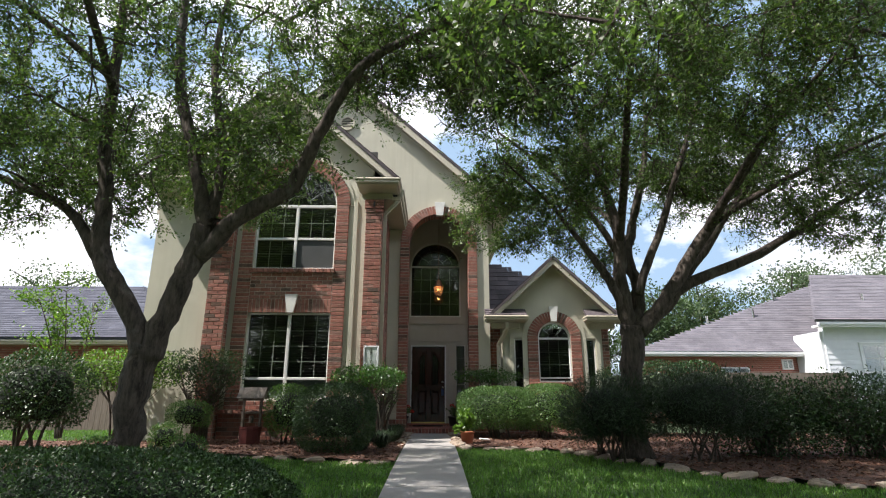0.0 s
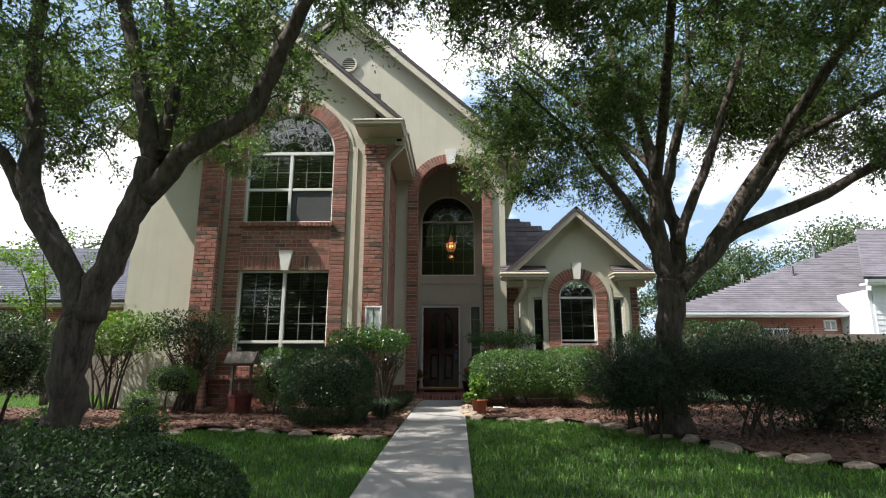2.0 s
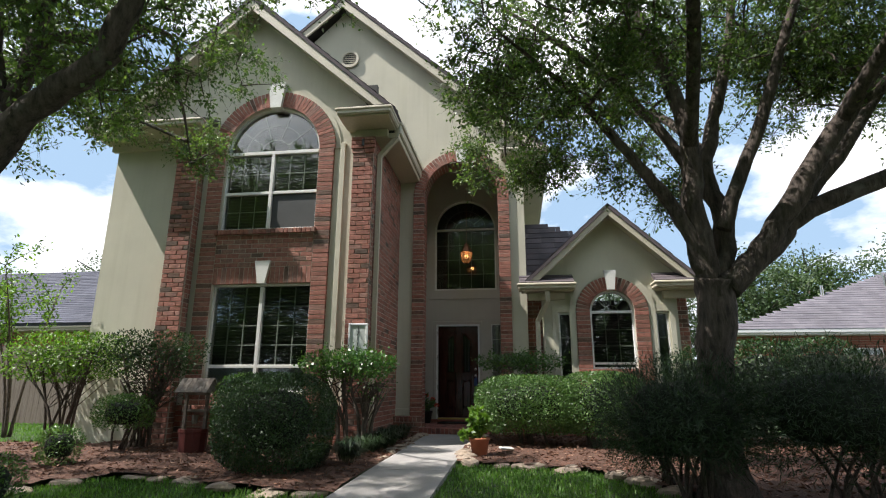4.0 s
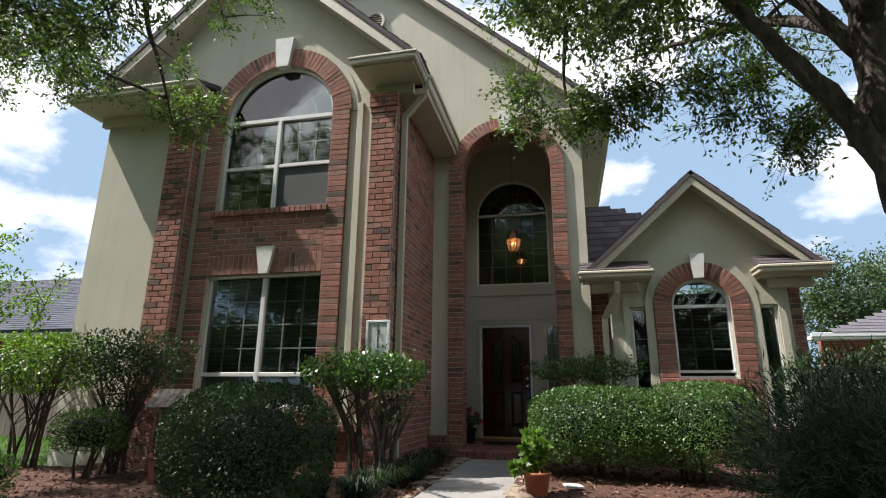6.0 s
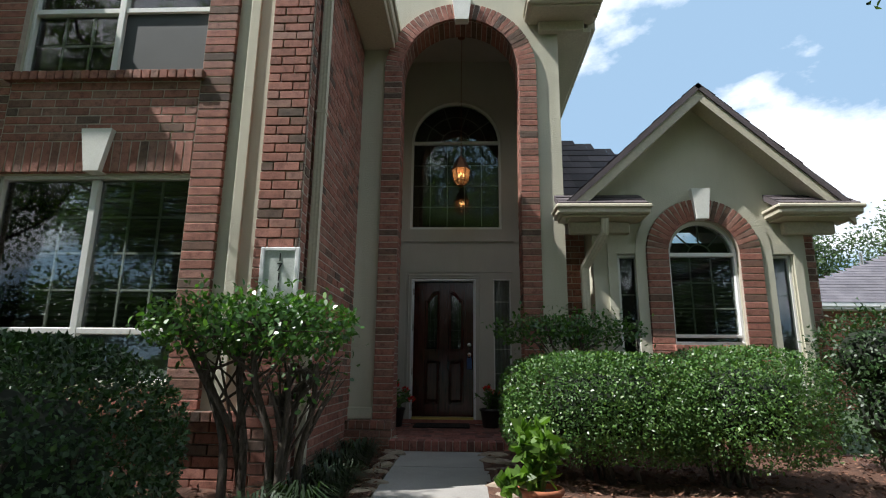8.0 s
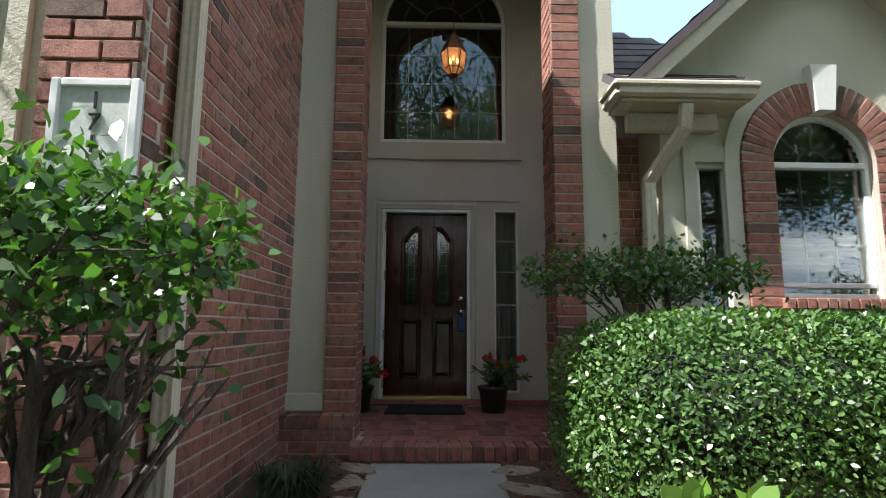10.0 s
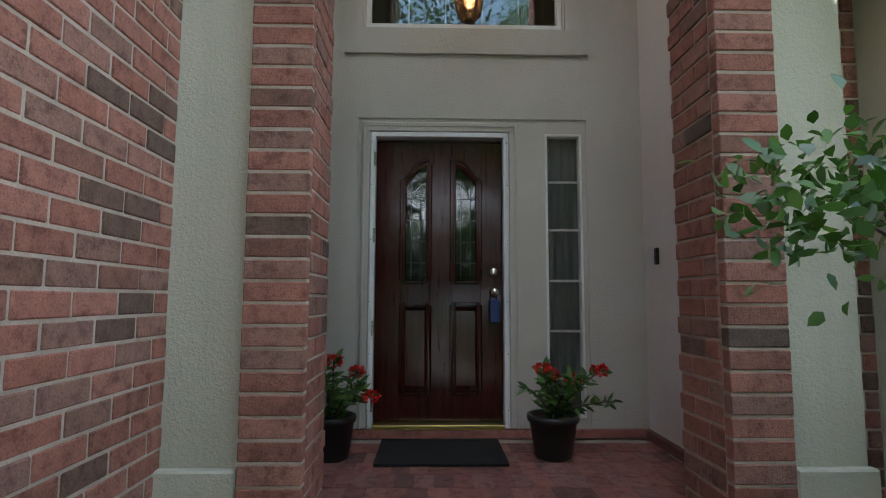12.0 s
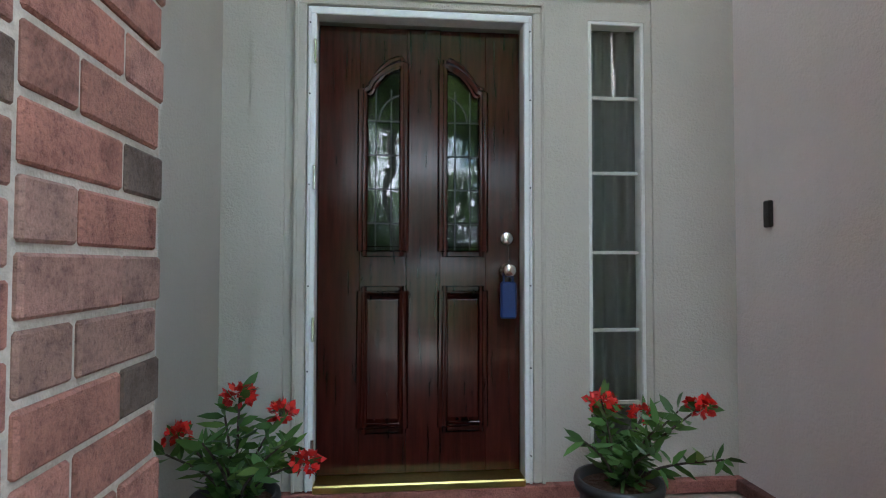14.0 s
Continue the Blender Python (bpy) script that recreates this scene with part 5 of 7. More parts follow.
def oak(name, base, limbs, blobs, clusters, per, label, seed, leaf=(0.056, 0.026), keep_out=(), girth=0.8, boughs=46):
    """A broad oak: hand-set limbs, thinner branches grown out to clumps of leaves."""
    rng = np.random.default_rng(seed)
    pr = random.Random(seed)
    ob = thing(name, base, label, "tree")
    b = Vector(base)
    nodes = []
    for k, (pts, radii) in enumerate(limbs):
        radii = [r * girth for r in radii]
        path, rr = smooth_path([Vector(p) - b for p in pts], radii)
        path = [q + Vector((pr.uniform(-1, 1), pr.uniform(-1, 1), 0)) * r * 0.22 for q, r in zip(path, rr)]
        g = Geo()
        g.tube(path, rr, 14 if rr[0] > 0.1 else 9, 0.07, pr)
        if not k:
            part("trunk", g, BARK, ob, "", True)
        else:
            part("limb", g, BARK, ob, "", True)
            nodes += [q for q, r in zip(path, rr) if r < 0.08 and q.z > 2.2]
    pts = []
    total = sum(w for *_, w in blobs)
    for c, r, w in blobs:
        need = int(clusters * w / total)
        tries = 0
        while need > 0 and tries < 120000:
            tries += 1
            q = rng.normal(0, 1, 3)
            q = q / np.linalg.norm(q) * rng.uniform(0.15, 1) ** 0.45
            p = Vector((c[0] + q[0] * r[0], c[1] + q[1] * r[1], c[2] + q[2] * r[2]))
            if noise.noise(p * 1.35) < -0.10 or any((p - Vector(k[0])).length < k[1] for k in keep_out):
                continue
            pts.append(p - b)
            need -= 1
    nd = np.array([tuple(q) for q in nodes])
    lens = [np.min(np.linalg.norm(nd - np.array(tuple(p)), axis=1)) for p in pts]
    twig, tips, ways = Geo(), [], []
    grown = [nd]
    # boughs: tapered, winding, from the limbs out to spread-out clumps
    far = [i for i in np.argsort(lens) if 0.7 < lens[i] < 2.6]
    for i in far[::max(1, len(far) // boughs)]:
        allnd = np.concatenate(grown)
        p = pts[i]
        a = Vector(allnd[int(np.argmin(np.linalg.norm(allnd - np.array(tuple(p)), axis=1)))])
        gap = (p - a).length
        if gap < 0.4:
            continue
        bend = [a.lerp(p, u) + Vector((pr.uniform(-1, 1), pr.uniform(-1, 1), pr.uniform(-0.3, 1))) * gap * 0.10 for u in (0.3, 0.65)]
        r0 = 0.016 + 0.012 * min(gap, 2.0)
        path, rr = smooth_path([a, *bend, p], [r0, r0 * 0.8, r0 * 0.55, 0.006], 4)
        part("bough", Geo().tube(path, rr, 7, 0.08, pr), BARK, ob, "", True)
        grown.append(np.array([tuple(q) for q in path[2:]]))
    for i in np.argsort(lens):
        p = pts[i]
        allnd = np.concatenate(grown)
        dist = np.linalg.norm(allnd - np.array(tuple(p)), axis=1)
        j = int(np.argmin(dist))
        a = Vector(allnd[j])
        gap = (p - a).length
        if gap > 0.12:
            m = a.lerp(p, 0.5) + Vector((pr.uniform(-1, 1), pr.uniform(-1, 1), pr.uniform(-0.2, 1))) * gap * 0.16
            r0 = 0.007 + 0.011 * min(gap, 1.6)
            twig.tube([a, a.lerp(m, 0.5), m, m.lerp(p, 0.55), p], [r0, r0 * 0.85, r0 * 0.7, r0 * 0.5, 0.004], 5, cap=False)
            grown.append(np.array([tuple(m), tuple(m.lerp(p, 0.5)), tuple(p)]))
        tips.append(tuple(p))
        ways.append(tuple((p - a).normalized() + Vector((0, 0, -0.25))))
    part("twig_growth", twig, TWIG, ob)["kind"] = "stuff"
    tips, ways = np.array(tips), np.array(ways)
    # sprigs at every tip, and leaves set along them
    k = 8
    size = rng.uniform(0.55, 1.25, len(tips))
    axis = unit(rng.normal(0, 1, (len(tips) * k, 3)) + np.repeat(ways, k, 0) * 0.8)
    reach = (rng.uniform(0.2, 0.42, len(tips) * k) * np.repeat(size, k))[:, None]
    root = np.repeat(tips, k, 0)
    side = unit(np.cross(axis, rng.normal(0, 1, axis.shape)))
    third = np.cross(axis, side)
    tri = [side, -0.5 * side + 0.87 * third, -0.5 * side - 0.87 * third]
    faces = [np.stack([root + tri[c] * 0.0026, root + tri[(c + 1) % 3] * 0.0026, root + axis * reach + tri[(c + 1) % 3] * 0.0012, root + axis * reach + tri[c] * 0.0012], 1) for c in range(3)]
    part("sprig_growth", quad_mesh("sprig_growth", np.concatenate(faces), TWIG), None, ob)["kind"] = "stuff"
    pick = rng.integers(0, len(axis), len(tips) * per)
    along = rng.uniform(0.12, 1.0, (len(pick), 1))
    at = root[pick] + axis[pick] * reach[pick] * along + rng.normal(0, 0.028, (len(pick), 3))
    part("crown", quad_mesh("crown", blades(rng, at, axis[pick] * 0.7 + np.array([0, 0, -0.1]), leaf[0], leaf[1], 0.2, 0.75), OAK_LEAF), None, ob)
    return ob


def hull_points(rng, n, c, r, power, lumps, depth, low=-1.0):
    """Points just under the skin of a clipped, slightly lumpy rounded block, with outward ways."""
    out, way = [], []
    while len(out) < n:
        q = rng.normal(0, 1, 3)
        q /= (np.abs(q) ** power).sum() ** (1 / power)
        if q[2] < low:
            continue
        g = np.sign(q) * np.abs(q) ** (power - 1) / np.array(r)
        k = 1 + lumps * noise.noise(Vector((q[0] * r[0] * 2.6 + c[0], q[1] * r[1] * 2.6 + c[1], q[2] * r[2] * 2.6)))
        k -= depth * rng.random() ** 1.7
        out.append(np.array(c) + q * np.array(r) * k)
        way.append(g / np.linalg.norm(g))
    return np.array(out), np.array(way)


def shrub(name, base, blocks, label, mat, leaf, seed, stems=5, stem_r=0.014, power=2.6, lumps=0.06, depth=0.3, spread=0.8, category="shrub", low=-0.75, open_stems=False, sprigs=0.0, corners=4):
    """A clipped shrub. blocks: (centre, radii, leaves), heights above base."""
    rng, pr = np.random.default_rng(seed), random.Random(seed)
    ob = thing(name, base, label, category)
    verts = []
    for c, r, n in blocks:
        at, way = hull_points(rng, n, c, r, power, lumps, depth, low)
        if sprigs:
            k = rng.random(n) < sprigs
            at[k] += way[k] * rng.uniform(0, 0.13, (k.sum(), 1))
        verts.append(blades(rng, at, way * 0.6 + unit(rng.normal(0, 1, at.shape)) + np.array([0, 0, 0.25]), leaf[0], leaf[1], 0.22, spread * 0.5, corners, way + np.array([0, 0, 0.5])))
    part("foliage", quad_mesh("foliage", np.concatenate(verts), mat), None, ob)
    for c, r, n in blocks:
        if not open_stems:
            # added dark solid: the inner shade between leaves is put into its colour
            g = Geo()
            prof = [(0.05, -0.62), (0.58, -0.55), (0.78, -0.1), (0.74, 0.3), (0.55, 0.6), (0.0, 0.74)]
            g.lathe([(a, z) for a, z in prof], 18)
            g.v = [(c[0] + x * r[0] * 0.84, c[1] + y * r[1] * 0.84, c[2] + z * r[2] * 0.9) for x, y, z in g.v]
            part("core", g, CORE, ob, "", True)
        for i in range(stems):
            x0, y0 = c[0] * 0.8 + pr.uniform(-0.25, 0.25) * r[0], c[1] + pr.uniform(-0.25, 0.25) * r[1]
            x1, y1 = c[0] + pr.uniform(-0.8, 0.8) * r[0], c[1] + pr.uniform(-0.7, 0.7) * r[1]
            zt = c[2] + r[2] * 0.3
            pts = [(x0, y0, -0.05), (x0 + (x1 - x0) * 0.2 + pr.uniform(-0.04, 0.04), y0 + (y1 - y0) * 0.25, zt * 0.35), (x0 + (x1 - x0) * 0.6 + pr.uniform(-0.05, 0.05), y0 + (y1 - y0) * 0.6, zt * 0.7), (x1, y1, zt)]
            path, rr = smooth_path(pts, [stem_r * 1.3, stem_r, stem_r * 0.8, stem_r * 0.5], 4)
            g = Geo()
            g.tube(path, rr, 6, 0.1, pr)
            if open_stems:
                for k in range(8):
                    a = path[pr.randint(len(path) // 3, len(path) - 2)]
                    e = Vector((c[0] + pr.uniform(-0.95, 0.95) * r[0], c[1] + pr.uniform(-0.9, 0.9) * r[1], c[2] + pr.uniform(-0.5, 0.7) * r[2]))
                    g.tube([a, a.lerp(e, 0.5) + Vector((pr.uniform(-0.05, 0.05), pr.uniform(-0.05, 0.05), 0.03)), e], [stem_r * 0.42, stem_r * 0.3, 0.002], 5, cap=False)
            part("stem", g, TWIG, ob, "", True)
    return ob


def at_ground(x, y, dz=0.03):
    return (x, y, ground_z(x, y) + dz)


# ---- the two oaks ----
# Unseen high clumps added to shade walk and beds; keep_out gaps let sun through.
oak("oak_tree", at_ground(-3.2, 6.2, -0.05), [
    ([(-3.22, 6.2, 0.2), (-3.17, 6.17, 0.5), (-3.1, 6.1, 1.1), (-2.97, 6.0, 1.78)], [0.30, 0.215, 0.185, 0.215]),
    ([(-3.0, 6.0, 1.62), (-3.3, 6.0, 2.25), (-3.68, 6.0, 2.8), (-3.74, 6.0, 3.55), (-3.85, 6.0, 4.05), (-3.85, 5.9, 5.15), (-3.8, 5.8, 6.2), (-3.6, 5.6, 7.3)], [0.15, 0.135, 0.135, 0.10, 0.09, 0.075, 0.06, 0.03]),
    ([(-3.7, 6.0, 2.75), (-4.2, 6.1, 3.35), (-5.0, 6.2, 3.72), (-6.3, 6.3, 4.3)], [0.10, 0.07, 0.055, 0.025]),
    ([(-2.95, 6.0, 1.62), (-2.8, 6.0, 2.2), (-2.58, 6.0, 2.8), (-2.5, 6.0, 3.2)], [0.17, 0.155, 0.15, 0.16]),
    ([(-2.5, 6.0, 3.1), (-2.74, 6.05, 3.85), (-3.1, 6.1, 5.0), (-3.2, 6.1, 6.0), (-3.2, 6.0, 7.4)], [0.12, 0.10, 0.085, 0.065, 0.03]),
    ([(-2.52, 6.05, 3.2), (-2.5, 6.2, 4.15), (-2.85, 6.4, 5.6), (-2.8, 6.5, 7.1)], [0.10, 0.08, 0.06, 0.025]),
    ([(-2.56, 6.0, 2.75), (-2.1, 5.9, 3.2), (-1.5, 5.8, 3.55), (-1.24, 5.7, 4.1), (-0.75, 5.5, 4.9), (0.05, 5.4, 5.35), (1.2, 5.2, 5.7)], [0.13, 0.115, 0.11, 0.09, 0.07, 0.055, 0.02]),
    ([(-2.5, 6.2, 4.0), (-2.5, 7.4, 5.0), (-3.0, 8.5, 5.6)], [0.07, 0.05, 0.02]),
    ([(-3.8, 5.9, 4.8), (-3.6, 4.6, 5.6), (-3.2, 3.2, 6.0)], [0.07, 0.05, 0.02]),
    ([(-3.85, 5.95, 5.0), (-4.9, 5.6, 5.8), (-6.2, 5.2, 6.4)], [0.06, 0.045, 0.02]),
    ([(-0.75, 5.5, 4.85), (-0.9, 6.4, 5.3), (-1.1, 7.6, 5.55)], [0.05, 0.04, 0.015]),
], [((-4.4, 5.9, 5.4), (3.6, 3.2, 2.2), 10), ((-2.3, 5.6, 6.1), (3.3, 2.8, 1.2), 4), ((0.0, 5.4, 5.5), (1.7, 1.5, 0.9), 3), ((-3.3, 8.7, 5.2), (1.5, 1.2, 0.8), 1.3), ((-3.4, 9.9, 4.8), (0.5, 0.35, 0.4), 0.3), ((-5.2, 6.2, 4.1), (1.9, 1.6, 0.8), 3), ((-6.5, 8.9, 5.6), (1.3, 0.9, 0.6), 1.6), ((-0.3, 6.5, 5.9), (1.0, 0.8, 0.4), 1.0), ((-3.7, 2.3, 6.6), (1.7, 1.3, 0.5), 1.4), ((-4.6, 3.9, 6.6), (1.2, 0.9, 0.4), 0.9), ((-3.5, 3.7, 6.6), (1.0, 0.7, 0.4), 0.7), ((-6.3, 2.8, 6.4), (2.0, 1.4, 0.5), 1.8), ((-1.9, 5.9, 4.0), (0.9, 0.8, 0.6), 0.9), ((-1.0, 7.3, 5.7), (0.9, 1.0, 0.5), 1.0), ((-3.6, 2.6, 6.1), (1.3, 2.0, 0.5), 1.8), ((-4.7, 9.4, 5.6), (0.8, 0.55, 0.5), 0.55), ((-5.0, 5.6, 5.6), (1.5, 1.5, 0.8), 1.6)],
    2600, 68, "mature live oak with forked dark trunk in a mulch bed", 11, keep_out=(((-3.3, 9.0, 5.45), 0.95), ((-3.9, 8.7, 6.4), 0.7), ((-2.66, 9.8, 4.7), 0.55), ((-2.3, 9.6, 5.4), 0.6)))
oak("oak_tree", at_ground(2.95, 8.05, -0.05), [
    ([(3.0, 8.05, 0.3), (3.0, 8.05, 0.7), (2.99, 8.05, 1.5), (3.1, 8.05, 2.3)], [0.31, 0.225, 0.19, 0.22]),
    ([(3.05, 8.05, 2.1), (2.98, 8.05, 2.9), (3.0, 8.05, 3.72), (2.88, 8.05, 4.4), (2.55, 8.0, 5.4), (2.3, 7.9, 6.6)], [0.145, 0.13, 0.11, 0.09, 0.06, 0.025]),
    ([(3.15, 8.1, 2.2), (3.27, 8.15, 2.85), (3.2, 8.25, 3.4), (3.5, 8.4, 4.4), (3.8, 8.5, 5.6), (3.9, 8.6, 7.0)], [0.14, 0.12, 0.10, 0.08, 0.055, 0.025]),
    ([(3.2, 8.05, 2.2), (3.52, 8.0, 2.55), (3.92, 7.9, 3.15), (4.43, 7.8, 3.9), (4.88, 7.6, 4.6), (5.6, 7.4, 5.6), (6.2, 7.2, 6.5)], [0.16, 0.13, 0.12, 0.10, 0.08, 0.05, 0.02]),
    ([(3.4, 8.05, 2.4), (3.66, 8.05, 2.6), (4.02, 8.05, 2.92), (5.17, 8.05, 3.4), (6.05, 8.05, 3.92), (6.8, 8.05, 4.35), (7.9, 8.0, 5.0)], [0.15, 0.12, 0.105, 0.09, 0.065, 0.045, 0.02]),
    ([(3.0, 8.05, 2.35), (2.85, 8.0, 2.85), (2.66, 7.95, 3.12), (2.3, 7.85, 3.6), (1.9, 7.7, 4.05), (1.2, 7.4, 4.6)], [0.10, 0.085, 0.08, 0.055, 0.04, 0.015]),
    ([(3.0, 8.0, 3.6), (2.8, 6.9, 4.5), (2.5, 5.6, 5.2), (2.2, 4.2, 5.5)], [0.09, 0.07, 0.05, 0.02]),
    ([(3.25, 8.3, 3.6), (3.1, 9.3, 4.6), (2.6, 10.3, 5.2), (1.9, 11.0, 5.5)], [0.08, 0.06, 0.04, 0.015]),
    ([(4.3, 7.8, 3.7), (4.5, 6.6, 4.5), (4.8, 5.2, 5.1)], [0.08, 0.055, 0.02]),
    ([(4.9, 8.05, 3.28), (5.9, 8.5, 3.75), (7.1, 9.1, 4.3)], [0.07, 0.05, 0.02]),
    ([(3.5, 8.05, 2.5), (4.2, 8.15, 3.25), (5.2, 8.3, 4.5), (6.4, 8.4, 5.8)], [0.12, 0.09, 0.06, 0.02]),
    ([(3.2, 8.0, 2.75), (3.55, 7.9, 3.6), (3.95, 7.8, 4.7), (4.5, 7.7, 6.2)], [0.09, 0.075, 0.055, 0.02]),
    ([(2.98, 8.05, 3.4), (2.5, 8.2, 4.3), (1.9, 8.3, 5.0), (1.2, 8.3, 5.6)], [0.07, 0.06, 0.045, 0.02]),
    ([(4.43, 7.8, 3.85), (5.2, 7.5, 4.3), (6.3, 7.2, 4.8), (7.6, 6.8, 5.3)], [0.07, 0.06, 0.045, 0.02]),
], [((3.3, 7.4, 6.0), (3.3, 3.2, 1.6), 6.5), ((5.6, 7.6, 5.8), (3.2, 3.4, 1.9), 8), ((2.2, 5.2, 5.3), (2.1, 2.2, 1.1), 4.2), ((1.5, 9.0, 5.0), (1.0, 0.7, 0.5), 0.8), ((0.75, 10.0, 4.45), (0.3, 0.35, 0.35), 0.22), ((3.4, 10.3, 5.0), (0.9, 0.5, 0.35), 0.25), ((1.8, 7.6, 4.35), (1.2, 1.2, 0.6), 1.8), ((6.6, 7.9, 4.4), (1.9, 1.6, 0.8), 2.6), ((5.2, 8.7, 5.2), (1.3, 0.8, 0.7), 1.6), ((3.6, 9.3, 5.55), (1.5, 0.4, 0.35), 1.0), ((4.9, 9.3, 5.2), (0.7, 0.4, 0.5), 0.7), ((2.3, 9.6, 4.08), (1.4, 0.4, 0.28), 0.8), ((3.2, 9.6, 3.85), (0.3, 0.25, 0.4), 0.25), ((4.6, 5.4, 5.2), (2.2, 1.6, 1.0), 3.0), ((0.75, 2.75, 3.35), (0.6, 0.45, 0.4), 0.35), ((1.2, 6.4, 5.3), (1.1, 1.1, 0.6), 1.6)],
    2950, 70, "broad spreading live oak with dark limbs beside the front lawn", 23, keep_out=(((0.3, 1.0, 1.6), 1.4),))

# ---- shrubs ----
shrub("ball_shrub", at_ground(-1.36, 8.72), [((0, 0, 0.50), (0.61, 0.57, 0.51), 26000)], "dense dark green clipped ball shrub by the wing", YAUPON, (0.027, 0.016), 31, 6, low=-0.95, power=2.9, lumps=0.05, depth=0.2)
shrub("ball_shrub", at_ground(-2.45, 10.15), [((0, 0, 0.56), (0.43, 0.40, 0.46), 4200)], "dense dark green clipped shrub beside the wishing well", BOX_LEAF, (0.040, 0.021), 32, 5, low=-0.95)
shrub("ball_shrub", at_ground(-4.15, 10.0), [((0, 0, 0.48), (0.37, 0.34, 0.26), 2600)], "small dark clipped ball shrub under the leggy shrub", BOX_LEAF, (0.034, 0.018), 33, 5)
shrub("ball_shrub", at_ground(-3.95, 8.75), [((0, 0, 0.20), (0.22, 0.22, 0.22), 1500)], "tiny dark clipped shrub at the bed's edge", BOX_LEAF, (0.030, 0.016), 34, 3, low=-0.95)
shrub("ball_shrub", at_ground(-2.75, 6.75), [((0, 0, 0.20), (0.24, 0.22, 0.22), 1500)], "tiny dark clipped shrub beside the oak's trunk", BOX_LEAF, (0.030, 0.016), 35, 3, low=-0.95)
shrub("ball_shrub", at_ground(-3.85, 6.9), [((0, 0, 0.18), (0.22, 0.2, 0.2), 1300)], "tiny dark clipped shrub beside the oak's trunk", BOX_LEAF, (0.030, 0.016), 36, 3, low=-0.95)
shrub("rounded_shrub", at_ground(-5.85, 8.5), [((0, 0, 0.82), (0.78, 0.7, 0.66), 8500)], "large rounded dark green shrub at the bed's corner", YAUPON, (0.046, 0.024), 37, 8, 0.02, power=2.3, lumps=0.12)
shrub("leggy_shrub", at_ground(-4.1, 10.35), [((0, 0, 1.30), (0.78, 0.42, 0.34), 3300), ((0.05, 0, 0.85), (0.6, 0.36, 0.3), 260)], "flat-topped leggy shrub with bare stems by the wall", YAUPON, (0.050, 0.024), 38, 7, 0.017, power=3.4, lumps=0.1, depth=0.75, low=-1, open_stems=True)
shrub("lime_shrub", at_ground(-5.6, 10.5), [((0, 0, 1.28), (0.95, 0.45, 0.36), 4800)], "sunlit yellow-green flat-topped shrub with bare stems", LIME_LEAF, (0.055, 0.028), 39, 8, 0.017, power=3.4, lumps=0.1, depth=0.7, low=-1, open_stems=True)
shrub("standard_shrub", at_ground(-0.98, 10.28), [((-0.09, 0.04, 1.15), (0.68, 0.32, 0.18), 3300), ((0.25, 0, 0.85), (0.3, 0.26, 0.2), 110)], "flat-topped privet on bare twisted stems by the pier", LIGUSTRUM, (0.046, 0.027), 40, 4, 0.025, power=3.0, lumps=0.14, depth=0.6, low=-1, open_stems=True, sprigs=0.15, corners=6)
shrub("box_hedge", at_ground(1.8, 11.45), [((-0.38, 0.02, 0.58), (0.83, 0.50, 0.43), 27000), ((0.68, -0.02, 0.60), (0.62, 0.55, 0.46), 18000)], "clipped rounded hedge in front of the bay", BOX_LEAF, (0.028, 0.0165), 41, 9, 0.016, power=3.4, lumps=0.05, depth=0.35, low=-0.95, corners=6)
shrub("leaning_shrub", at_ground(1.3, 12.3), [((0.03, 0, 1.24), (0.74, 0.28, 0.14), 2100)], "leggy privet leaning beside the entrance column", LIGUSTRUM, (0.046, 0.027), 42, 2, 0.020, power=3.0, lumps=0.16, depth=0.8, low=-1, open_stems=True, sprigs=0.15, corners=6)
# darker leaf material here stands in for tree shade on the shrub
shrub("bay_shrub", at_ground(4.15, 12.1), [((0, 0, 1.0), (0.55, 0.45, 0.42), 3600), ((0.0, -0.1, 0.5), (0.5, 0.42, 0.4), 2600)], "dark loose shrub at the bay's corner", YAUPON, (0.048, 0.024), 43, 5, 0.016, lumps=0.2, depth=0.6, low=-1, sprigs=0.2)
shrub("tall_hedge", at_ground(5.35, 12.2), [((-0.3, 0, 0.88), (0.6, 0.5, 0.70), 5500), ((0.55, 0, 0.88), (0.65, 0.5, 0.70), 6000)], "tall clipped dark hedge behind the oak", YAUPON, (0.050, 0.026), 44, 4, 0.02, power=3.2, lumps=0.06, low=-0.95)
shrub("feathery_shrub", at_ground(2.85, 8.3), [((-0.2, -0.4, 0.66), (0.68, 0.55, 0.42), 15000), ((-0.2, 0.2, 0.45), (0.55, 0.5, 0.35), 5000)], "soft feathery dark shrub at the bed's front", YEW_LEAF, (0.085, 0.007), 45, 7, power=2.2, lumps=0.25, depth=0.7, low=-0.9, sprigs=0.4)
shrub("feathery_shrub", at_ground(3.85, 7.75), [((0, 0, 0.72), (0.88, 0.55, 0.46), 16000)], "soft feathery dark shrub under the oak", YEW_LEAF, (0.085, 0.007), 46, 8, power=2.2, lumps=0.25, depth=0.7, low=-0.9, sprigs=0.4)
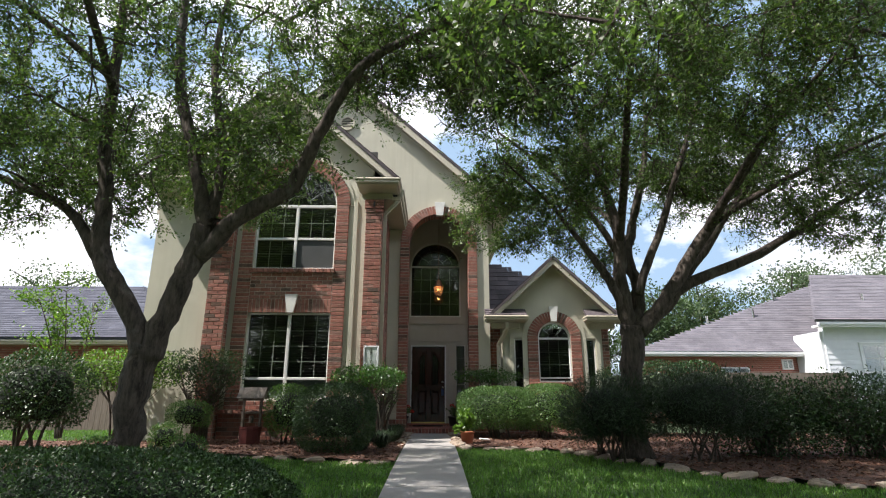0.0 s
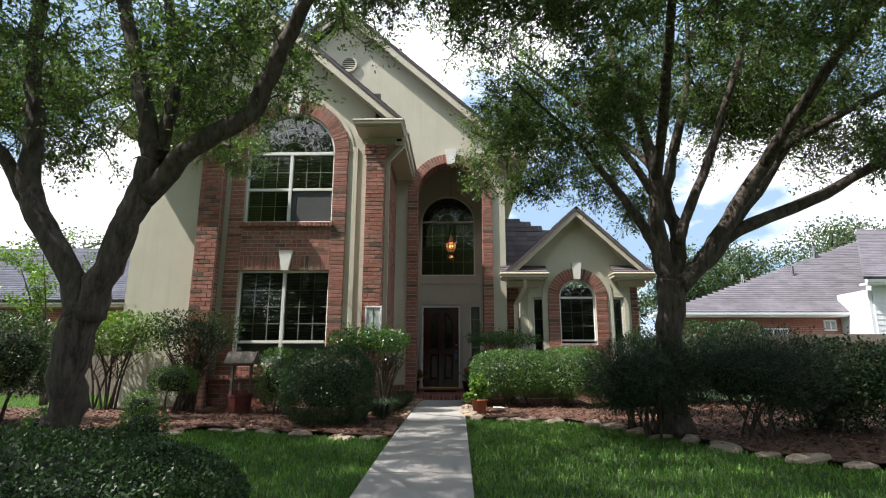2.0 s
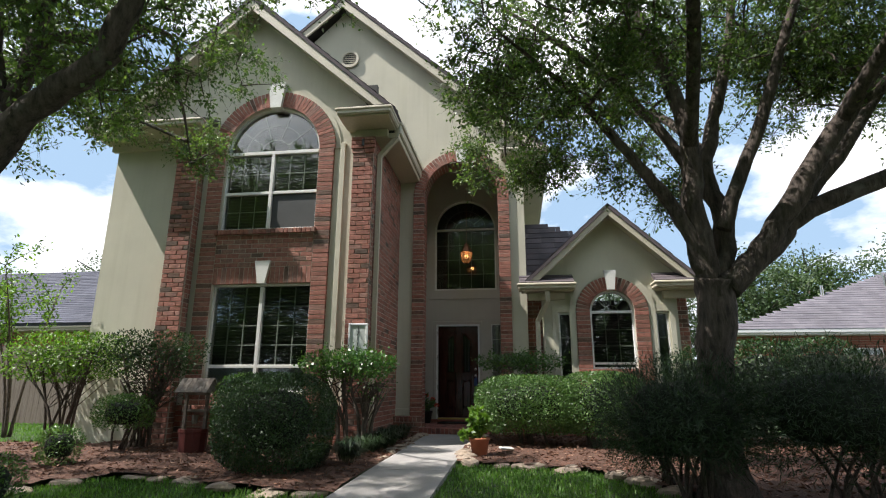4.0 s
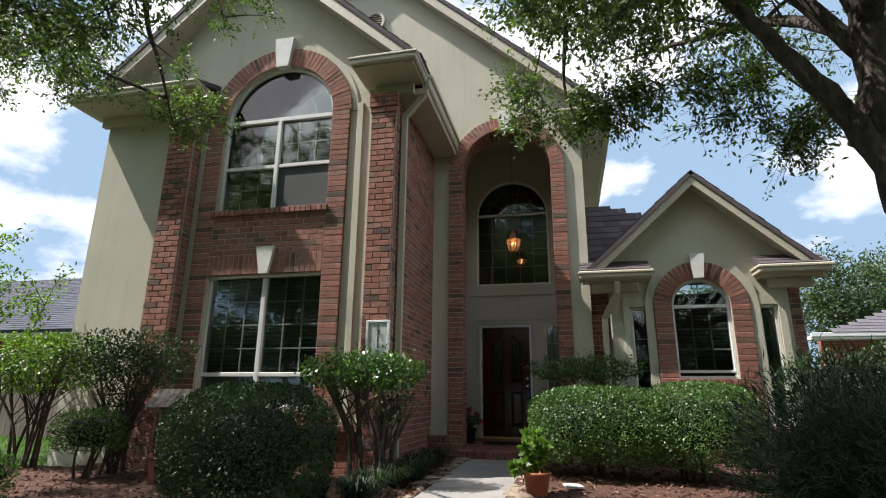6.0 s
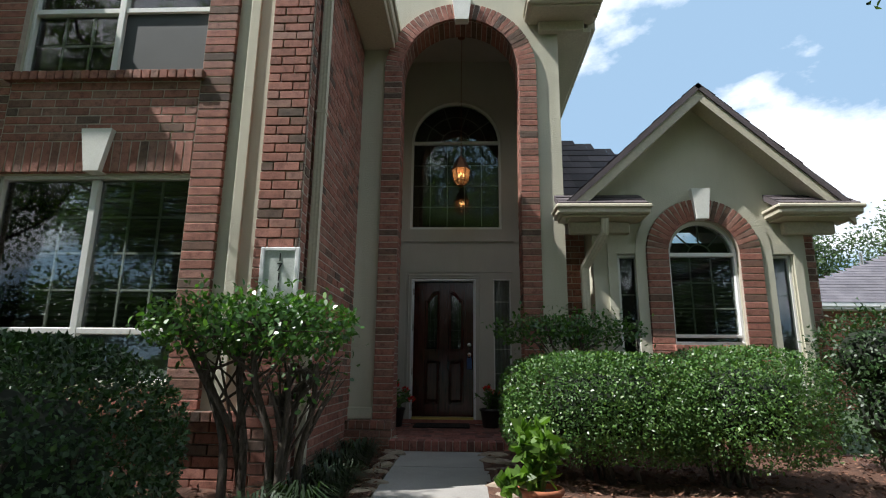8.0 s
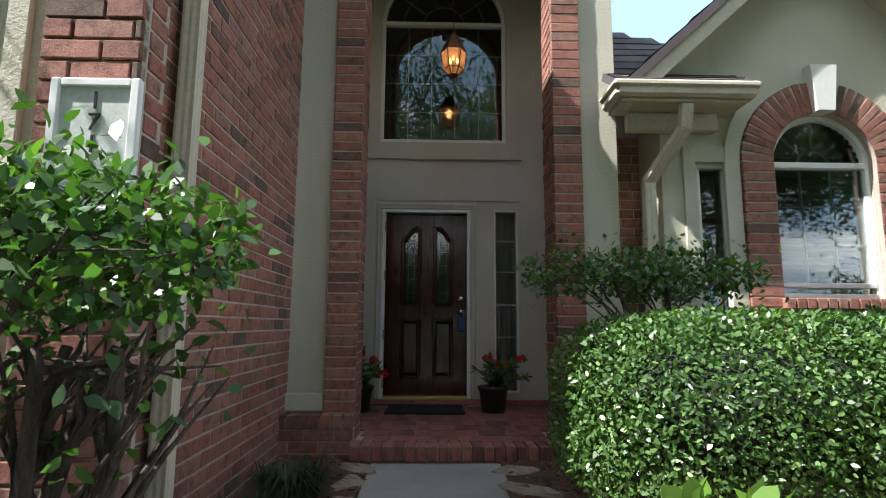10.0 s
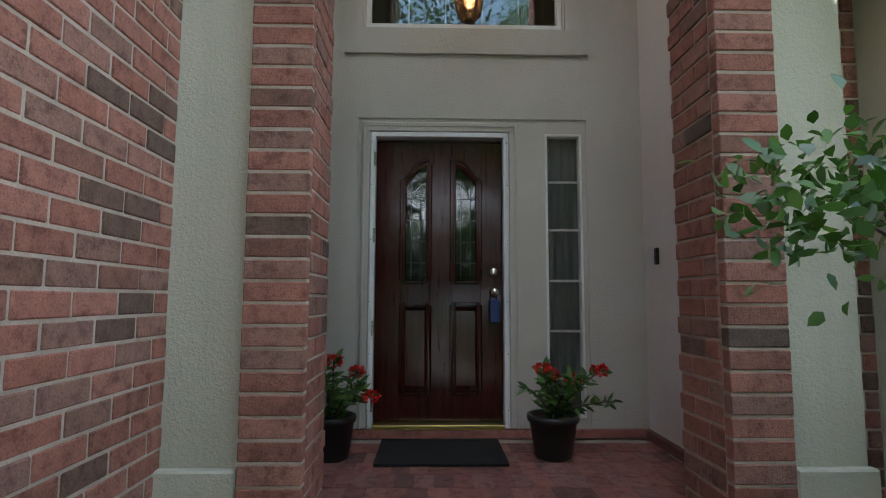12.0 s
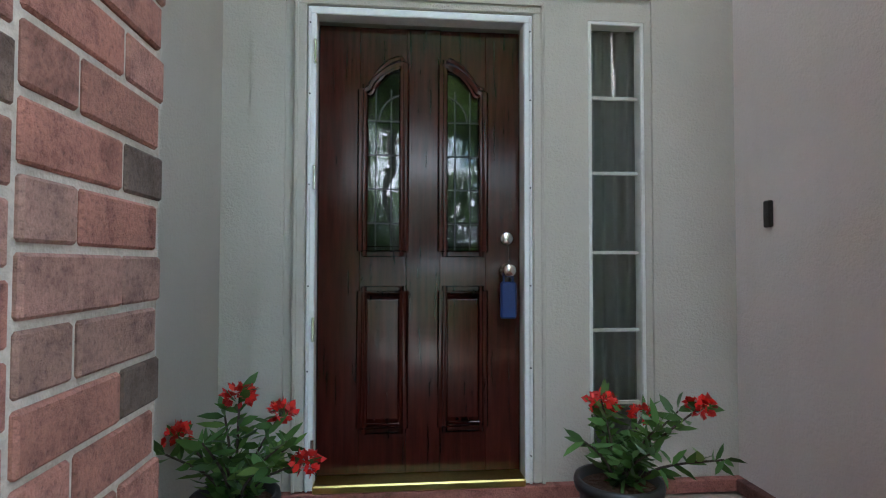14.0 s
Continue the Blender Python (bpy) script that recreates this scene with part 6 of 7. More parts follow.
for k, (x, y, r, h, s) in enumerate(((5.0, 8.3, 0.85, 1.12, 47), (6.4, 8.2, 0.95, 1.15, 48), (7.9, 8.0, 1.0, 1.12, 49))):
    shrub("loose_hedge", at_ground(x, y), [((0, 0, h * 0.62), (r, 0.6, h * 0.38), 9000), ((0, -0.05, h * 0.34), (r * 0.95, 0.55, h * 0.32), 4200)], "loose dark green hedge shrub with bare lower stems", YAUPON, (0.05, 0.024), s, 9, 0.014, power=2.6, lumps=0.16, depth=0.7, low=-1, open_stems=True, sprigs=0.2, category="hedge")
shrub("ground_cover", at_ground(-2.75, 4.75, -0.12), [((0, 0, 0.25), (1.80, 0.95, 0.40), 34000)], "low mounded dark green ground cover on the lawn", YAUPON, (0.030, 0.017), 50, 4, 0.01, power=2.2, lumps=0.1, depth=0.2, low=-0.1)
shrub("lime_shrub", at_ground(9.4, 8.6), [((0, 0, 0.72), (0.8, 0.6, 0.6), 5000)], "sunlit yellow-green shrub beyond the hedge", LIME_LEAF, (0.055, 0.03), 51, 6, lumps=0.15)


def sapling(base, seed):
    rng, pr = np.random.default_rng(seed), random.Random(seed)
    ob = thing("young_tree", base, "slender young tree with sparse lime green leaves", "tree")
    tips = []
    for k in range(5):
        a = pr.uniform(0, 6.28)
        d = Vector((math.cos(a), math.sin(a), 0))
        pts = [Vector((0.05 * math.cos(a), 0.05 * math.sin(a), 0)), d * 0.18 + Vector((0, 0, 0.9)), d * 0.45 + Vector((0, 0, 1.9)), d * 0.75 + Vector((0, 0, 2.6 + pr.uniform(0, 0.6)))]
        path, rr = smooth_path(pts, [0.03, 0.022, 0.013, 0.005])
        g = Geo().tube(path, rr, 7, 0.05, pr)
        for j in range(7):
            s = path[pr.randint(len(path) // 2, len(path) - 1)]
            e = s + Vector((pr.uniform(-0.5, 0.5), pr.uniform(-0.5, 0.5), pr.uniform(0.0, 0.45)))
            g.tube([s, s.lerp(e, 0.5) + Vector((0, 0, 0.04)), e], [0.007, 0.005, 0.002], 5, cap=False)
            tips += [tuple(s.lerp(e, u)) for u in (0.4, 0.6, 0.8, 1.0)]
        part("trunk", g, TWIG, ob, "", True)
    tips = np.array(tips)
    at = np.repeat(tips, 12, 0) + rng.normal(0, 0.07, (len(tips) * 12, 3))
    part("crown", quad_mesh("crown", blades(rng, at, rng.normal(0, 1, at.shape), 0.075, 0.04), LIME_LEAF), None, ob)
    return ob


sapling(at_ground(-7.2, 11.3), 61)


# ---- potted plants ----
def pot(name, at, r, h, mat, label):
    ob = thing(name, at, label, "plant pot")
    g = Geo().lathe([(0.0, 0.0), (r * 0.68, 0.0), (r * 0.72, 0.01), (r * 0.92, h * 0.84), (r, h * 0.85), (r * 1.03, h * 0.93), (r, h), (r * 0.9, h), (r * 0.86, h * 0.86), (0.0, h * 0.84)], 32)
    part("body", g, mat, ob, "", True)
    soil = Geo().lathe([(0.0, h * 0.89), (r * 0.5, h * 0.885), (r * 0.87, h * 0.87)], 20)
    part("soil", soil, MULCH, ob, "", True)
    return ob


def flowering(at, seed, spread, height, lean, label):
    """A bushy pot plant: stems, pairs of pointed leaves, tight red flower heads."""
    rng, pr = np.random.default_rng(seed), random.Random(seed)
    ob = thing("potted_plant", at, label, "plant")
    leaf_at, leaf_way, heads = [], [], []
    for k in range(11):
        a = k * 2.4 + pr.uniform(-0.4, 0.4)
        rr = spread * pr.uniform(0.35, 1.0)
        tip = Vector((math.cos(a) * rr + lean[0], math.sin(a) * rr * 0.8 + lean[1], height * pr.uniform(0.45, 1.0) * (1.1 - 0.4 * rr / spread)))
        path, ra = smooth_path([(0, 0, -0.02), tip * 0.4 + Vector((0, 0, 0.03)), tip], [0.007, 0.005, 0.003], 5)
        part("stem", Geo().tube(path, ra, 5), TWIG, ob)
        for i, q in enumerate(path[2:]):
            for s in range(3):
                b = pr.uniform(0, 6.28)
                leaf_at.append(tuple(q))
                leaf_way.append((math.cos(b), math.sin(b), pr.uniform(-0.1, 0.9)))
        if k % 3 == 0:
            heads.append(tip)
    part("leaves", quad_mesh("leaves", blades(rng, np.array(leaf_at), np.array(leaf_way), 0.078, 0.027, 0.18, 0.3, 6), BOX_LEAF), None, ob)
    for hd in heads:
        n = 60
        w = unit(rng.normal(0, 1, (n, 3)) + np.array([0, -0.3, 0.5]))
        at2 = np.array(tuple(hd)) + w * np.array([0.036, 0.036, 0.02])
        part("flower", quad_mesh("flower", blades(rng, at2, w, 0.028, 0.024, 0.1, 0.5), RED_FLOWER), None, ob, "tight head of small red petals")
    return ob


pot("flower_pot", (-0.655, 14.42, FLOOR), 0.140, 0.245, POT_DARK, "dark plastic flower pot on the porch floor")
flowering((-0.655, 14.42, FLOOR + 0.21), 71, 0.27, 0.40, (0.03, -0.02), "green pot plant with red flower heads by the door")
pot("flower_pot", (0.64, 14.44, FLOOR), 0.150, 0.245, POT_DARK, "dark plastic flower pot below the sidelight")
flowering((0.64, 14.44, FLOOR + 0.21), 72, 0.29, 0.37, (0.06, -0.02), "green pot plant with red flowers below the sidelight")
pot("terracotta_pot", at_ground(0.74, 10.3, 0.03), 0.135, 0.21, TERRACOTTA, "terracotta pot beside the walk")
rng, pr = np.random.default_rng(73), random.Random(73)
ob = thing("succulent", at_ground(0.74, 10.3, 0.21), "bushy succulent with broad glossy leaves", "plant")
for k in range(9):
    a = k * 2.4
    tip = Vector((0.13 * math.cos(a) * (k > 0), 0.13 * math.sin(a) * (k > 0), 0.38 - 0.028 * k)) if k < 7 else Vector((-0.24 + 0.05 * (k - 7), -0.12, 0.04 + 0.05 * (k - 7)))
    path, ra = smooth_path([(0, 0, -0.02), tip * 0.5 + Vector((0, 0, 0.04)), tip], [0.012, 0.01, 0.006], 5)
    part("stem", Geo().tube(path, ra, 6), LIGUSTRUM, ob)
    at2 = np.repeat(np.array([tuple(q) for q in path[3:]]), 5, 0)
    w = unit(rng.normal(0, 1, at2.shape) + np.array([0, 0, 0.5]))
    part("leaves", quad_mesh("leaves", blades(rng, at2, w, 0.085, 0.05, 0.15, 0.2, 6), LIME_LEAF), None, ob)

mat_ob = thing("doormat", (-0.02, 14.52, FLOOR + 0.001), "black rubber doormat in front of the door", "doormat")
part("pad", Geo().box((-0.375, -0.27, 0), (0.375, 0.27, 0.012), 0.004), RUBBER, mat_ob)
for a, b in (((-0.375, -0.27, 0.012), (0.375, -0.235, 0.017)), ((-0.375, 0.235, 0.012), (0.375, 0.27, 0.017)), ((-0.375, -0.235, 0.012), (-0.34, 0.235, 0.017)), ((0.34, -0.235, 0.012), (0.375, 0.235, 0.017))):
    part("border", Geo().box(a, b, 0.002), RUBBER, mat_ob)

# ---- wishing well planter ----
well = thing("wishing_well", at_ground(-3.04, 9.92), "small weathered wishing well planter with a slatted roof", "garden ornament")
g = Geo().lathe([(0.0, 0.0), (0.24, 0.0), (0.25, 0.02), (0.27, 0.28), (0.285, 0.29), (0.285, 0.33), (0.25, 0.33), (0.24, 0.26), (0.0, 0.25)], 12)
part("tub", g, RED_PAINT, well, "dull red painted tub")
for s in (-1, 1):
    part("post", Geo().box((s * 0.22 - 0.03, -0.03, 0.2), (s * 0.22 + 0.03, 0.03, 0.82), 0.005), WELL_WOOD, well)
part("axle", Geo().tube([(-0.28, 0, 0.58), (0.3, 0, 0.58)], 0.022, 10), WELL_WOOD, well)
part("crossbeam", Geo().box((-0.27, -0.02, 0.80), (0.27, 0.02, 0.85), 0.004), WELL_WOOD, well)
for s in (-1, 1):
    for k in range(6):
        x0 = -0.34 + 0.1135 * k
        g = Geo().slab([(x0, s * 0.005, 1.03), (x0 + 0.108, s * 0.005, 1.03), (x0 + 0.108, s * 0.26, 0.83), (x0, s * 0.26, 0.83)], (0, s * 0.008, 0.014))
        part("roof_slat", g, WELL_WOOD, well)
for s in (-1, 1):
    part("gable_board", Geo().slab([(s * 0.30, -0.24, 0.84), (s * 0.30, 0.24, 0.84), (s * 0.30, 0.0, 1.02)], (s * 0.015, 0, 0)), WELL_WOOD, well)
part("bucket", Geo().lathe([(0.0, 0.40), (0.05, 0.40), (0.065, 0.52), (0.058, 0.52), (0.045, 0.41)], 14), WELL_WOOD, well)


well.scale = (0.68, 0.68, 0.92)


# ---- edging stones ----
def boulder(at, size, seed, group):
    pr = random.Random(seed)
    g = Geo()
    n, rings = 9, ((0.0, 0.0), (0.85, 0.0), (1.0, 0.35), (0.92, 0.75), (0.6, 1.0), (0.0, 1.04))
    rad = [1 + pr.uniform(-0.22, 0.22) for _ in range(n)]
    pts, fs = [], []
    for r, z in rings:
        for k in range(n):
            a = 2 * math.pi * k / n
            q = r * rad[k] * (1 + pr.uniform(-0.05, 0.05))
            pts.append((q * math.cos(a) * size[0], q * math.sin(a) * size[1], (z * (1 + 0.12 * math.sin(a * 2 + seed))) * size[2]))
    for i in range(len(rings) - 1):
        for k in range(n):
            fs.append((i * n + k, i * n + (k + 1) % n, (i + 1) * n + (k + 1) % n, (i + 1) * n + k))
    g.add(pts, fs)
    ob = tagged(new("edging_stone", g.mesh("edging_stone", STONE)), "tan rough limestone edging stone at the bed", "stone", group)
    ob.location, ob.rotation_euler = (at[0], at[1], at[2]), (pr.uniform(-0.12, 0.12), pr.uniform(-0.12, 0.12), pr.uniform(0, 6.28))
    return ob


pr = random.Random(9)
x, k = 0.66, 0
while x < 9.5:
    r = pr.uniform(0.14, 0.25)
    y = bed_edge_r(x) + pr.uniform(-0.05, 0.05)
    boulder((x, y, ground_z(x, y) - 0.02), (r, r * pr.uniform(0.55, 0.8), pr.uniform(0.045, 0.085)), 200 + k, "bed edging stones")
    slope = abs(bed_edge_r(x + 0.1) - bed_edge_r(x)) / 0.1
    x += (r * 2 + 0.03) / math.sqrt(1 + slope * slope)
    k += 1
x = -0.62
while x > -8.5:
    r = pr.uniform(0.14, 0.26)
    y = bed_edge_l(x) + pr.uniform(-0.05, 0.05)
    boulder((x, y, ground_z(x, y) - 0.03), (r, r * pr.uniform(0.55, 0.8), pr.uniform(0.04, 0.075)), 300 + k, "bed edging stones")
    slope = abs(bed_edge_l(x - 0.1) - bed_edge_l(x)) / 0.1
    x -= (r * 2 + 0.04) / math.sqrt(1 + slope * slope)
    k += 1
for s in (-1, 1):
    y = 9.9
    while y < 12.75:
        r = pr.uniform(0.13, 0.2)
        xx = (WALK_L - 0.08) if s < 0 else (WALK_R + 0.08)
        boulder((xx, y, ground_z(xx, y) - 0.02), (0.075, r, pr.uniform(0.06, 0.09)), 400 + k, "walk edging stones")
        y += r * 2 + 0.03
        k += 1
g = Geo().box((-0.09, -0.06, 0), (0.09, 0.06, 0.02), 0.004)
ob = tagged(new("paving_tile", g.mesh("paving_tile", KEYSTONE)), "small pale tile lying on the mulch", "tile")
ob.location, ob.rotation_euler = at_ground(1.08, 10.6, 0.07), (0.1, 0.05, 0.4)
# standpipe beside the step
g = Geo().tube([(0, 0, 0), (0, 0, 0.42)], 0.011, 10)
g.lathe([(0.0, 0.42), (0.017, 0.425), (0.02, 0.445), (0.012, 0.465), (0.0, 0.47)], 12)
ob = tagged(new("garden_stake", g.mesh("garden_stake", COPPER)), "thin rusty metal stake beside the step", "stake")
ob.location = at_ground(1.03, 12.72)
# dark drain elbow at the pier
g = Geo().tube([(-0.955, 11.16, 0.62), (-0.93, 11.08, 0.52), (-0.86, 10.97, 0.50)], 0.05, 12)
tagged(new("drain_pipe", g.mesh("drain_pipe", BLACK)), "short black corrugated drain at the downspout's foot", "drain")


# ---- grass, mulch chips, tufts ----
def grass_field(name, n, x0, x1, y0, y1, h, seed, label, keep):
    rng = np.random.default_rng(seed)
    xs, ys = rng.uniform(x0, x1, n), rng.uniform(y0, y1, n)
    ok = np.array([keep(x, y) for x, y in zip(xs, ys)])
    xs, ys = xs[ok], ys[ok]
    zs = np.array([ground_z(x, y) - 0.03 for x, y in zip(xs, ys)])
    n = len(xs)
    a = rng.uniform(0, 6.283, n)
    lean = rng.uniform(0.1, 0.75, n)[:, None]
    hh = (h * rng.uniform(0.55, 1.3, n))[:, None]
    side = np.stack([np.cos(a), np.sin(a), np.zeros(n)], 1)
    fwd = np.stack([-np.sin(a), np.cos(a), np.zeros(n)], 1)
    p = np.stack([xs, ys, zs], 1)
    w = 0.0042
    tip = p + np.array([0, 0, 1]) * hh + fwd * hh * lean
    mid = p + np.array([0, 0, 0.62]) * hh + fwd * hh * lean * 0.35
    v = np.stack([p, mid + side * w, tip, mid - side * w], 1)
    ob = new(name, quad_mesh(name, v, GRASS))
    return tagged(ob, label, "grass", kind="stuff")


def lawn(x, y):
    if WALK_L - 0.01 < x < WALK_R + 0.01 and y < WALK_END:
        return False
    if in_bed(x, y):
        return False
    if ((x + 2.75) / 1.6) ** 2 + ((y - 4.75) / 0.85) ** 2 < 0.8:
        return False
    return True


grass_field("lawn_grass", 125000, -6.5, 0.0, 1.6, 9.6, 0.052, 81, "short green lawn grass west of the walk", lawn)
grass_field("lawn_grass", 155000, 0.5, 9.0, 1.6, 9.9, 0.052, 82, "short green lawn grass east of the walk", lawn)
grass_field("lawn_grass", 40000, -12, -5.6, 8.5, 18, 0.06, 83, "sunlit lawn strip along the neighbour's fence", lambda x, y: lawn(x, y) and (x < -5.85 or y < 11))
rng = np.random.default_rng(84)
n = 26000
xs, ys = rng.uniform(-7.5, 8.5, n), rng.uniform(5.2, 13.0, n)
ok = np.array([in_bed(x, y) for x, y in zip(xs, ys)])
xs, ys = xs[ok], ys[ok]
zs = np.array([ground_z(x, y) + 0.042 + 0.022 * noise.noise((x * 2.1, y * 2.1, 3)) for x, y in zip(xs, ys)])
way = np.stack([rng.normal(0, 1, len(xs)), rng.normal(0, 1, len(xs)), rng.normal(0, 0.25, len(xs))], 1)
tagged(new("bark_chips", quad_mesh("bark_chips", blades(rng, np.stack([xs, ys, zs], 1), way, 0.062, 0.02, 0.2, 0.1), MULCH_CHIP)), "scattered reddish bark chips on the beds", "mulch", kind="stuff")


def tuft(at, seed, r, h, n):
    rng = np.random.default_rng(seed)
    a = rng.uniform(0, 6.283, n)
    q = r * rng.random(n) ** 0.6
    p = np.stack([q * np.cos(a), q * np.sin(a), np.zeros(n)], 1)
    out = np.stack([np.cos(a), np.sin(a), np.zeros(n)], 1)
    hh = (h * rng.uniform(0.6, 1.2, n))[:, None]
    side = np.stack([-np.sin(a), np.cos(a), np.zeros(n)], 1) * 0.006
    mid = p + np.array([0, 0, 0.8]) * hh + out * hh * 0.3
    tip = p + np.array([0, 0, 0.62]) * hh + out * hh * rng.uniform(0.6, 1.1, n)[:, None]
    ob = thing("border_grass", at, "dark arching border grass tuft beside the walk", "ornamental grass", "border grass tufts")
    part("foliage", quad_mesh("foliage", np.stack([p - side, mid - side, tip, mid + side], 1), YEW_LEAF), None, ob)


for k, (x, y) in enumerate(((-0.72, 9.35), (-0.78, 9.85), (-0.7, 10.3), (-0.62, 10.75), (-0.7, 11.3), (-0.66, 11.9), (-1.0, 9.0))):
    tuft(at_ground(x, y), 90 + k, 0.12, 0.26, 260)

# ---- fence ----
fence = thing("fence", (0, 0, 0), "weathered grey cedar picket fence behind the side lawn", "fence")
x, k = -16.0, 0
while x < -5.9:
    z = ground_z(x, 14.5)
    part("picket", Geo().slab([(x, 14.5, z), (x + 0.135, 14.5, z), (x + 0.135, 14.5, z + 1.72), (x + 0.105, 14.5, z + 1.76), (x + 0.03, 14.5, z + 1.76), (x, 14.5, z + 1.72)], (0, 0.018 + 0.002 * (k % 3), 0)), FENCE_WOOD, fence)
    x += 0.142
    k += 1
for z in (0.4, 1.4):
    part("rail", Geo().box((-16, 14.525, ground_z(0, 14.5) + z), (-5.85, 14.565, ground_z(0, 14.5) + z + 0.09)), FENCE_WOOD, fence)
fence2 = thing("fence", (0, 0, 0), "weathered grey picket fence before the neighbouring house", "fence")
x = 9.0
while x < 14.4:
    z = ground_z(x, 19)
    part("picket", Geo().box((x, 19.0, z), (x + 0.135, 19.02, z + 1.72)), FENCE_WOOD, fence2)
    x += 0.142


# ---- neighbouring houses ----
def house_shell(name, at, label):
    return thing(name, at, label, "house")


def plane_shingles(ob, c, a, u, n, clip=None, mat=None):
    mat = mat or NB_ROOF
    deck = Geo()
    c, a, u = Vector(c), Vector(a), Vector(u)
    nn = a.cross(u).normalized()
    nn = -nn if nn.z < 0 else nn
    c0, c1 = clip(0.0) if clip else (0, 1)
    d0, d1 = clip(1.0) if clip else (0, 1)
    deck.slab([c + a * c0, c + a * c1, c + a * d1 + u, c + a * d0 + u], -nn * 0.1)
    r = part("roof", deck, mat, ob)
    s = part("shingles", shingle_roof(ob.name, c, a, u, n, 0, "", mat, clip, tab=0.42), mat, r)
    s["kind"] = "stuff"
    return r


nb = house_shell("neighbour_house", (0, 0, 0), "brick and white siding house with a broad grey hip roof")
g = Geo().box((7.8, 21.3, 0.3), (14.4, 21.5, 3.05)).box((14.2, 21.5, 0.3), (14.4, 28, 3.05))
part("wall", g, NB_BRICK, nb)
g = Geo()
for k in range(34):
    z = 0.45 + 0.0775 * k
    g.box((7.8, 21.292, z - 0.005), (14.4, 21.3, z + 0.005))
part("mortar_joints", g, MORTAR, nb)
g = Geo()
for k in range(20):
    g.slab([(14.4, 19.75 - 0.004, 0.4 + 0.18 * k), (22, 19.75 - 0.004, 0.4 + 0.18 * k), (22, 19.75 + 0.012, 0.58 + 0.18 * k), (14.4, 19.75 + 0.012, 0.58 + 0.18 * k)], (0, 0.12, 0))
g.box((14.4, 19.87, 0.3), (22, 20.0, 4.2)).box((14.28, 19.8, 0.3), (14.4, 21.3, 3.75))
part("siding", g, SIDING, nb)
part("soffit", Geo().box((7.4, 20.85, 2.93), (14.4, 21.3, 3.02)).box((7.4, 20.8, 2.99), (14.4, 20.87, 3.10), 0.01).box((14.0, 19.3, 3.86), (22.4, 19.75, 3.94)).box((14.0, 19.25, 3.92), (22.4, 19.32, 4.12), 0.01), WHITE, nb)
plane_shingles(nb, (7.9, 20.8, 3.10), (12.5, 0, 0), (0, 4.6, 4.1), 46, lambda s: (0.96 * s, 1.0))
plane_shingles(nb, (13.8, 19.2, 4.1), (9.0, 0, 0), (0, 3.6, 2.5), 30, lambda s: (0.3 * s, 1.0))
for x0, x1, z0, z1 in ((11.25, 12.35, 1.9, 2.55), (13.65, 14.1, 2.45, 2.85)):
    w = part("window", Geo().box((x0, 21.27, z0), (x1, 21.31, z1), 0.01), WHITE, nb)
    part("pane", Geo().box((x0 + 0.06, 21.262, z0 + 0.06), (x1 - 0.06, 21.268, z1 - 0.06)), GLASS, w)
    part("muntin", Geo().box(((x0 + x1) / 2 - 0.02, 21.255, z0), ((x0 + x1) / 2 + 0.02, 21.265, z1)), WHITE, w)
w = part("window", Geo().box((15.6, 19.70, 1.2), (19.6, 19.76, 3.35), 0.01), WHITE, nb)
for i in range(7):
    for j in range(4):
        a, b = 15.72 + i * 0.54, 1.32 + j * 0.49
        part("pane", Geo().box((a, 19.688, b), (a + 0.49, 19.695, b + 0.44)), GLASS, w)
for x, y, z in ((11.4, 22.2, 4.4), (13.6, 22.6, 4.8), (15.2, 23.6, 5.8), (16.8, 20.6, 5.05)):
    part("vent_pipe", Geo().tube([(x, y, z - 0.2), (x, y, z + 0.28)], 0.05, 10), CHROME, nb)

nl = house_shell("neighbour_house", (0, 0, 0), "low brick house with a grey shingle roof beyond the fence")
part("wall", Geo().box((-22, 17.6, 0.3), (-8.4, 17.8, 2.95)).box((-8.6, 17.8, 0.3), (-8.4, 26, 2.95)), NB_BRICK, nl)
g = Geo()
for k in range(32):
    z = 0.45 + 0.0775 * k
    g.box((-22, 17.592, z - 0.005), (-8.4, 17.6, z + 0.005))
part("mortar_joints", g, MORTAR, nl)
part("soffit", Geo().box((-22.4, 17.1, 2.9), (-8.0, 17.6, 2.98)).box((-22.4, 17.05, 2.96), (-8.0, 17.12, 3.12), 0.01), TRIM, nl)
plane_shingles(nl, (-22.6, 17.0, 3.1), (14.8, 0, 0), (0, 3.6, 2.35), 30, lambda s: (0.0, 1.0 - 0.22 * s), NB_ROOF_DARK)
plane_shingles(nl, (-7.8, 17.0, 3.1), (0, 9, 0), (-3.26, 0, 2.35), 30, lambda s: (0.4 * s, 1.0 - 0.4 * s), NB_ROOF_DARK)
for x, y, z in ((-11.6, 18.6, 4.15), (-11.2, 18.9, 4.35)):
    part("vent_pipe", Geo().tube([(x, y, z - 0.2), (x, y, z + 0.3)], 0.09, 10), CHROME, nl)


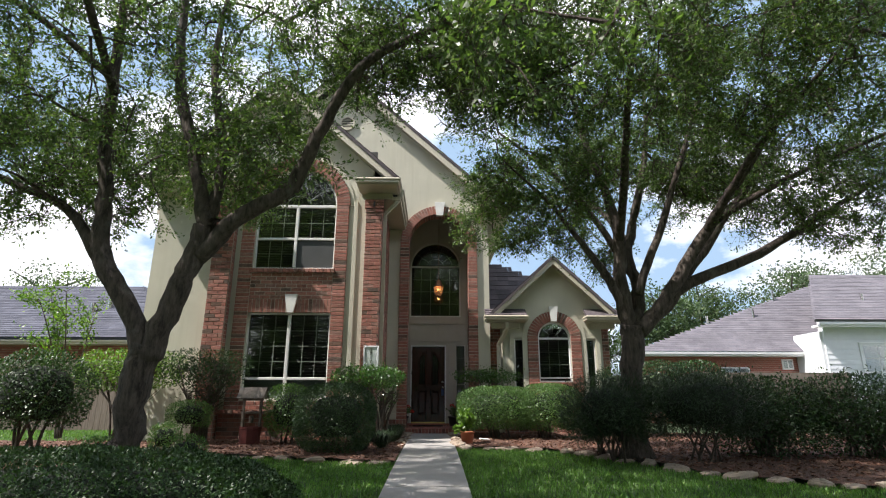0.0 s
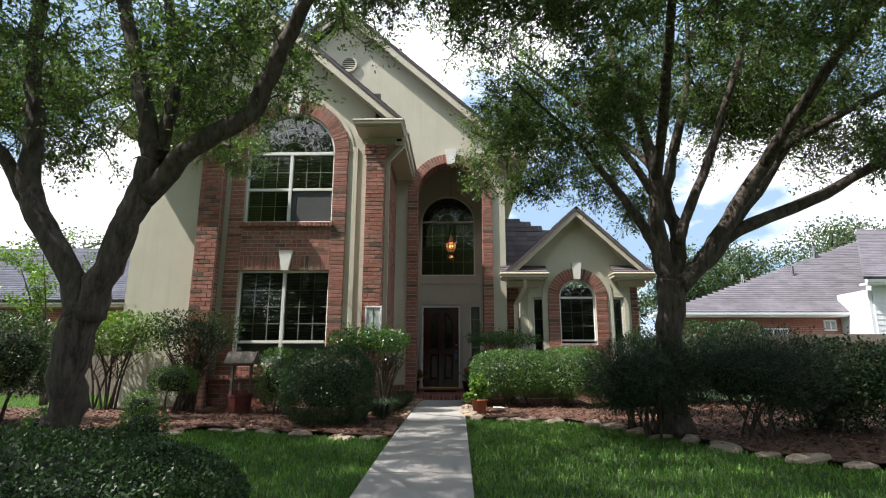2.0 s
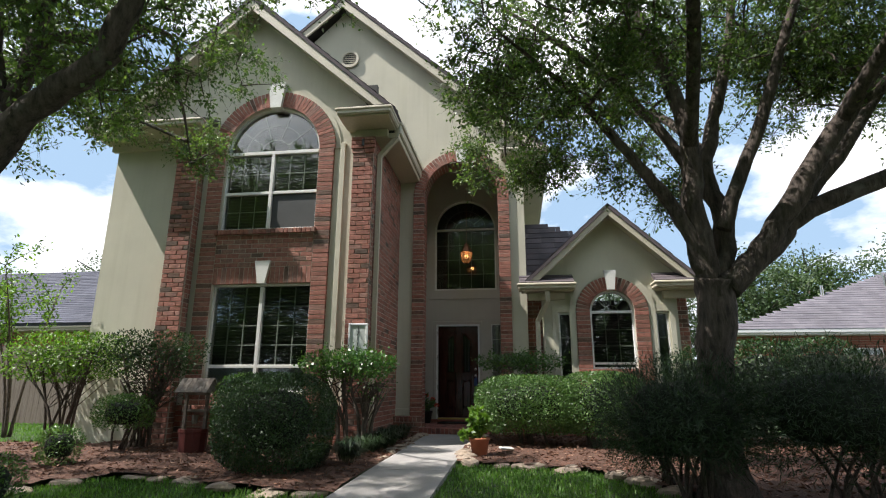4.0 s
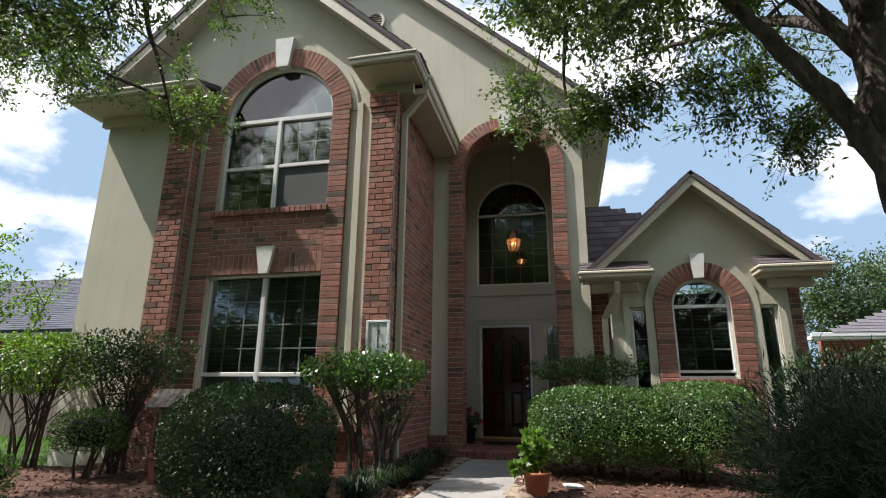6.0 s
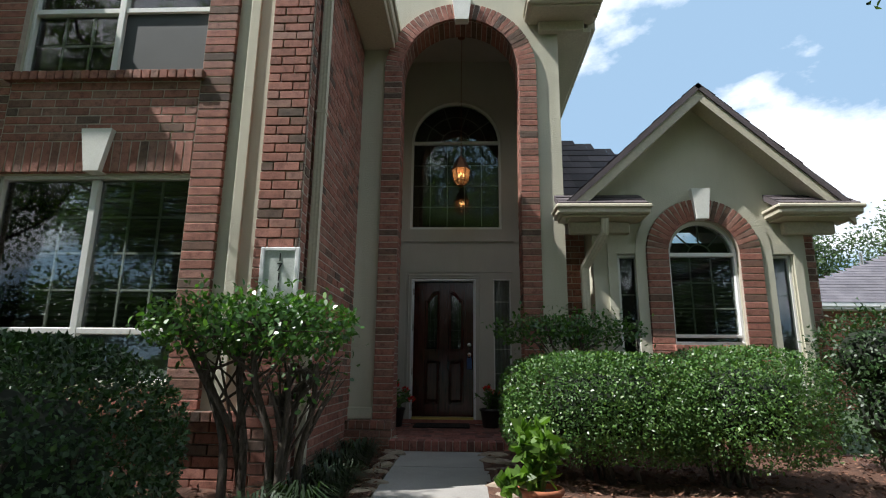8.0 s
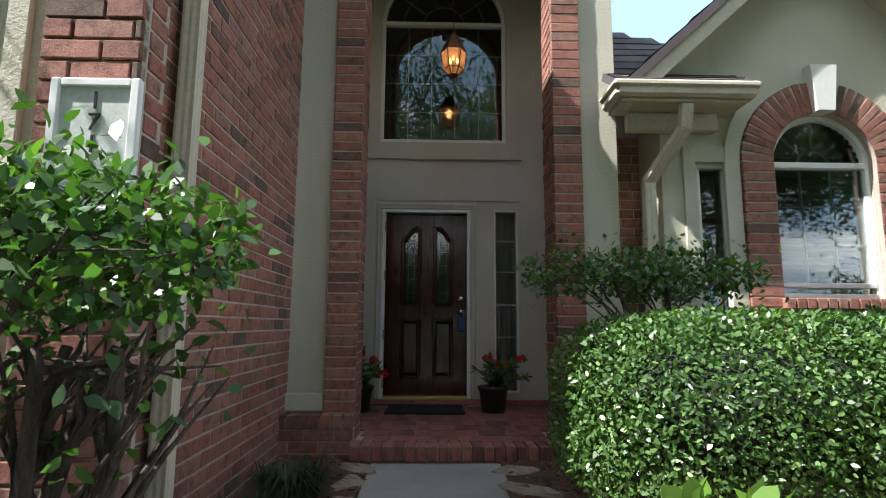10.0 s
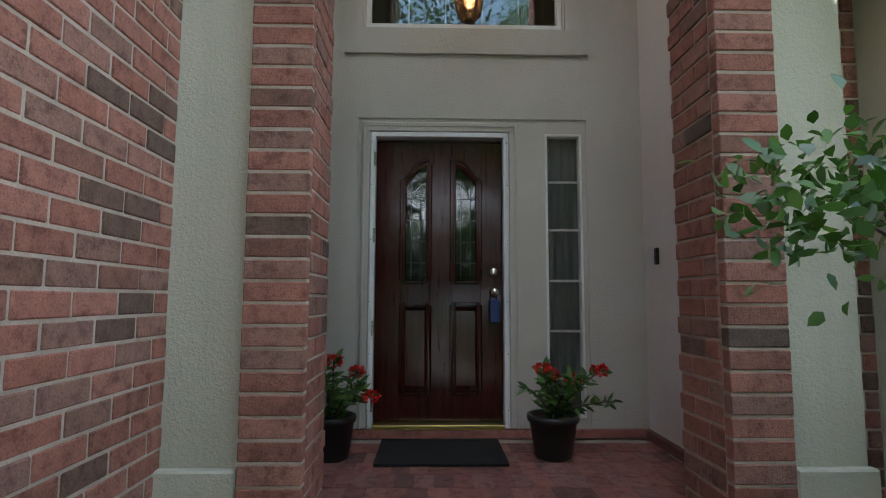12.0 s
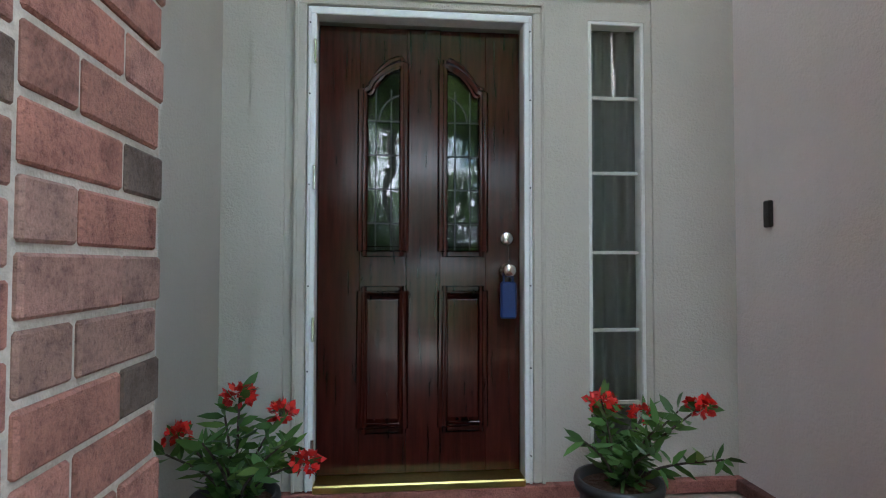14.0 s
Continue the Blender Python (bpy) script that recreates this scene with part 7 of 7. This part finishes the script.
# ---- far trees, and unseen ones added behind the camera ----
def far_tree(at, h, r, seed, label="leafy background tree; those behind and beside the camera are unseen additions"):
    rng, pr = np.random.default_rng(seed), random.Random(seed)
    ob = thing("background_tree", at, label, "tree", "background trees")
    g = Geo().tube([(0, 0, -0.3), (0.1, 0, h * 0.45), (0, 0.1, h * 0.9)], [0.22, 0.16, 0.04], 8)
    for k in range(9):
        a, z = k * 2.4, h * (0.4 + 0.055 * k)
        g.tube([(0, 0, z), (math.cos(a) * r * 0.5, math.sin(a) * r * 0.5, z + r * 0.25), (math.cos(a) * r * 0.85, math.sin(a) * r * 0.85, z + r * 0.4)], [0.09, 0.05, 0.02], 6, cap=False)
    part("trunk", g, BARK, ob, "", True)
    n, each = (150, 60) if at[1] > 0 else (240, 28)
    q = unit(rng.normal(0, 1, (n, 3))) * rng.uniform(0.3, 1, (n, 1))
    c = q * np.array([r, r, h * 0.36]) + np.array([0, 0, h * 0.66])
    at2 = np.repeat(c, each, 0) + rng.normal(0, 1, (n * each, 3)) * np.array([0.42, 0.42, 0.26]) * r / 2.6
    part("crown", quad_mesh("crown", blades(rng, at2, rng.normal(0, 1, at2.shape), 0.2 if at[1] > 0 else 0.28, 0.11 if at[1] > 0 else 0.16), FAR_LEAF), None, ob)


# Second row: unseen trees added to darken window reflections and cut skylight.
for k, (x, y, h, r) in enumerate(((15, 36, 8.5, 2.6), (19, 38, 9.5, 3.0), (11.5, 40, 8.0, 2.6), (23, 34, 9.0, 3.0), (28, 40, 11.0, 3.2), (33, 37, 12.0, 3.4), (8.5, 44, 8.5, 2.8), (-24, 34, 9, 3.0), (-17, 40, 8.0, 2.8),
                                  (-15, -12, 15, 5.2), (-7.5, -11, 16, 5.2), (-0.5, -9.5, 17.5, 5.2), (7, -10.5, 17, 5.4), (14, -12, 15, 5.2), (-22, -8, 15, 5.2), (-25, 1, 14, 5.0), (-21, -15, 6, 4.0), (21, -8, 15, 5.2), (24, 0, 14, 5.0), (-14, -24, 4.2, 3.8), (-7, -24, 4, 3.8), (0, -24, 4.2, 3.8), (7, -24, 4, 3.8), (14, -24, 4.2, 3.8), (-18, -20, 7, 4.0), (-11, -21, 7.5, 4.0), (-4, -20, 7, 4.2), (3, -21, 7.5, 4.2), (10, -20, 7, 4.0), (17, -21, 7.5, 4.0), (-13, -27, 19, 6.0), (-3, -28, 20, 6.0), (8, -28, 20, 6.0), (18, -27, 18, 6.0))):
    far_tree((x, y, 0.5), h, r, 500 + k)

# ---- brickwork pieces, last ----
def core(name, boxes, label):
    g = Geo()
    for a, b in boxes:
        g.box(a, b)
    return solid(name, g, MORTAR, label, "brick pier")


def mortar_ring(cx, cz, r0, r1, y0, y1):
    g = Geo()
    o, i = arc(cx, cz, r1, 180, 0, 28), arc(cx, cz, r0, 180, 0, 28)
    for k in range(28):
        g.wall_xz([o[k], o[k + 1], i[k + 1], i[k]], y0, y1)
    return g


# side wall of the wing
bw = Brickwork(wall_side)
bw.running(11.04, PY, G0, 5.40, lambda u: (WX1 - 0.022, u), 90, single=lambda u, z: z < 3.1 and u > 11.0)
bw.done()
# corner piers of the wing
for nm, x0, x1, side in (("pier_corner", -1.335, -0.985, -0.03), ("pier_outer", -4.48, -4.07, -0.001)):
    ob = core(nm, [((x0 + 0.012, 10.868, G0), (x1 - 0.005, WY + side - 0.01, 5.34))], "red brick pier at the wing's corner")
    bw = Brickwork(ob, 300)
    bw.running(x0, x1, G0, 5.05, lambda u: (u, 10.875), 0)
    bw.running(x0 - 0.015, x1 + 0.015, 5.05, 5.13, lambda u: (u, 10.862), 0)
    bw.running(x0 - 0.03, x1 + 0.03, 5.13, 5.34, lambda u: (u, 10.85), 0)
    bw.running(10.90, WY + side - 0.01, G0, 5.34, lambda u: (x1 - 0.024, u), 90, single=lambda u, z: z < 3.5)
    bw.running(10.90, WY, G0, 5.34, lambda u: (x0 + 0.024, u), 90, single=lambda u, z: z < 3.5)
    bw.done()
    tagged(new("pier_vent", Geo().box(((x0 + x1) / 2 - 0.02, 10.815, 5.17), ((x0 + x1) / 2 + 0.02, 10.825, 5.29)).mesh("pier_vent", BLACK)), "dark weep slot high in the brick pier", "vent")
# brick surround of the wing windows
ob = core("surround_wing", [((UX0 - 0.27, WY - 0.050, G0), (UX0 - 0.002, WY - 0.002, USPR)), ((UX1 + 0.002, WY - 0.050, G0), (UX1 + 0.25, WY - 0.002, USPR)), ((UX0, WY - 0.050, 2.94), (UX1, WY - 0.002, 3.83)), ((UX0, WY - 0.050, G0), (UX1, WY - 0.002, 1.2))], "red brick surround of the wing windows")
bw = Brickwork(ob, 300)
place = lambda u: (u, WY - 0.03)
part("mortar_ring", mortar_ring(UC, USPR, UR + 0.004, UR + 0.286, WY - 0.050, WY - 0.002), MORTAR, ob)
bw.ring(UC, USPR, UR + 0.002, UR + 0.29, WY - 0.03)
bw.stack(UX0 - 0.28, UX0 - 0.002, 1.03, USPR, place, 0)
bw.stack(UX1 + 0.002, UX1 + 0.27, 1.03, USPR, place, 0)
bw.soldiers(UX0, UX1, 2.93, 3.21, place, 0, skip=lambda u: abs(u - UC) < 0.09)
bw.running(UX0, UX1, 3.21, 3.76, place, 0)
bw.soldiers(UX0 - 0.04, UX1 + 0.04, 3.76, 3.85, lambda u: (u, WY - 0.045), 0, depth=0.13)
bw.running(UX0, UX1, 1.03, 1.19, place, 0)
bw.running(-4.05, -1.35, G0, 0.95, lambda u: (u, WY - 0.04), 0, single=lambda u, z: z > 0.4)
bw.soldiers(-4.06, -1.34, 0.95, 1.03, lambda u: (u, WY - 0.075), 0, depth=0.13)
bw.done()
# columns and arch of the entrance
arch = core("surround_entrance", [((CX - ROUT + 0.004, PY - 0.050, G0), (CX - RIN - 0.005, PY + 0.325, SPRING)), ((CX + RIN + 0.005, PY - 0.050, G0), (CX + ROUT - 0.004, PY + 0.325, SPRING))], "red brick columns and arch round the entrance")
bw = Brickwork(arch, 300)
bw.stack(CX - ROUT, CX - RIN, 0.80, SPRING, lambda u: (u, PY - 0.03), 0)
bw.stack(CX + RIN, CX + ROUT, 0.80, SPRING, lambda u: (u, PY - 0.03), 0)
bw.running(PY - 0.003, PY + 0.335, FLOOR, SPRING, lambda u: (CX - RIN - 0.024, u), 90, single=lambda u, z: z < 3.4)
bw.running(PY - 0.003, PY + 0.335, FLOOR, SPRING, lambda u: (CX + RIN + 0.024, u), 90, single=lambda u, z: z < 3.4)
part("mortar_ring", mortar_ring(CX, SPRING, RIN + 0.012, ROUT - 0.004, PY - 0.050, PY - 0.002), MORTAR, arch)
part("mortar_ring", mortar_ring(CX, SPRING, RIN + 0.005, RW + 0.01, PY - 0.01, PY + 0.345), MORTAR, arch)
bw.ring(CX, SPRING, RIN, ROUT, PY - 0.03)
bw.ring(CX, SPRING, RIN, RIN + 0.044, PY + 0.18, depth=0.36)
bw.done()
# ledges beside the step
led = core("ledge_entrance", [((-1.05, PY - 0.161, G0), (CX - RIN - 0.004, PY - 0.047, 0.77)), ((CX + RIN + 0.004, PY - 0.161, G0), (PX1 + 0.02, PY - 0.047, 0.77))], "brick ledge at the foot of the entrance columns")
bw = Brickwork(led, 300)
for x0, x1 in ((-1.06, CX - RIN + 0.01), (CX + RIN - 0.01, PX1 + 0.03)):
    bw.soldiers(x0, x1, 0.70, 0.80, lambda u: (u, PY - 0.09), 0, depth=0.17)
    bw.running(x0, x1, G0, 0.70, lambda u: (u, PY - 0.145), 0)
bw.done()
# bay brickwork
bay = core("surround_bay", [((AC - 0.62, BY - 0.050, 0.98), (AC - AR - 0.002, BY - 0.002, AS)), ((AC + AR + 0.002, BY - 0.050, 0.98), (AC + 0.62, BY - 0.002, AS)), ((AC - AR, BY - 0.050, 0.98), (AC + AR, BY - 0.002, AB - 0.04)), ((BX0, BY - 0.065, G0), (BX1, BY - 0.002, 0.95))], "red brick surround of the bay window")
bw = Brickwork(bay, 300)
part("mortar_ring", mortar_ring(AC, AS, AR + 0.004, 0.636, BY - 0.050, BY - 0.002), MORTAR, bay)
bw.ring(AC, AS, AR + 0.002, 0.64, BY - 0.03)
bw.stack(AC - 0.64, AC - AR - 0.002, 1.02, AS, lambda u: (u, BY - 0.03), 0)
bw.stack(AC + AR + 0.002, AC + 0.64, 1.02, AS, lambda u: (u, BY - 0.03), 0)
bw.running(AC - AR, AC + AR, 1.02, AB - 0.09, lambda u: (u, BY - 0.03), 0)
bw.soldiers(AC - AR - 0.03, AC + AR + 0.03, AB - 0.085, AB, lambda u: (u, BY - 0.045), 0, depth=0.12)
bw.running(BX0, BX1, G0, 0.94, lambda u: (u, BY - 0.045), 0)
bw.soldiers(BX0 - 0.01, BX1 + 0.01, 0.94, 1.02, lambda u: (u, BY - 0.07), 0, depth=0.13)
bw.done()
bw = Brickwork(wall_link, 200)
bw.running(PX1 + 0.002, BX0 - 0.002, G0, 3.0, lambda u: (u, BY + 0.432), 0)
bw.running(BX1 + 0.002, BX1 + 0.23, G0, 3.0, lambda u: (u, BY + 0.215), 0)
bw.done()

# porch floor: pavers in running bond and a rowlock nosing
fl = solid("floor", Geo().box((CX - RIN, 12.94, G0), (CX + RIN, PY + 0.34, FLOOR - 0.012)).box((RX0, PY + 0.34, G0), (RX1, BACK - 0.002, FLOOR - 0.012)), MORTAR, "red brick paver floor of the entrance porch", "porch floor")
pav = Geo().box((-0.050, -0.098, -0.05), (0.050, 0.098, 0.0), 0.003).mesh("paver", PAVER)
nose = Geo().box((-0.0335, -0.105, -0.1), (0.0335, 0.105, 0.0), 0.004).mesh("paver", PAVER)
rng = random.Random(4)
y = 13.215
row = 0
while y < BACK - 0.09:
    x = RX0 + 0.048 - (0.03 if row % 2 else 0.0)
    while x < RX1 - 0.02:
        if (CX - RIN + 0.03 < x < CX + RIN - 0.02) or y > PY + 0.42:
            o = new("paver", pav)
            o.location = (x, y, FLOOR + rng.uniform(-0.002, 0.002))
            o.parent = fl
        x += 0.1
    y += 0.2045
    row += 1
n = int((2 * RIN + 0.02) / 0.0765)
for i in range(n):
    o = new("paver", nose)
    o.location = (CX - RIN - 0.01 + 0.0765 * (i + 0.5), 13.005, FLOOR + 0.004)
    o.parent = fl
